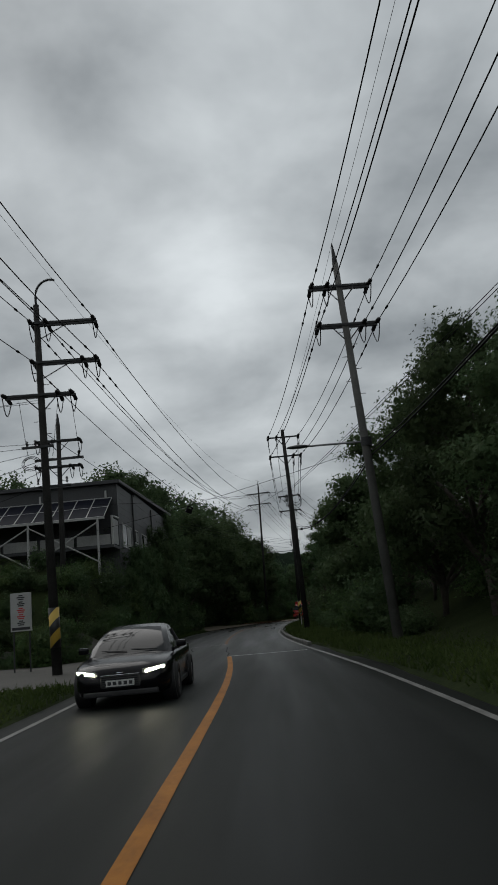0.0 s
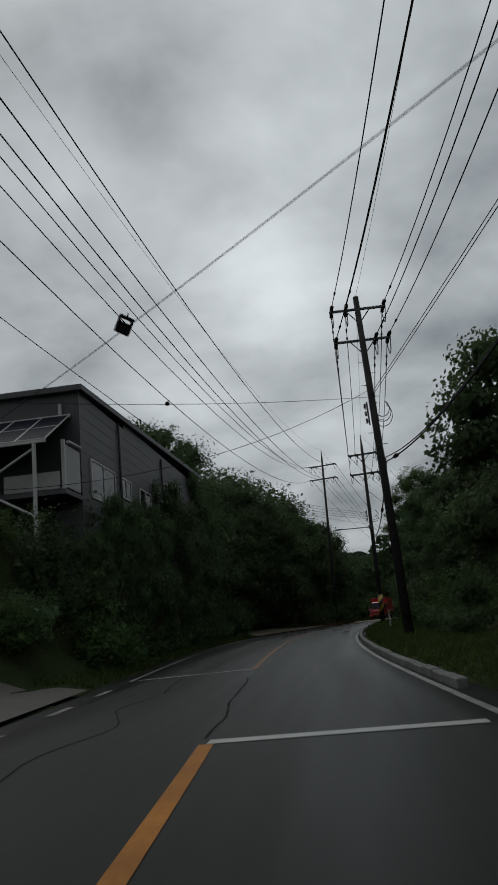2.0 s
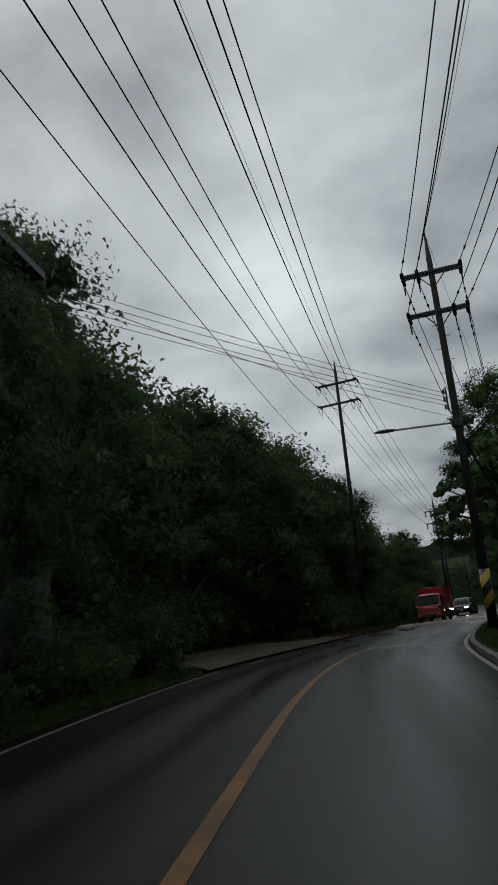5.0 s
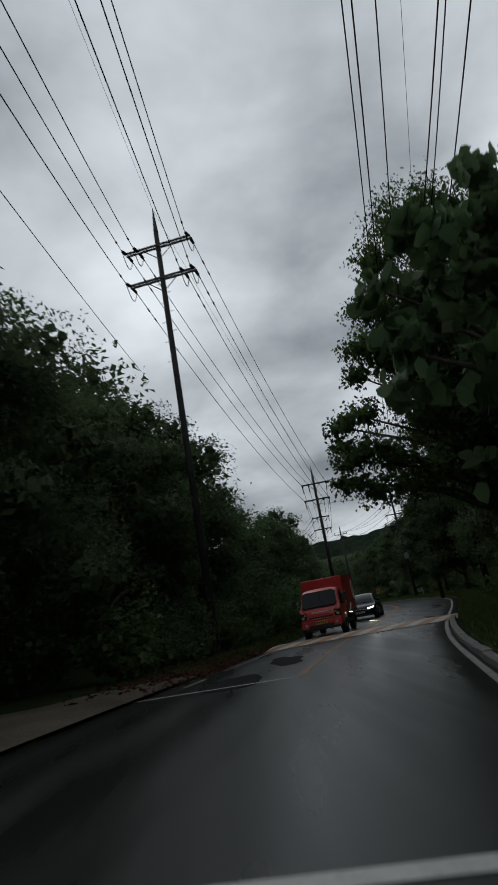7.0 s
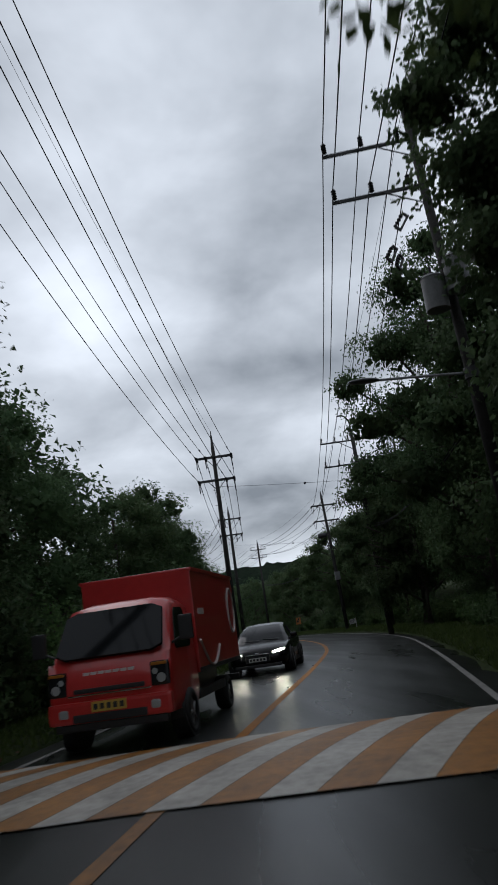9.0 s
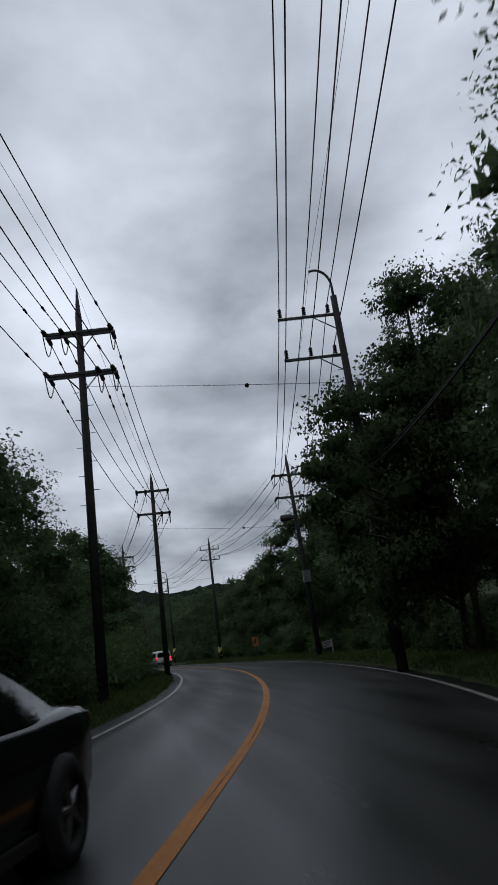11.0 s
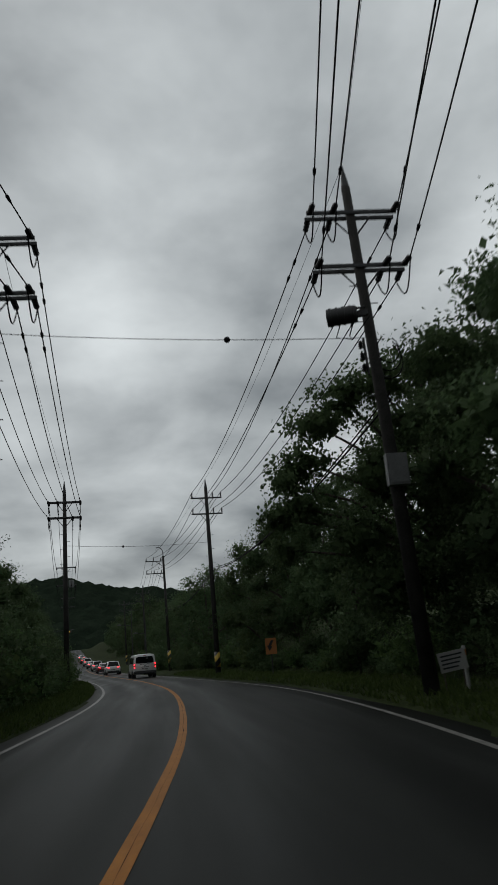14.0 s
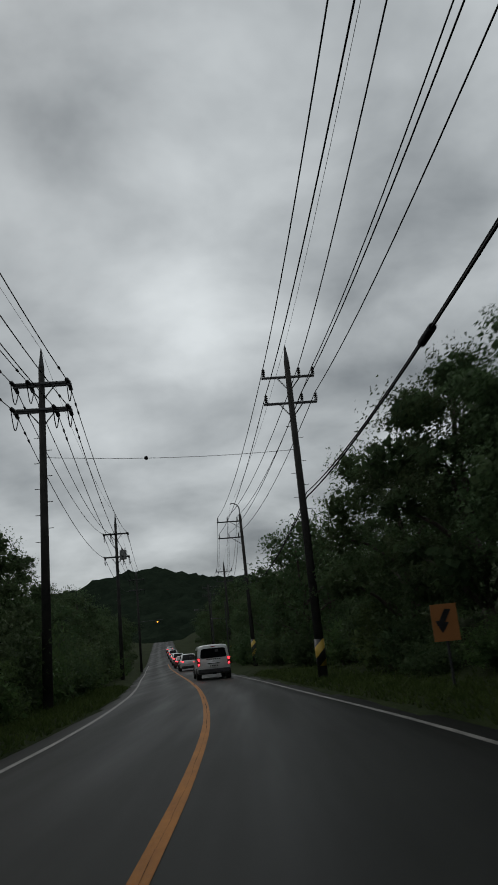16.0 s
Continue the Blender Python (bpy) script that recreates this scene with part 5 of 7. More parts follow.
def build_car(name, label, paint, kind, lamps_front=False, lamps_rear=False):
    """A saloon or sport utility car; nose towards +y, origin on the ground under its middle."""
    car = empty(name)
    tagged(car, label, "car", group="cars on the road")
    suv = kind == "suv"
    L, W, H = (4.6, 1.88, 1.68) if suv else (4.93, 1.87, 1.45)
    hw, r = W / 2, 0.36 if suv else 0.345
    belt = 1.04 if suv else 0.93
    lift = 0.10 if suv else 0.0
    f, b = L / 2, -L / 2
    st = [(b, hull_section(hw * 0.80, 0.40, belt - 0.16)), (b + 0.06, hull_section(hw * 0.90, 0.32, belt - 0.05)), (b + 0.20, hull_section(hw * 0.955, 0.26, belt + 0.03)), (b + 0.55, hull_section(hw * 0.985, 0.24, belt + 0.045)),
          (b + 1.3, hull_section(hw, 0.21, belt + 0.01)), (0, hull_section(hw, 0.21, belt)), (f - 1.55, hull_section(hw, 0.21, belt - 0.005)), (f - 1.15, hull_section(hw * 0.995, 0.21, belt - 0.035)),
          (f - 0.80, hull_section(hw * 0.985, 0.21, belt - 0.075)), (f - 0.45, hull_section(hw * 0.96, 0.21, belt - 0.125)), (f - 0.22, hull_section(hw * 0.91, 0.22, belt - 0.18)), (f - 0.08, hull_section(hw * 0.84, 0.24, belt - 0.24)), (f, hull_section(hw * 0.74, 0.30, belt - 0.31))]
    part("body", loft_bm(st), paint, car, smooth=True)
    wb, wr = hw * 0.93, hw * (0.68 if not suv else 0.74)
    if suv:
        rows = [(f - 1.18, wb, wb * 0.97, belt - 0.02, "windscreen", False), (f - 1.50, wb, wb * 0.90, 1.30, "windscreen", True), (f - 1.95, wb, wr * 1.03, 1.57, "roof", True), (f - 2.3, wb, wr, 1.66, "roof", True), (0, wb, wr, H, "roof", True),
                (b + 0.9, wb, wr, 1.66, "roof", True), (b + 0.45, wb, wr * 0.99, 1.60, "rear_window", False), (b + 0.22, wb * 0.98, wr * 1.06, 1.34, "rear_window", False), (b + 0.10, wb * 0.96, wb * 0.93, belt + 0.02, "end", False)]
        y_ws0, y_ws1 = f - 1.18, f - 1.95
    else:
        rows = [(f - 1.20, wb, wb * 0.97, belt - 0.02, "windscreen", False), (f - 1.50, wb, wb * 0.90, 1.10, "windscreen", True), (f - 1.88, wb, wr * 1.10, 1.285, "windscreen", True), (f - 2.22, wb, wr * 1.02, 1.39, "roof", True), (f - 2.65, wb, wr, 1.44, "roof", True), (-0.25, wb, wr, H, "roof", True),
                (b + 1.75, wb, wr, 1.41, "roof", True), (b + 1.40, wb, wr * 1.0, 1.35, "rear_window", True), (b + 1.0, wb * 0.98, wr * 1.08, 1.20, "rear_window", False), (b + 0.52, wb * 0.95, wb * 0.90, belt + 0.03, "end", False)]
        y_ws0, y_ws1 = f - 1.20, f - 2.22
    greenhouse(car, rows, belt, paint)
    for s in (1, -1):
        part("door_pillar", box_bm(-0.028, 0.028, -0.05, 0.05, 0.0, H - belt - 0.10, m=Matrix.Translation((s * (wb + 0.004), -0.30, belt)) @ Matrix.Rotation(-s * math.atan2(wb - wr, H - belt - 0.06), 4, "Y")), M_trim, car)
        part("sill_trim", box_bm(s * hw * 0.97 - 0.02, s * hw * 0.97 + 0.02, b + 1.4, f - 1.35, 0.22, 0.30), M_trim, car, bevel=0.01)
        mir = part("mirror", box_bm(s * (hw + 0.07) - 0.10, s * (hw + 0.07) + 0.10, y_ws1 + 0.52, y_ws1 + 0.66, belt + 0.02, belt + 0.15), paint, car, bevel=0.045)
        part("mirror_stalk", rod_bm((s * hw * 0.92, y_ws1 + 0.58, belt), (s * (hw + 0.02), y_ws1 + 0.59, belt + 0.06), 0.02, None, 6), M_trim, mir)
        for y in (f - 0.92, b + 0.98):
            wheel(car, s * (hw - 0.055), y, r, 0.23)
            bm = bmesh.new()
            add_rod(bm, (s * (hw - 0.25), y, r), (s * (hw + 0.006), y, r + 0.015), r * 1.14, r * 1.12, 28)
            part("wheel_arch", bm, M_trim, car)
        z0 = 0.565 + lift
        hl = [(s * hw * 0.42, f - 0.005, z0), (s * hw * 0.86, f - 0.17, z0 + 0.05), (s * hw * 0.90, f - 0.26, z0 + 0.15), (s * hw * 0.42, f - 0.035, z0 + 0.085)]
        lens = pane("headlight", hl[::-1] if s > 0 else hl, M_headglass, car, "slim dark headlight lens", 0.035)
        lit = [(s * hw * 0.50, f + 0.012, z0 + 0.025), (s * hw * 0.84, f - 0.125, z0 + 0.065), (s * hw * 0.87, f - 0.20, z0 + 0.125), (s * hw * 0.50, f - 0.005, z0 + 0.075)]
        pane("lamp", lit[::-1] if s > 0 else lit, M_headlamp if lamps_front else M_drl, lens, "lit pale yellow lamp" if lamps_front else "", 0.04)
        tl = [(s * hw * 0.52, b - 0.0, belt - 0.22), (s * hw * 0.88, b + 0.10, belt - 0.20), (s * hw * 0.90, b + 0.10, belt - 0.05), (s * hw * 0.52, b + 0.02, belt - 0.09)]
        pane("tail_light", tl if s > 0 else tl[::-1], M_tail if lamps_rear else M_taildim, car, "lit red tail light" if lamps_rear else "", 0.04)
        part("lower_trim", box_bm(-0.13, 0.13, -0.03, 0.03, -0.012, 0.012, m=pose(s * hw * 0.62, f - 0.06, 0.36, 0, s * 18, -s * 14)), M_chrome, car, bevel=0.006)
    part("grille", box_bm(-hw * 0.40, hw * 0.40, f - 0.10, f + 0.012, 0.36 + lift, 0.585 + lift), M_trim, car, bevel=0.05)
    for k in range(5):
        z = 0.40 + lift + 0.038 * k
        part("grille_slat", box_bm(-hw * 0.36, hw * 0.36, f + 0.008, f + 0.018, z, z + 0.010), M_headglass, car)
    part("grille_bar", box_bm(-hw * 0.38, hw * 0.38, f - 0.05, f + 0.018, 0.585 + lift, 0.60 + lift), M_chrome, car, bevel=0.005)
    part("badge", box_bm(-0.06, 0.06, f - 0.06, f + 0.016, 0.615 + lift, 0.64 + lift), M_chrome, car, bevel=0.008)
    part("front_bumper", box_bm(-hw * 0.74, hw * 0.74, f - 0.16, f + 0.005, 0.22, 0.32), M_trim, car, bevel=0.03)
    part("rear_bumper", box_bm(-hw * 0.80, hw * 0.80, b - 0.02, b + 0.16, 0.30, 0.50), M_trim, car, bevel=0.04)
    plate_bars(car, f + 0.03, 0.45 + lift, 0.52, 0.11, 1)
    plate_bars(car, b - 0.02, 0.66, 0.52, 0.11, -1)
    for x in (-0.55, 0.05):
        part("wiper", rod_bm((x, y_ws0 - 0.02, belt + 0.03), (x + 0.52, y_ws0 - 0.10, belt + 0.06), 0.011, 0.007, 5), M_trim, car)
    return car


def build_van():
    """A white van seen from behind; nose towards +y."""
    van = empty("van")
    tagged(van, "white van with tinted rear window and lit red tail lights", "van", group="cars on the road")
    L, hw, H = 5.12, 0.96, 1.93
    f, b = L / 2, -L / 2

    def sec(w, zb, zt, t):
        return [(0, zt + 0.02), (w * 0.6 * t, zt + 0.012), (w * 0.90 * t, zt - 0.04), (w * 0.96 * t, zt - 0.14), (w * 0.985, 1.12), (w, 0.95), (w, 0.62), (w * 0.985, 0.40), (w * 0.94, zb), (0, zb)]
    st = [(b, sec(hw * 0.955, 0.42, 1.86, 0.90)), (b + 0.07, sec(hw * 0.99, 0.34, 1.90, 0.92)), (b + 0.5, sec(hw, 0.30, H, 0.93)), (f - 2.2, sec(hw, 0.30, H, 0.93)), (f - 1.75, sec(hw, 0.30, H - 0.04, 0.92)),
          (f - 0.95, sec(hw * 0.99, 0.30, 1.30, 0.96)), (f - 0.35, sec(hw * 0.94, 0.30, 1.18, 0.92)), (f, sec(hw * 0.78, 0.36, 1.14, 0.84))]
    part("body", loft_bm(st), M_white_paint, van, smooth=True)
    pane("rear_window", [(-0.78, b - 0.004, 1.20), (0.78, b - 0.004, 1.20), (0.70, b + 0.012, 1.74), (-0.70, b + 0.012, 1.74)], M_glass, van, "dark tinted rear window with a small sticker", 0.02)
    pane("windscreen", [(-0.80, f - 0.98, 1.26), (0.80, f - 0.98, 1.26), (0.76, f - 1.72, 1.84), (-0.76, f - 1.72, 1.84)][::-1], M_glass, van, "", 0.03)
    for s in (1, -1):
        for y0, y1 in ((b + 0.35, b + 1.45), (b + 1.55, b + 2.75), (b + 2.85, f - 1.55)):
            q = [(s * (hw * 0.985 + 0.004), y0, 1.18), (s * (hw * 0.985 + 0.004), y1, 1.18), (s * (hw * 0.90 + 0.01), y1 - (0.25 if y1 > 0.9 else 0), 1.70), (s * (hw * 0.90 + 0.01), y0, 1.70)]
            pane("side_window", q if s > 0 else q[::-1], M_glass, van, "", 0.012)
        for y in (f - 0.95, b + 0.98):
            wheel(van, s * (hw - 0.055), y, 0.345, 0.23)
            bm = bmesh.new()
            add_rod(bm, (s * (hw - 0.25), y, 0.345), (s * (hw + 0.004), y, 0.36), 0.40, 0.395, 24)
            part("wheel_arch", bm, M_trim, van)
        tl = part("tail_light", box_bm(s * 0.87 - 0.075, s * 0.87 + 0.075, b - 0.03, b + 0.10, 0.78, 1.24), M_taildim, van, "tall red tail light", bevel=0.03)
        part("upper_lamp", box_bm(s * 0.87 - 0.055, s * 0.87 + 0.055, b - 0.04, b - 0.02, 1.05, 1.19), M_tail, tl, "lit red brake lamp", bevel=0.01)
        part("lower_lamp", box_bm(s * 0.87 - 0.055, s * 0.87 + 0.055, b - 0.04, b - 0.02, 0.80, 0.93), M_tail, tl, "lit red brake lamp", bevel=0.01)
        part("mirror", box_bm(s * 1.10 - 0.11, s * 1.10 + 0.11, f - 1.25, f - 1.13, 1.18, 1.42), M_trim, van, bevel=0.03)
        hl = [(s * 0.45, f - 0.02, 0.80), (s * 0.78, f - 0.14, 0.82), (s * 0.80, f - 0.16, 1.0), (s * 0.45, f - 0.04, 0.95)]
        pane("headlight", hl[::-1] if s > 0 else hl, M_drl, van, "", 0.04)
    part("rear_bumper", box_bm(-0.93, 0.93, b - 0.06, b + 0.15, 0.36, 0.60), M_trim, van, bevel=0.05)
    part("tow_hook", box_bm(-0.12, 0.12, b - 0.02, b + 0.1, 0.28, 0.37), M_trim, van, bevel=0.02)
    part("front_bumper", box_bm(-0.80, 0.80, f - 0.15, f + 0.03, 0.34, 0.58), M_trim, van, bevel=0.05)
    part("tailgate_handle", box_bm(-0.36, 0.36, b - 0.035, b + 0.02, 0.88, 0.93), M_chrome, van, bevel=0.01)
    part("brake_lamp", box_bm(-0.12, 0.12, b - 0.02, b + 0.04, 1.80, 1.84), M_taildim, van, bevel=0.008)
    part("sticker", box_bm(0.10, 0.30, b - 0.025, b - 0.018, 1.52, 1.66), M_ink, van)
    for k in range(7):
        x = -0.42 + k * 0.12
        part("lettering_bar", box_bm(x, x + 0.09, b - 0.012, b + 0.01, 1.10, 1.155), M_ink, van)
    part("emblem", box_bm(-0.09, 0.09, b - 0.02, b + 0.01, 1.0, 1.05), M_chrome, van, bevel=0.012)
    plate_bars(van, b - 0.02, 0.76, 0.52, 0.13, -1)
    return van


def build_truck():
    """A red light box lorry, nose towards +y."""
    truck = empty("box_truck")
    tagged(truck, "red light box truck with a plain painted cargo body", "truck")
    f, b, hw = 2.65, -2.65, 0.87

    def sec(w, zt, t):
        return [(0, zt + 0.02), (w * 0.6 * t, zt + 0.015), (w * 0.90 * t, zt - 0.03), (w * t, zt - 0.12), (w, 1.22), (w * 1.01, 0.95), (w * 1.01, 0.60), (w * 0.98, 0.42), (0, 0.42)]
    st = [(f - 1.55, sec(hw, 1.93, 0.90)), (f - 1.0, sec(hw, 1.98, 0.90)), (f - 0.70, sec(hw, 1.94, 0.89)), (f - 0.50, sec(hw, 1.74, 0.92)), (f - 0.14, sec(hw * 0.99, 1.24, 0.98)), (f - 0.04, sec(hw * 0.97, 1.08, 0.97)), (f, sec(hw * 0.94, 0.92, 0.96))]
    cab = part("cab", loft_bm(st), M_red_paint, truck, smooth=True)
    pane("windscreen", [(-0.77, f - 0.075, 1.24), (0.77, f - 0.075, 1.24), (0.71, f - 0.56, 1.87), (-0.71, f - 0.56, 1.87)][::-1], M_glass, cab, "dark reflective windscreen", 0.03)
    part("sticker", box_bm(-0.62, -0.42, f - 0.20, f - 0.17, 1.30, 1.40), M_plate, cab)
    for s in (1, -1):
        q = [(s * (hw + 0.006), f - 0.32, 1.22), (s * (hw + 0.006), f - 1.30, 1.22), (s * (hw * 0.91 + 0.006), f - 1.25, 1.80), (s * (hw * 0.91 + 0.006), f - 0.72, 1.80)]
        pane("side_window", q[::-1] if s > 0 else q, M_glass, cab, "", 0.012)
        hl = part("headlight", box_bm(s * 0.72 - 0.13, s * 0.72 + 0.13, f - 0.10, f + 0.02, 0.78, 1.10), M_headglass, cab, "tall dark headlight", bevel=0.04)
        part("reflector", rod_bm((s * 0.74, f + 0.0, 0.88), (s * 0.74, f + 0.026, 0.88), 0.062, 0.062, 14), M_drl, hl)
        part("reflector", rod_bm((s * 0.66, f + 0.0, 0.97), (s * 0.66, f + 0.026, 0.97), 0.04, 0.04, 14), M_drl, hl)
        part("indicator", box_bm(s * 0.72 - 0.11, s * 0.72 + 0.11, f - 0.02, f + 0.028, 1.045, 1.085), M_signorange_lens, hl, "amber indicator", bevel=0.01)
        part("fog_lamp", box_bm(s * 0.64 - 0.07, s * 0.64 + 0.07, f - 0.02, f + 0.055, 0.50, 0.62), M_drl, cab, bevel=0.03)
        part("mirror", box_bm(s * 1.07 - 0.10, s * 1.07 + 0.10, f - 0.34, f - 0.26, 1.32, 1.66), M_trim, cab, bevel=0.03)
        part("mirror_arm", rod_bm((s * hw * 0.97, f - 0.30, 1.30), (s * 1.06, f - 0.30, 1.40), 0.018, None, 6), M_trim, cab)
        wheel(truck, s * 0.83, f - 0.85, 0.33, 0.20)
        wheel(truck, s * 0.72, b + 1.15, 0.30, 0.24)
        bm = bmesh.new()
        add_rod(bm, (s * (hw - 0.2), f - 0.85, 0.33), (s * (hw + 0.012), f - 0.85, 0.36), 0.40, 0.39, 22)
        part("wheel_arch", bm, M_trim, cab)
        part("side_guard", box_bm(s * 0.83 - 0.03, s * 0.83 + 0.03, b + 1.6, f - 1.6, 0.42, 0.56), M_trim, truck, bevel=0.01)
    part("bumper", box_bm(-0.86, 0.86, f - 0.12, f + 0.05, 0.42, 0.70), M_red_paint, cab, bevel=0.05)
    part("lower_valance", box_bm(-0.78, 0.78, f - 0.14, f + 0.02, 0.32, 0.43), M_trim, cab, bevel=0.03)
    part("air_intake", box_bm(-0.52, 0.52, f + 0.0, f + 0.056, 0.43, 0.54), M_trim, cab, bevel=0.02)
    part("grille", box_bm(-0.50, 0.50, f - 0.05, f + 0.015, 0.80, 0.86), M_trim, cab, bevel=0.015)
    part("grille_bar", box_bm(-0.58, 0.58, f - 0.05, f + 0.02, 0.765, 0.785), M_chrome, cab, bevel=0.006)
    part("emblem", box_bm(-0.07, 0.07, f - 0.06, f - 0.012, 0.93, 0.96), M_chrome, cab, bevel=0.01)
    for k in range(7):
        x = -0.36 + k * 0.105
        part("lettering_bar", box_bm(x, x + 0.085, f - 0.06, f - 0.022, 1.01, 1.065), M_pale, cab)
    for x in (-0.5, 0.1):
        part("wiper", rod_bm((x, f - 0.12, 1.25), (x + 0.48, f - 0.20, 1.31), 0.014, 0.009, 5), M_trim, cab)
    plate_bars(truck, f + 0.06, 0.62, 0.48, 0.13, 1, M_plate_y)
    box = part("cargo_box", box_bm(-0.90, 0.90, b, f - 1.68, 0.80, 2.42), M_red_paint, truck, "plain red box body", bevel=0.025)
    for s in (1, -1):
        part("box_rail", box_bm(s * 0.905 - 0.015, s * 0.905 + 0.015, b, f - 1.68, 2.36, 2.42), M_red_paint, box)
        part("box_rail", box_bm(s * 0.905 - 0.015, s * 0.905 + 0.015, b, f - 1.68, 0.80, 0.87), M_trim, box)
        pts = [(s * 0.906, f - 1.85 - 1.5 * k / 14, 1.28 - 0.42 * math.sin(math.pi * (k / 14) * 0.9)) for k in range(15)]
        v, fc = tube(pts, 0.028, 5)
        raw_object("painted_sweep", v, fc, M_pale, box)
        pts = [(s * 0.906, b + 0.45 + 0.32 * math.cos(a * 0.45), 1.75 + 0.42 * math.sin(a * 0.45)) for a in range(15)]
        v, fc = tube(pts, 0.025, 5)
        raw_object("painted_sweep", v, fc, M_pale, box)
        part("lettering_bar", box_bm(s * 0.902 - 0.004, s * 0.902 + 0.004, f - 2.35, f - 1.95, 1.68, 1.78), M_pale, box)
    part("chassis", box_bm(-0.42, 0.42, b + 0.1, f - 0.5, 0.40, 0.78), M_trim, truck, bevel=0.02)
    part("rear_bar", box_bm(-0.85, 0.85, b - 0.02, b + 0.06, 0.42, 0.54), M_trim, truck, bevel=0.01)
    return truck


def lane_pose(y, side, away=True, dx=0.0):
    """A place in the middle of a lane: side +1 is the right-hand one."""
    x = (centre(y) + right_edge(y)) / 2 if side > 0 else (centre(y) + left_edge(y)) / 2
    return pose(x + dx, y, road_z(y) + 0.015, 0, 0, heading(y) + (0 if away else 180))


saloon = build_car("car", "black saloon car with lit headlights on wet asphalt", M_black_paint, "saloon", lamps_front=True)
saloon.matrix_world = lane_pose(17.6, -1, False, -0.2)
copy_thing(saloon, lane_pose(124.4, -1, False, 0.0))
build_truck().matrix_world = lane_pose(112.5, -1, False, -0.15)
van = build_van()
van.matrix_world = lane_pose(219.6, 1, True, 0.0)
suv = build_car("car", "white sport utility car queuing with lit tail lights", M_white_paint, "suv", lamps_rear=True)
suv.matrix_world = lane_pose(254.5, 1)
red = build_car("car", "dark red saloon car in a queue with lit tail lights", M_darkred_paint, "saloon", lamps_rear=True)
red.matrix_world = lane_pose(272.0, 1)
copy_thing(suv, lane_pose(290.0, 1))
silver = build_car("car", "silver saloon car in a queue with lit tail lights", M_silver_paint, "saloon", lamps_rear=True)
silver.matrix_world = lane_pose(310.0, 1)
copy_thing(suv, lane_pose(331.0, 1))
copy_thing(red, lane_pose(350.0, 1))
copy_thing(silver, lane_pose(372.0, 1))


# ---------- the building on the bank ----------
M_cladding = mat("dark_grey_cladding", (0.030, 0.031, 0.034), 0.6, second=(0.046, 0.047, 0.05), scale=0.6, fine=12, bump=0.1)
M_wallpale = mat("pale_panel", (0.20, 0.20, 0.195), 0.6, second=(0.28, 0.28, 0.27), scale=0.8, fine=10)
M_frame = mat("white_window_frame", (0.32, 0.32, 0.31), 0.5)
M_solar = mat("solar_cells", (0.008, 0.009, 0.015), 0.5, second=(0.012, 0.014, 0.022), scale=2.0, fine=30, spec=0.04)


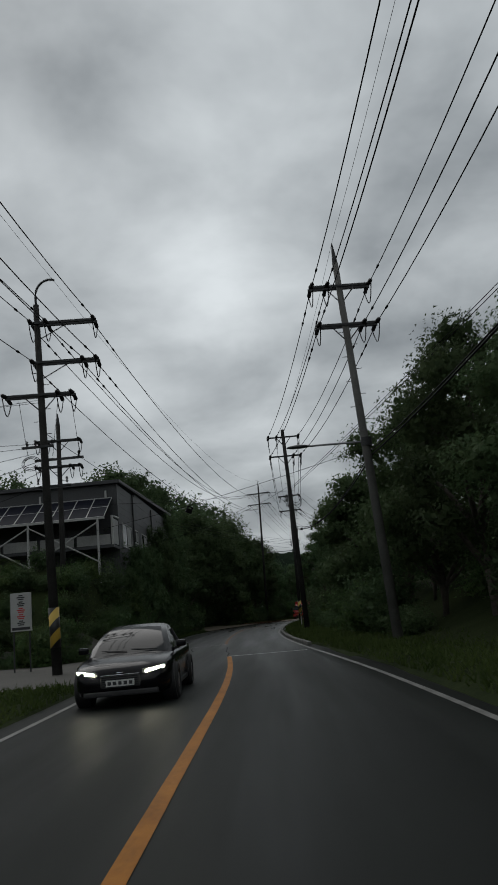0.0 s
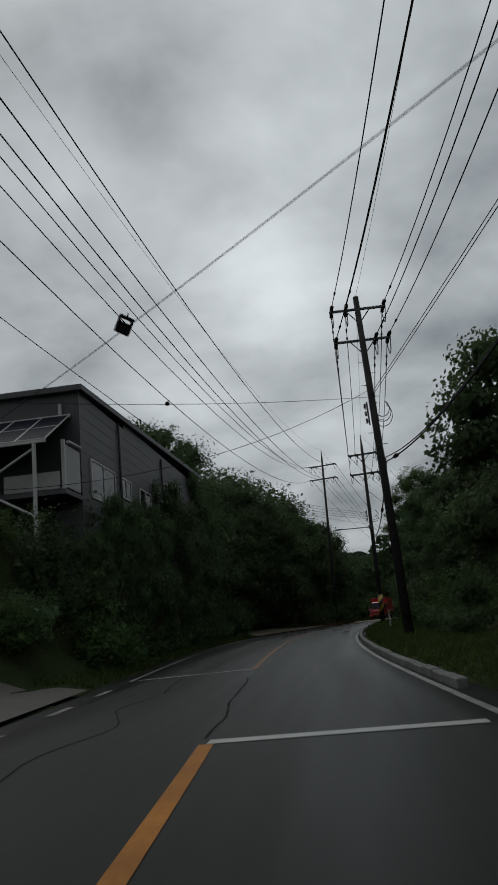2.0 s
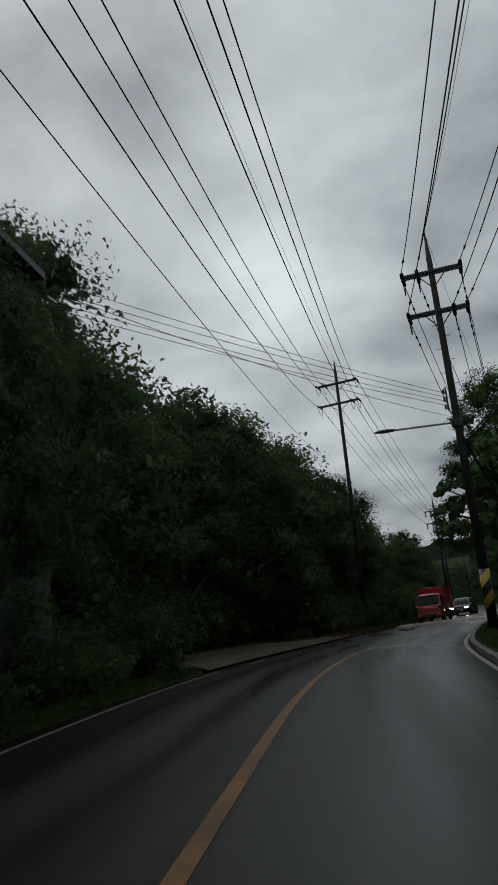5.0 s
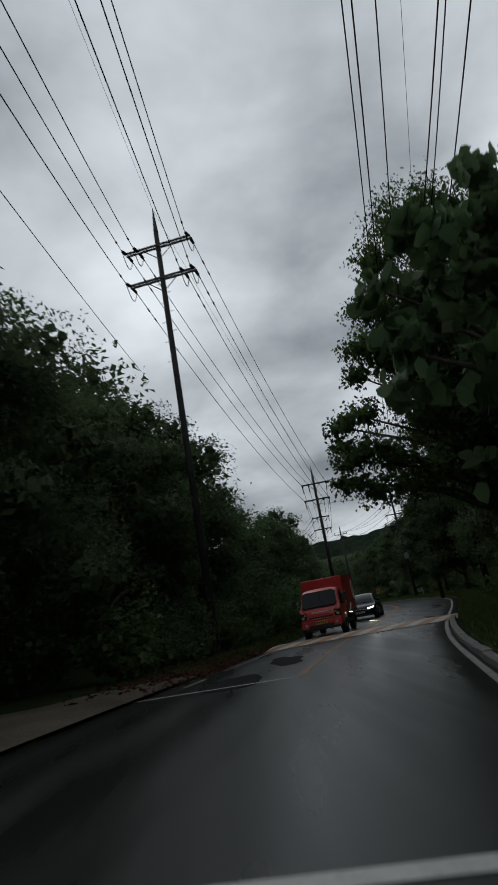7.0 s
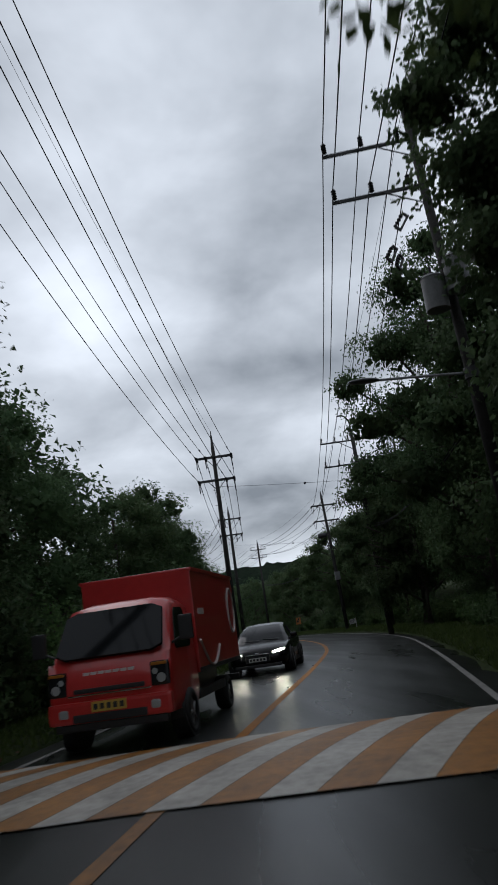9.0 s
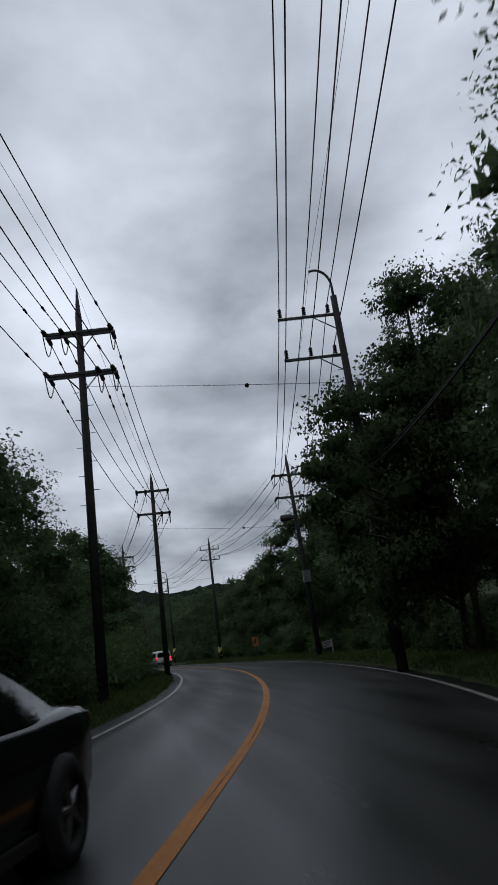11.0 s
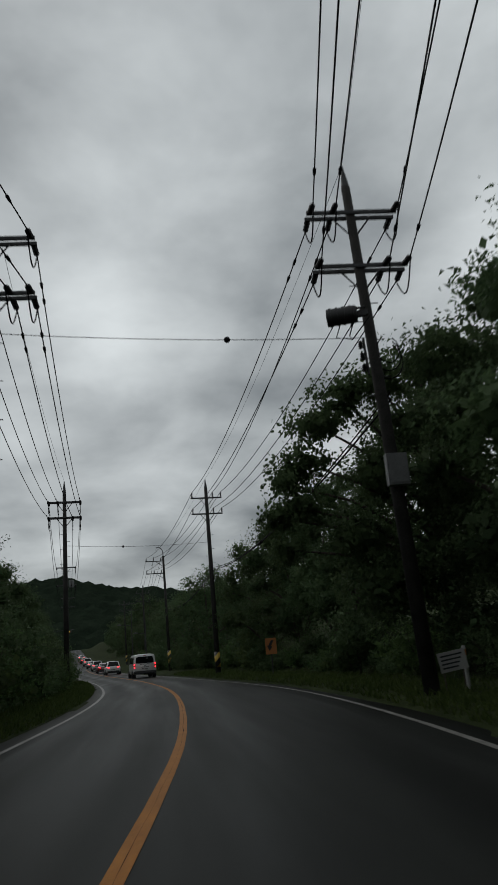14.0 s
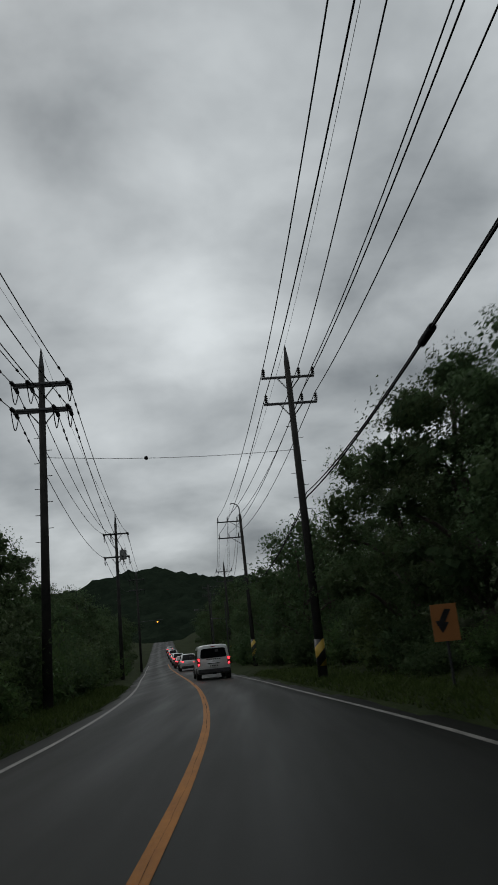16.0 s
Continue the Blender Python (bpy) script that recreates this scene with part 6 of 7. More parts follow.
def build_building():
    """A dark two-storey works building with a flat roof and a solar awning on the front."""
    house = empty("building", Matrix.Translation((-8.12, 47.6, 3.75)))
    tagged(house, "dark grey clad two-storey building with a flat roof and solar awning", "building")
    D, Wd, H = 24.2, 22.0, 6.35
    part("wall", box_bm(-0.25, 0, 0, D, -3, H), M_cladding, house, "dark grey clad side wall")
    part("wall", box_bm(-Wd, -0.253, 0, 0.25, -3, H), M_cladding, house, "dark grey clad front wall")
    part("wall", box_bm(-Wd, -Wd + 0.25, 0.253, D, -3, H), M_cladding, house)
    part("wall", box_bm(-Wd + 0.253, -0.253, D - 0.25, D, -3, H), M_cladding, house)
    bm = bmesh.new()
    vs = add_box(bm, -Wd - 0.25, 0.22, -0.3, D + 0.25, H, H + 0.22)
    for v in vs:
        v.co.z += 0.035 * (v.co.y + 0.3)
    part("roof", bm, M_cladding, house, "flat dark roof with a thin fascia", bevel=0.02)
    part("gable_infill", box_bm(-0.25, 0, 6, D, H, H + 0.25), M_cladding, house)
    for k in range(15):
        z = -0.4 + k * 0.45
        part("cladding_joint", box_bm(0.0, 0.012, 0.02, D, z, z + 0.018), M_trim, house)
    for y0, y1, z0, z1 in ((1.05, 4.1, 2.55, 3.95), (5.1, 6.6, 3.15, 3.95), (8.2, 10.2, 3.0, 3.95), (12.0, 14.0, 3.0, 3.95), (16.0, 18.0, 3.0, 3.95)):
        win = part("window", box_bm(-0.04, 0.03, y0, y1, z0, z1), M_glass, house, "dark window with a pale frame")
        for a, b, c, d in ((y0 - 0.06, y0, z0 - 0.06, z1 + 0.06), (y1, y1 + 0.06, z0 - 0.06, z1 + 0.06), (y0, y1, z1, z1 + 0.06), (y0, y1, z0 - 0.06, z0), ((y0 + y1) / 2 - 0.03, (y0 + y1) / 2 + 0.03, z0, z1)):
            part("window_frame", box_bm(0.0, 0.06, a, b, c, d), M_frame, win)
        part("blind", box_bm(0.031, 0.034, (y0 + y1) / 2 + 0.1, y1 - 0.15, z0 + 0.1, z1 - 0.1), M_wallpale, win)
    for y in (5.0, 13.0):
        part("downpipe", rod_bm((0.06, y, -1), (0.06, y, H), 0.05, None, 8), M_trim, house)
    # the porch under the awning
    part("porch_floor", box_bm(-9.0, 0.0, -1.75, -0.003, 2.25, 2.42), M_cladding, house)
    for k in range(4):
        x = -0.2 - k * 2.2
        part("parapet_panel", box_bm(x - 2.0, x, -1.72, -1.66, 2.45, 3.05), M_wallpale, house, "pale parapet panel")
    part("porch_post", box_bm(-0.12, 0.0, -1.75, -1.63, 2.42, 4.15), M_frame, house, bevel=0.01)
    part("porch_screen", box_bm(-0.06, -0.02, -1.6, -0.1, 2.5, 4.0), M_wallpale, house, "pale side screen")
    part("drain_pipe", rod_bm((0.05, -1.5, 4.1), (0.05, -0.2, 4.15), 0.06, None, 10), M_frame, house)
    for x in (-0.7, -4.8, -8.9):
        part("awning_post", rod_bm((x, -2.7, -1.5), (x, -2.7, 3.95), 0.07, None, 10), M_frame, house, "pale steel awning post")
        part("awning_stub", rod_bm((x, -0.1, 5.2), (x, -0.1, 5.95), 0.07, None, 8), M_frame, house)
    for x in (-0.7, -4.8):
        part("awning_brace", rod_bm((x, -2.7, 1.4), (x - 4.1, -2.7, 3.7), 0.045, None, 8), M_frame, house)
        part("awning_brace", rod_bm((x - 4.1, -2.7, 1.4), (x, -2.7, 3.7), 0.045, None, 8), M_frame, house)
    part("awning_beam", box_bm(-13.5, -0.3, -2.76, -2.64, 3.86, 3.96), M_frame, house)
    part("awning_beam", box_bm(-13.5, -0.3, -0.2, -0.08, 5.38, 5.48), M_frame, house)
    return house


build_building()


def build_solar_panel():
    p = empty("solar_panel")
    tagged(p, "dark blue solar panel with a pale metal frame", "solar panel", group="solar panels on the awning")
    part("cell_sheet", box_bm(-0.50, 0.50, -1.5, 1.5, -0.015, 0.015), M_solar, p)
    for a in ((-0.525, -0.50, -1.53, 1.53), (0.50, 0.525, -1.53, 1.53), (-0.50, 0.50, -1.53, -1.5), (-0.50, 0.50, 1.5, 1.53), (-0.50, 0.50, -0.02, 0.02)):
        part("panel_frame", box_bm(*a, -0.02, 0.026), M_frame, p)
    return p


panel = build_solar_panel()
tilt = math.degrees(math.atan2(1.5, 2.6))
for k in range(12):
    m = pose(-8.12 - 0.83 - 1.065 * k, 47.6 - 1.4, 3.75 + 4.74, tilt, 0, 0)
    if k == 0:
        panel.matrix_basis = m
    else:
        copy_thing(panel, m)


# ---------- signs, boxes and kerbs ----------
def build_company_sign():
    s = empty("signboard", pose(-8.7, 30.4, ground_z(-8.7, 30.4), 0, 0, 4))
    tagged(s, "tall white signboard with dark and red bars beside a driveway", "sign")
    part("board", box_bm(-0.40, 0.40, -0.03, 0.03, 1.55, 3.0), M_signwhite, s, "white board", bevel=0.01)
    for k in range(5):
        z = 2.82 - k * 0.24
        for dz, w in ((0.0, 0.30), (-0.07, 0.22), (0.07, 0.16)):
            part("lettering_bar", box_bm(-w / 2, w / 2, -0.036, -0.031, z + dz - 0.022, z + dz + 0.022), M_redink if k in (2, 3) else M_ink, s)
    part("lettering_bar", box_bm(-0.34, 0.34, -0.036, -0.031, 1.60, 1.70), M_ink, s)
    for x in (-0.3, 0.3):
        part("post", rod_bm((x, 0.03, -0.3), (x, 0.03, 1.6), 0.03, None, 8), M_steel, s)


M_signwhite = mat("white_sign_face", (0.30, 0.30, 0.29), 0.55, second=(0.38, 0.38, 0.37), scale=2)
M_signorange = mat("orange_sign_face", (0.27, 0.10, 0.02), 0.6, second=(0.33, 0.125, 0.03), scale=2)
build_company_sign()


def build_curve_sign():
    x, y = 21.9, 187.6
    s = empty("road_sign", pose(x, y, ground_z(x, y), 0, 0, -8))
    tagged(s, "orange bend-warning sign with a black arrow on a post", "road sign")
    z = 1.58 - ground_z(x, y)
    part("board", box_bm(-0.27, 0.27, -0.015, 0.015, z - 0.4, z + 0.36), M_signorange, s, bevel=0.006)
    bm = bmesh.new()
    vs = [bm.verts.new((px, -0.021, z + pz)) for px, pz in ((0.15, 0.24), (0.02, 0.26), (-0.12, 0.02), (-0.20, 0.02), (-0.08, -0.24), (0.08, -0.02), (0.0, -0.01))]
    bm.faces.new(vs)
    bmesh.ops.solidify(bm, geom=list(bm.faces), thickness=0.004)
    part("arrow", bm, M_ink, s, "black bent arrow")
    part("post", rod_bm((0, 0.04, -0.4), (0, 0.04, z + 0.3), 0.03, None, 8), M_steel, s)


build_curve_sign()


def build_small_board(x, y, turn, label, tilt=0.0):
    s = empty("notice_board", pose(x, y, ground_z(x, y), 0, 0, turn))
    tagged(s, label, "sign")
    m = Matrix.Translation((0, 0, 0.62)) @ Matrix.Rotation(radians(tilt), 4, "Y")
    part("board", box_bm(-0.29, 0.29, -0.012, 0.012, -0.2, 0.2, m=m), M_signwhite, s, bevel=0.004)
    for k in range(4):
        part("lettering_bar", box_bm(-0.24, 0.22 - 0.04 * k, -0.016, -0.013, 0.12 - 0.08 * k - 0.016, 0.12 - 0.08 * k + 0.016, m=m), M_steel, s)
    for px in (-0.2, 0.2):
        part("stake", rod_bm((px, 0.02, -0.3), (px, 0.02, 0.6), 0.015, None, 6), M_bark, s)


build_small_board(22.35, 165.4, -10, "small tilted white notice board on stakes in grass", -8)
build_small_board(-8.1, 109.8, 10, "small white notice board among the bushes")


def build_marker(x, y):
    s = empty("delineator", pose(x, y, ground_z(x, y)))
    tagged(s, "slim white roadside marker post with a reflector", "marker post", group="marker posts")
    part("post", rod_bm((0, 0, -0.2), (0, 0, 0.9), 0.045, 0.04, 10), M_signwhite, s)
    part("reflector", rod_bm((0, 0, 0.70), (0, 0, 0.82), 0.048, 0.048, 10), M_signorange, s)


for x, y in ((22.7, 165.6), (2.9, 60.2)):
    build_marker(x, y)


def build_box_on_pole(x, y, z, w, h, label):
    s = empty("cabinet_box", pose(x, y, z, 0, 0, heading(y)))
    tagged(s, label, "box")
    part("housing", box_bm(-w / 2, w / 2, -0.32, -0.12, -h / 2, h / 2), M_paintgrey, s, bevel=0.02)
    part("door", box_bm(-w / 2 + 0.04, w / 2 - 0.04, -0.335, -0.318, -h / 2 + 0.05, h / 2 - 0.05), M_paintgrey, s, bevel=0.006)
    part("bracket", box_bm(-0.06, 0.06, -0.13, 0.16, -h / 2 + 0.1, -h / 2 + 0.16), M_steel, s)


build_box_on_pole(21.58, 165.2, 4.85, 0.46, 0.70, "pale grey metal cabinet fixed to a pole")


def build_transformer(x, y, z, turn, r=0.30, h=0.85, lying=False, finish=None):
    finish = finish or M_paintgrey
    s = empty("transformer", pose(x, y, z, 90 if lying else 0, 0, turn))
    tagged(s, "grey oil-filled pole transformer with porcelain bushings", "transformer", group="pole transformers")
    bm = bmesh.new()
    add_rod(bm, (0, 0, -h / 2), (0, 0, h / 2), r, r, 24)
    part("tank", bm, finish, s, smooth=False, bevel=0.02)
    for k in range(4 if lying else 0):
        z = -h * 0.36 + h * 0.24 * k
        part("band", rod_bm((0, 0, z - 0.025), (0, 0, z + 0.025), r * 1.08, None, 24), finish, s)
    part("lid", rod_bm((0, 0, h / 2), (0, 0, h / 2 + 0.06), r * 1.05, r * 0.85, 24), finish, s)
    for k in range(3):
        a = 2.1 * k
        bm = bmesh.new()
        p = Vector((math.cos(a) * r * 0.6, math.sin(a) * r * 0.6, h / 2 + 0.05))
        insulator(bm, p, p + Vector((0, 0, 0.22)), 0.045)
        part("bushing", bm, M_porcelain, s)
    if not lying:
        part("bracket", box_bm(-0.05, 0.05, r - 0.02, r + 0.25, -0.1, 0.1), M_steel, s)
    else:
        part("bracket", box_bm(-0.04, 0.04, -r * 0.3, r * 0.3, h / 2 + 0.06, h / 2 + 0.3), M_steel, s)
        for k in range(2):
            v, f = tube([(0.05 * k, -0.1, 0.3 - 0.3 * k), (0, -r - 0.3, 0.15 - 0.3 * k), (0, -r - 0.4, 0.2), (0, -0.1, 0.65)], 0.015, 5)
            raw_object("lead", v, f, M_cable, s, smooth=True)


def build_lantern():
    """A small open box frame hung on a cable over the road."""
    s = empty("cable_box", pose(-2.12, 32.0, 5.86, 12, 20, 35) @ Matrix.Diagonal((0.85, 0.85, 0.85, 1)))
    tagged(s, "small dark box frame hanging from a cable over the road", "cable box")
    for a in ((-0.14, -0.10, -0.16, 0.16), (0.10, 0.14, -0.16, 0.16), (-0.10, 0.10, 0.12, 0.16), (-0.10, 0.10, -0.16, -0.12)):
        part("frame", box_bm(a[0], a[1], -0.06, 0.06, a[2], a[3]), M_cable, s)
    part("plate", box_bm(-0.10, 0.10, -0.01, 0.01, -0.12, 0.05), M_cable, s)
    part("hanger", rod_bm((0, 0, 0.16), (0, 0, 0.24), 0.015, None, 6), M_cable, s)


build_lantern()
build_transformer(12.75, 115.85, 8.75, 0)
build_transformer(13.25, 115.5, 9.1, 30)
build_transformer(20.75, 165.0, 8.45, 70, 0.2, 0.62, True, M_trim)
build_transformer(7.95, 233.9, 9.9, 0, 0.28, 0.7)


def build_fuse(x, y, z, turn):
    s = empty("cutout_fuse", pose(x, y, z, 0, 35, turn))
    tagged(s, "dark porcelain cut-out fuse hung below a crossarm", "fuse", group="cut-out fuses")
    bm = bmesh.new()
    insulator(bm, (0, 0, -0.22), (0, 0, 0.22), 0.06)
    part("insulator", bm, M_porcelain, s)
    part("fuse_tube", rod_bm((0.16, 0, -0.24), (0.16, 0, 0.24), 0.03, None, 8), M_trim, s)
    part("clip", box_bm(0, 0.18, -0.03, 0.03, 0.2, 0.26), M_steel, s)
    part("clip", box_bm(0, 0.18, -0.03, 0.03, -0.26, -0.2), M_steel, s)


for k, (x, z) in enumerate(((12.3, 11.0), (11.95, 10.2), (12.2, 10.05))):
    build_fuse(x, 116.1 + 0.15 * k, z, 20 * k)


def build_antenna():
    x, y, g = 21.65, 152.0, ground_z(21.65, 152.0)
    s = empty("antenna_mast", pose(x, y, g))
    tagged(s, "radio mast with a cluster of grey panel antennas", "antenna")
    top = 12.7 - g
    part("mast", rod_bm((0, 0, -0.5), (0, 0, top - 0.3), 0.13, 0.10, 12), M_pole, s, smooth=True)
    part("lightning_rod", rod_bm((-0.1, 0, top - 0.4), (-0.14, 0, top + 1.0), 0.03, 0.012, 6), M_steel, s)
    for k in range(3):
        part("rod_prong", rod_bm((-0.14, 0, top + 0.95), (-0.14 + 0.06 * (k - 1), 0.03, top + 1.1), 0.008, None, 5), M_steel, s)
    for k, (a, h) in enumerate(((0.35, 1.15), (1.5, 1.0), (2.75, 1.15), (3.9, 0.95), (5.1, 1.15))):
        m = Matrix.Rotation(a, 4, "Z")
        z = top - 0.30 - 0.16 * (k % 3)
        p = part("antenna_panel", box_bm(-0.14, 0.14, 0.36, 0.47, z - h, z, m=m), M_antenna, s, "grey panel antenna", bevel=0.03)
        part("mount_pipe", rod_bm(m @ Vector((0, 0.30, z - h - 0.1)), m @ Vector((0, 0.30, z + 0.05)), 0.03, None, 8), M_steel, s)
        for dz in (0.25, h - 0.2):
            part("bracket", rod_bm(m @ Vector((0, 0.05, z - dz)), m @ Vector((0, 0.4, z - dz)), 0.025, None, 6), M_steel, s)
        part("radio_unit", box_bm(-0.12, 0.12, 0.12, 0.27, z - h - 0.05, z - h + 0.42, m=m), M_trim, s, "dark finned radio unit", bevel=0.02)
        pts = [m @ Vector((0.03 * j, 0.40 - 0.07 * j, z - h - 0.16 * math.sin(math.pi * j / 5))) for j in range(6)]
        v, f = tube(pts, 0.014, 5)
        raw_object("jumper_cable", v, f, M_cable, s)
    part("equipment_box", box_bm(-0.2, 0.2, -0.3, 0.05, top - 2.5, top - 2.0), M_antenna, s, bevel=0.03)


build_antenna()

# second pole behind the driveway, with its short lines
LB = build_pole((-9.6, 40.0, 1.0), (-9.6, 40.0, 12.8), 11.2, [(10.3, -1.2, 1.2), (8.9, -1.2, 1.2)], sleeve=False)
for (_, a), (b, _) in zip(L1[1][12:], LB[1][:3]):
    cable(a, b, 0.2, 0.01)
def build_pole_gear():
    """Low brackets, spool insulators and slack loops clamped round the first left-hand pole."""
    g = empty("pole_bracket", pose(-6.45, 26.5, 7.3, 0, 0, 0))
    tagged(g, "low steel brackets and spool insulators clamped on a pole", "pole bracket")
    part("bracket_arm", box_bm(-0.35, 1.35, -0.04, 0.04, -0.04, 0.04), M_steel, g, bevel=0.008)
    part("bracket_arm", box_bm(-0.75, 0.35, -0.20, -0.12, 0.42, 0.50), M_steel, g, bevel=0.008)
    part("bracket_arm", box_bm(-0.30, 0.85, 0.10, 0.18, -0.95, -0.87), M_steel, g, bevel=0.008)
    for x, z in ((-0.6, 0.56), (-0.3, 0.56), (0.28, 0.56), (1.2, 0.08), (0.75, -0.8), (-0.25, -0.8)):
        bm = bmesh.new()
        insulator(bm, (x, -0.05, z - 0.05), (x, -0.05, z + 0.16), 0.055)
        part("insulator", bm, M_porcelain, g, "dark ribbed spool insulator")
    for k in range(3):
        r = 0.22 + 0.06 * k
        pts = [(-0.45 + r * math.cos(a), -0.2 + 0.05 * k, -0.1 + 0.75 * r * math.sin(a)) for a in np.linspace(0.4, 5.8, 14)]
        v, f = tube(pts, 0.012, 5)
        raw_object("slack_loop", v, f, M_cable, g)


build_pole_gear()
for k, (x, z0) in enumerate(((-7.3, 9.5), (-5.9, 9.5), (-5.45, 9.5))):
    cable((x, 26.45, z0), ((-7.0, -6.15, -5.2)[k], 26.4, 7.4), 0.02, 0.009, 6, "thin drop wire down a pole")
for k, (dy, dz, z0) in enumerate(((-6, 0.5, 7.9), (-3, 0.2, 7.8), (4, 0.1, 7.6), (9, -0.2, 7.3), (13, -0.4, 6.9), (-1, 1.6, 9.4), (2, 1.8, 9.5), (7, -0.6, 6.4))):
    cable((-6.6, 26.5, z0), (-24.0, 26.5 + dy, z0 + dz), 0.35 + 0.05 * k, 0.009, 14, "thin black service cable")
# cables that cross over the road, with a marker ball on some
for a, b, sag in (((-9.6, 40.0, 7.85), (2.55, 48.4, 8.75), 0.2), ((-9.6, 40.0, 5.3), (2.55, 48.4, 9.0), 0.95), ((-9.6, 40.0, 6.1), (4.6, 25.95, 6.55), 0.2), ((9.75, 143.2, 9.7), (18.2, 142.4, 9.05), 0.04), ((12.9, 166.0, 8.7), (21.45, 165.2, 8.0), 0.1), ((11.3, 196.5, 8.4), (20.13, 198.6, 8.4), 0.15),
                  ((-13.0, 65.2, 11.5), (3.2, 80.3, 8.45), 0.3), ((-13.0, 65.2, 11.2), (3.2, 80.3, 8.3), 0.3), ((-13.0, 65.2, 10.9), (3.2, 80.3, 8.15), 0.35), ((-13.0, 65.2, 10.7), (3.2, 80.3, 8.0), 0.35), ((-13.0, 65.2, 12.0), (3.2, 80.3, 7.6), 0.6)):
    cable(a, b, sag, 0.009, label="thin cable crossing over the road")
for p in ((-4.0, 43.9, 8.1), (14.88, 142.72, 9.25), (18.2, 165.5, 8.17), (14.7, 197.3, 8.26)):
    bm = bmesh.new()
    bmesh.ops.create_icosphere(bm, subdivisions=2, radius=0.075)
    tagged(bm_object("cable_marker", bm, M_cable, smooth=True), "small dark marker clamped on a cable", "cable marker", group="cable markers").location = p
cable((-6.8, 27.1, 8.6), (-1.4, 108.5, 12.2), 1.5, 0.011, 24, "thin black telephone cable")
for k in range(2):
    cable((2.68, 48.4, 8.9 - 0.12 * k), (12.2, -16.0, 9.6 - 0.12 * k), 0.5, 0.011, 24, "thin black telephone cable")
# telephone cables along the right-hand poles
for a, b in (((4.65, 25.9, 6.3), (2.75, 48.4, 6.3)), ((2.75, 48.4, 6.3), (3.55, 80.4, 6.6)), ((3.55, 80.4, 6.6), (13.4, 116.0, 6.0)), ((13.4, 116.0, 6.0), (18.3, 142.4, 6.2)), ((21.6, 165.2, 6.5), (20.2, 198.6, 6.6)), ((20.2, 198.6, 6.6), (17.9, 232.0, 6.4)), ((5.8, -16, 6.3), (4.65, 25.9, 6.3))):
    for k, r in enumerate((0.024, 0.018)):
        cable((a[0] + 0.12, a[1], a[2] + 0.16 * k), (b[0] + 0.12, b[1], b[2] + 0.16 * k), 0.7 + 0.12 * k, r, 20, "thick black telephone cable")


def build_lamp_post(x, y, h, arm):
    s = empty("lamp_post", pose(x, y, ground_z(x, y), 0, 0, heading(y)))
    tagged(s, "slim grey street lamp post with a short arm", "street lamp", group="lamp posts")
    part("post", rod_bm((0, 0, -0.4), (0, 0, h), 0.08, 0.05, 10), M_steel, s)
    part("arm", rod_bm((0, 0, h * 0.72), (-arm, 0, h * 0.74), 0.03, None, 8), M_steel, s)
    part("lamp_head", box_bm(-arm - 0.5, -arm, -0.12, 0.12, h * 0.735, h * 0.755), M_lamp, s, bevel=0.01)


build_lamp_post(13.4, 262.0, 8.4, 1.5)
build_lamp_post(15.4, 250.0, 6.2, 1.0)


def build_signal():
    x, y = -9.5, 402.0
    s = empty("traffic_signal", pose(x, y, road_z(y), 0, 0, 0))
    tagged(s, "overhead traffic signal showing amber", "traffic light")
    part("post", rod_bm((-5.5, 0, -0.5), (-5.5, 0, 8.4), 0.14, 0.11, 12), M_steel, s)
    part("arm", rod_bm((-5.5, 0, 8.2), (1.6, 0, 8.4), 0.07, 0.05, 10), M_steel, s)
    part("housing", box_bm(-0.75, 0.75, -0.15, 0.15, 7.55, 8.15), M_trim, s, bevel=0.05)
    part("amber_lens", rod_bm((0, -0.2, 7.85), (0, -0.14, 7.85), 0.22, 0.22, 20), M_amber, s, "lit amber lens")


M_amber = mat("lit_amber", (0.8, 0.4, 0.02), 0.3, emit=((1.0, 0.42, 0.03), 2.0))
build_signal()


# sealed cracks and patches in the asphalt
def crack(points, w):
    verts, faces = [], []
    for i, (x, y) in enumerate(points):
        q = w * (0.6 + 0.5 * noise.noise((x * 2, y * 2, 9)))
        z = road_z(y) + crown(y, x) + 0.004
        verts += [(x - q, y, z), (x + q, y, z)]
    for i in range(len(points) - 1):
        faces.append((2 * i, 2 * i + 1, 2 * i + 3, 2 * i + 2))
    return tagged(raw_object("crack_seal", verts, faces, M_crack), "dark sealed crack in the asphalt", "road patch", kind="structure")


def wander(y0, y1, off, amp, seed):
    return [(centre(y) + off + amp * noise.noise((y * 0.4, seed, 0.0)) + 0.12 * amp * noise.noise((y * 2.4, seed, 1.0)), float(y)) for y in np.arange(y0, y1, 0.4)]


crack(wander(29.5, 38.0, 0.05, 0.18, 1.0), 0.028)
crack(wander(22.0, 40.0, -1.6, 0.5, 2.0), 0.022)
crack([(x, 92.6 + 0.15 * noise.noise((x * 2, 0, 0))) for x in np.arange(2.6, 4.6, 0.2)], 0.05)


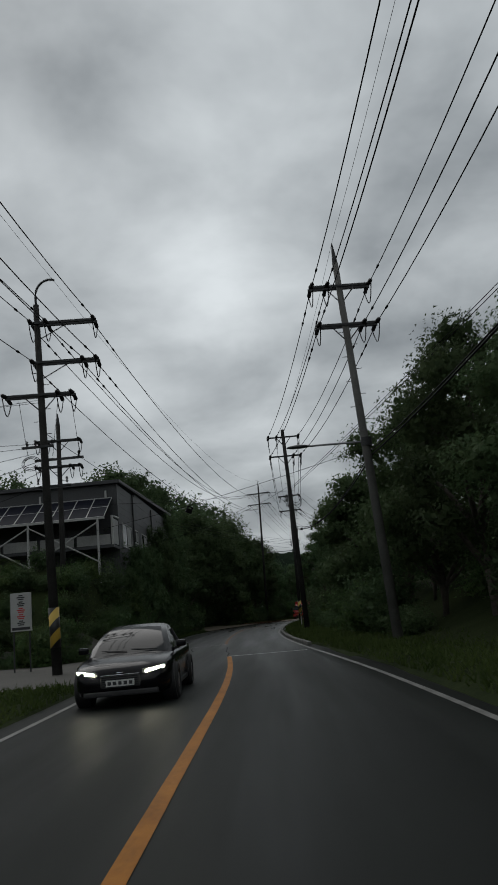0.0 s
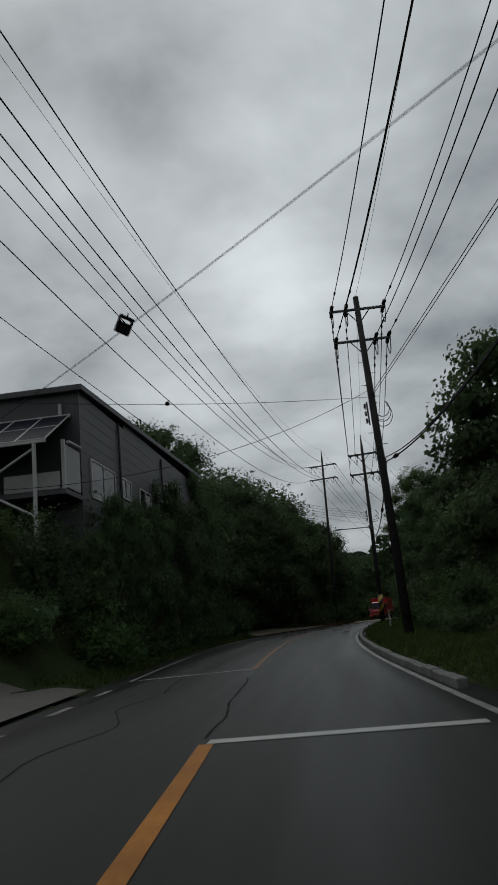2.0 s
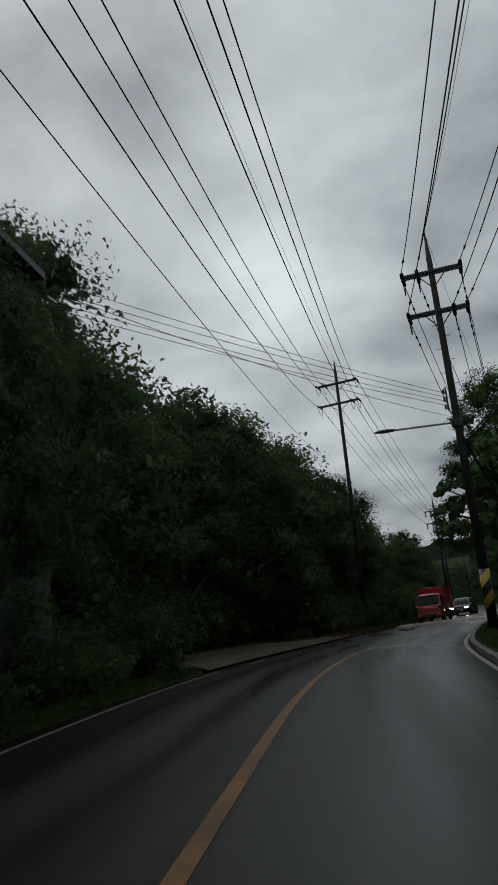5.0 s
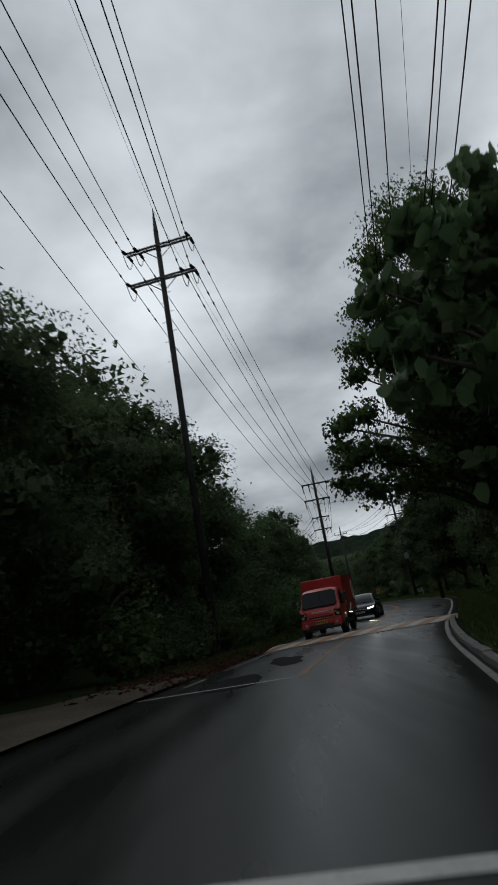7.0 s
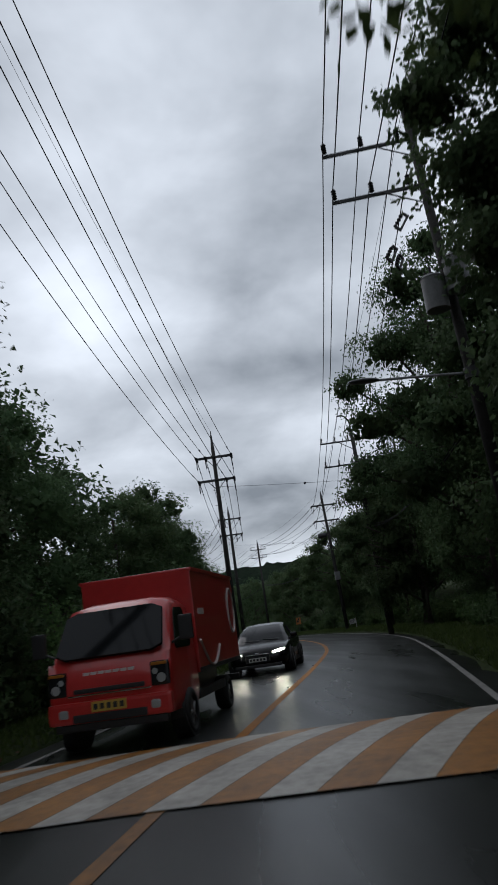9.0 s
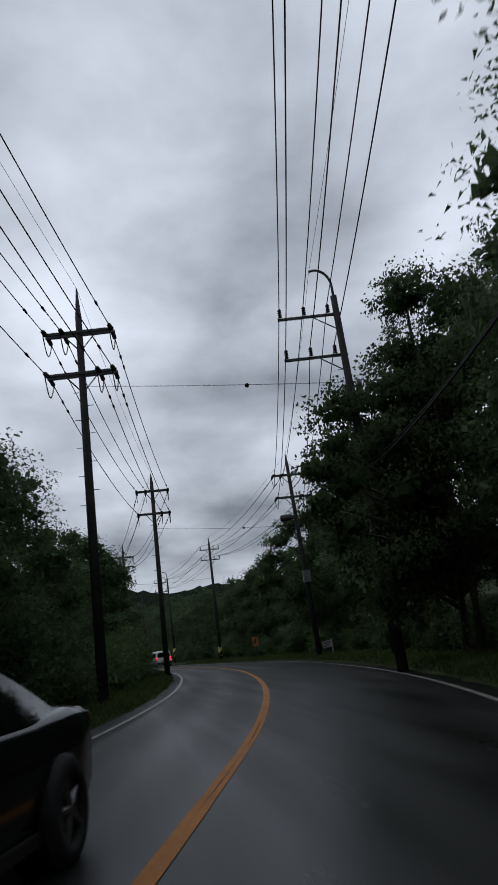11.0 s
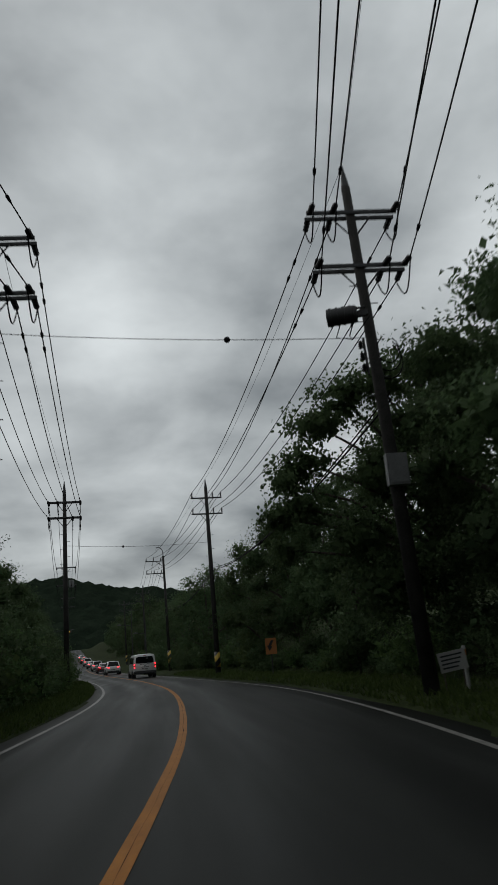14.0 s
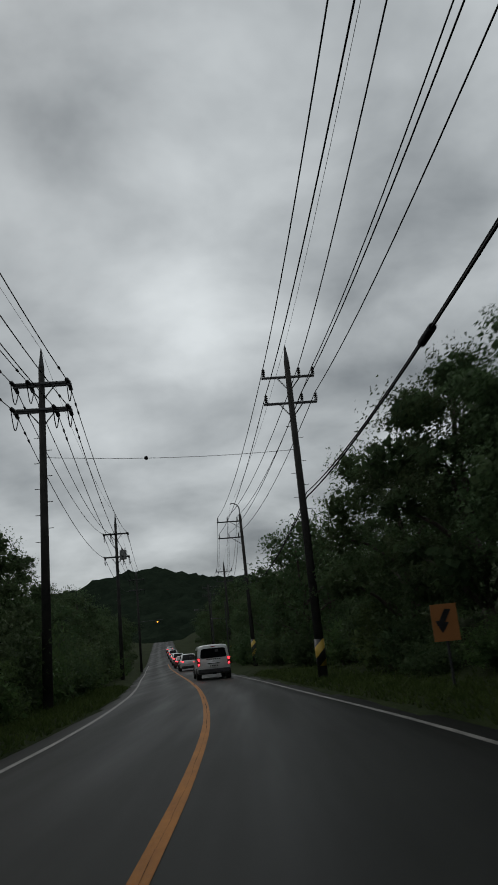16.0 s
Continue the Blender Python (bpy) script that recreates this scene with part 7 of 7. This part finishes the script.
# kerbstones on the right, one by one
def build_kerb():
    kerb = empty("kerb_right")
    tagged(kerb, "row of weathered concrete kerbstones", "kerb", kind="structure")
    bm = bmesh.new()
    add_box(bm, 0.0, 0.17, -0.49, 0.49, -0.12, 0.15)
    bmesh.ops.bevel(bm, geom=list(bm.edges), offset=0.02, segments=1, affect="EDGES")
    me = bpy.data.meshes.new("kerbstone")
    bm.to_mesh(me)
    bm.free()
    me.materials.append(M_kerb)
    for y in np.arange(33.0, 106.0, 1.0):
        k = new("kerbstone", me)
        k.parent = kerb
        k.matrix_local = pose(right_edge(y) + 0.08 + random.uniform(-0.01, 0.01), float(y), road_z(y) + random.uniform(-0.015, 0.01), 0, 0, heading(y) * 0.95)


build_kerb()


def damp_patch(x, y, w, d, seed):
    """A thin dark resurfaced patch with an uneven outline."""
    n = 26
    verts = []
    for k in range(n):
        a = 2 * math.pi * k / n
        q = 1 + 0.45 * noise.noise((math.cos(a) * 1.6, math.sin(a) * 1.6, seed))
        px, py = x + w * q * math.cos(a), y + d * q * math.sin(a)
        verts.append((px, py, road_z(py) + crown(py, px) + 0.005))
    return tagged(raw_object("asphalt_patch", verts, [tuple(range(n))], M_crack), "dark uneven patch in the asphalt", "road patch", kind="structure")


damp_patch(0.35, 95.4, 0.75, 1.7, 1.0)
damp_patch(1.9, 99.6, 0.45, 1.9, 2.0)


def build_litter():
    """Fallen red-brown leaves on the driveway's edge."""
    rng = np.random.default_rng(17)
    n = 3200
    y = rng.normal(103.0, 2.6, n)
    pts = []
    for yy in y:
        x = left_edge(yy) - 0.25 - abs(rng.normal(0, 1.3))
        pts.append((x, yy, max(ground_z(x, yy), road_z(yy) - 0.02) + 0.045))
    p = np.array(pts)
    a = rng.normal(size=(n, 3)) * (1, 1, 0.35)
    a /= np.linalg.norm(a, axis=1, keepdims=True)
    b = np.cross(a, rng.normal(size=(n, 3)) * (0.3, 0.3, 1))
    b /= np.linalg.norm(b, axis=1, keepdims=True)
    s = rng.uniform(0.04, 0.1, (n, 1))
    v = np.stack([p - a * s, p + b * s * 0.6, p + a * s, p - b * s * 0.6], 1).reshape(-1, 3)
    return tagged(new("leaf_litter", leaf_mesh("leaf_litter", v, M_litter)), "scattered wet red-brown fallen leaves", "leaf litter", kind="stuff")


M_litter = leaf_material("fallen_leaves", (0.030, 0.014, 0.009), (0.105, 0.048, 0.030), 0.1)
build_litter()


def splice(a, b, sag, f):
    """A black case clamped round a telephone cable, f of the way along it."""
    a, b = Vector(a), Vector(b)
    q = [a.lerp(b, u) - Vector((-0.12, 0, sag * 4 * u * (1 - u))) for u in (f, f + 0.02)]
    bm = bmesh.new()
    add_rod(bm, q[0], q[1], 0.07, 0.07, 12)
    tagged(bm_object("splice_case", bm, M_cable, bevel=0.01), "black splice case hung on a telephone cable", "splice case", group="splice cases")


splice((4.65, 25.9, 6.3), (2.75, 48.4, 6.3), 0.7, 0.9)
splice((21.6, 165.2, 6.5), (20.2, 198.6, 6.6), 0.7, 0.5)
splice((2.75, 48.4, 6.3), (3.55, 80.4, 6.6), 0.7, 0.3)
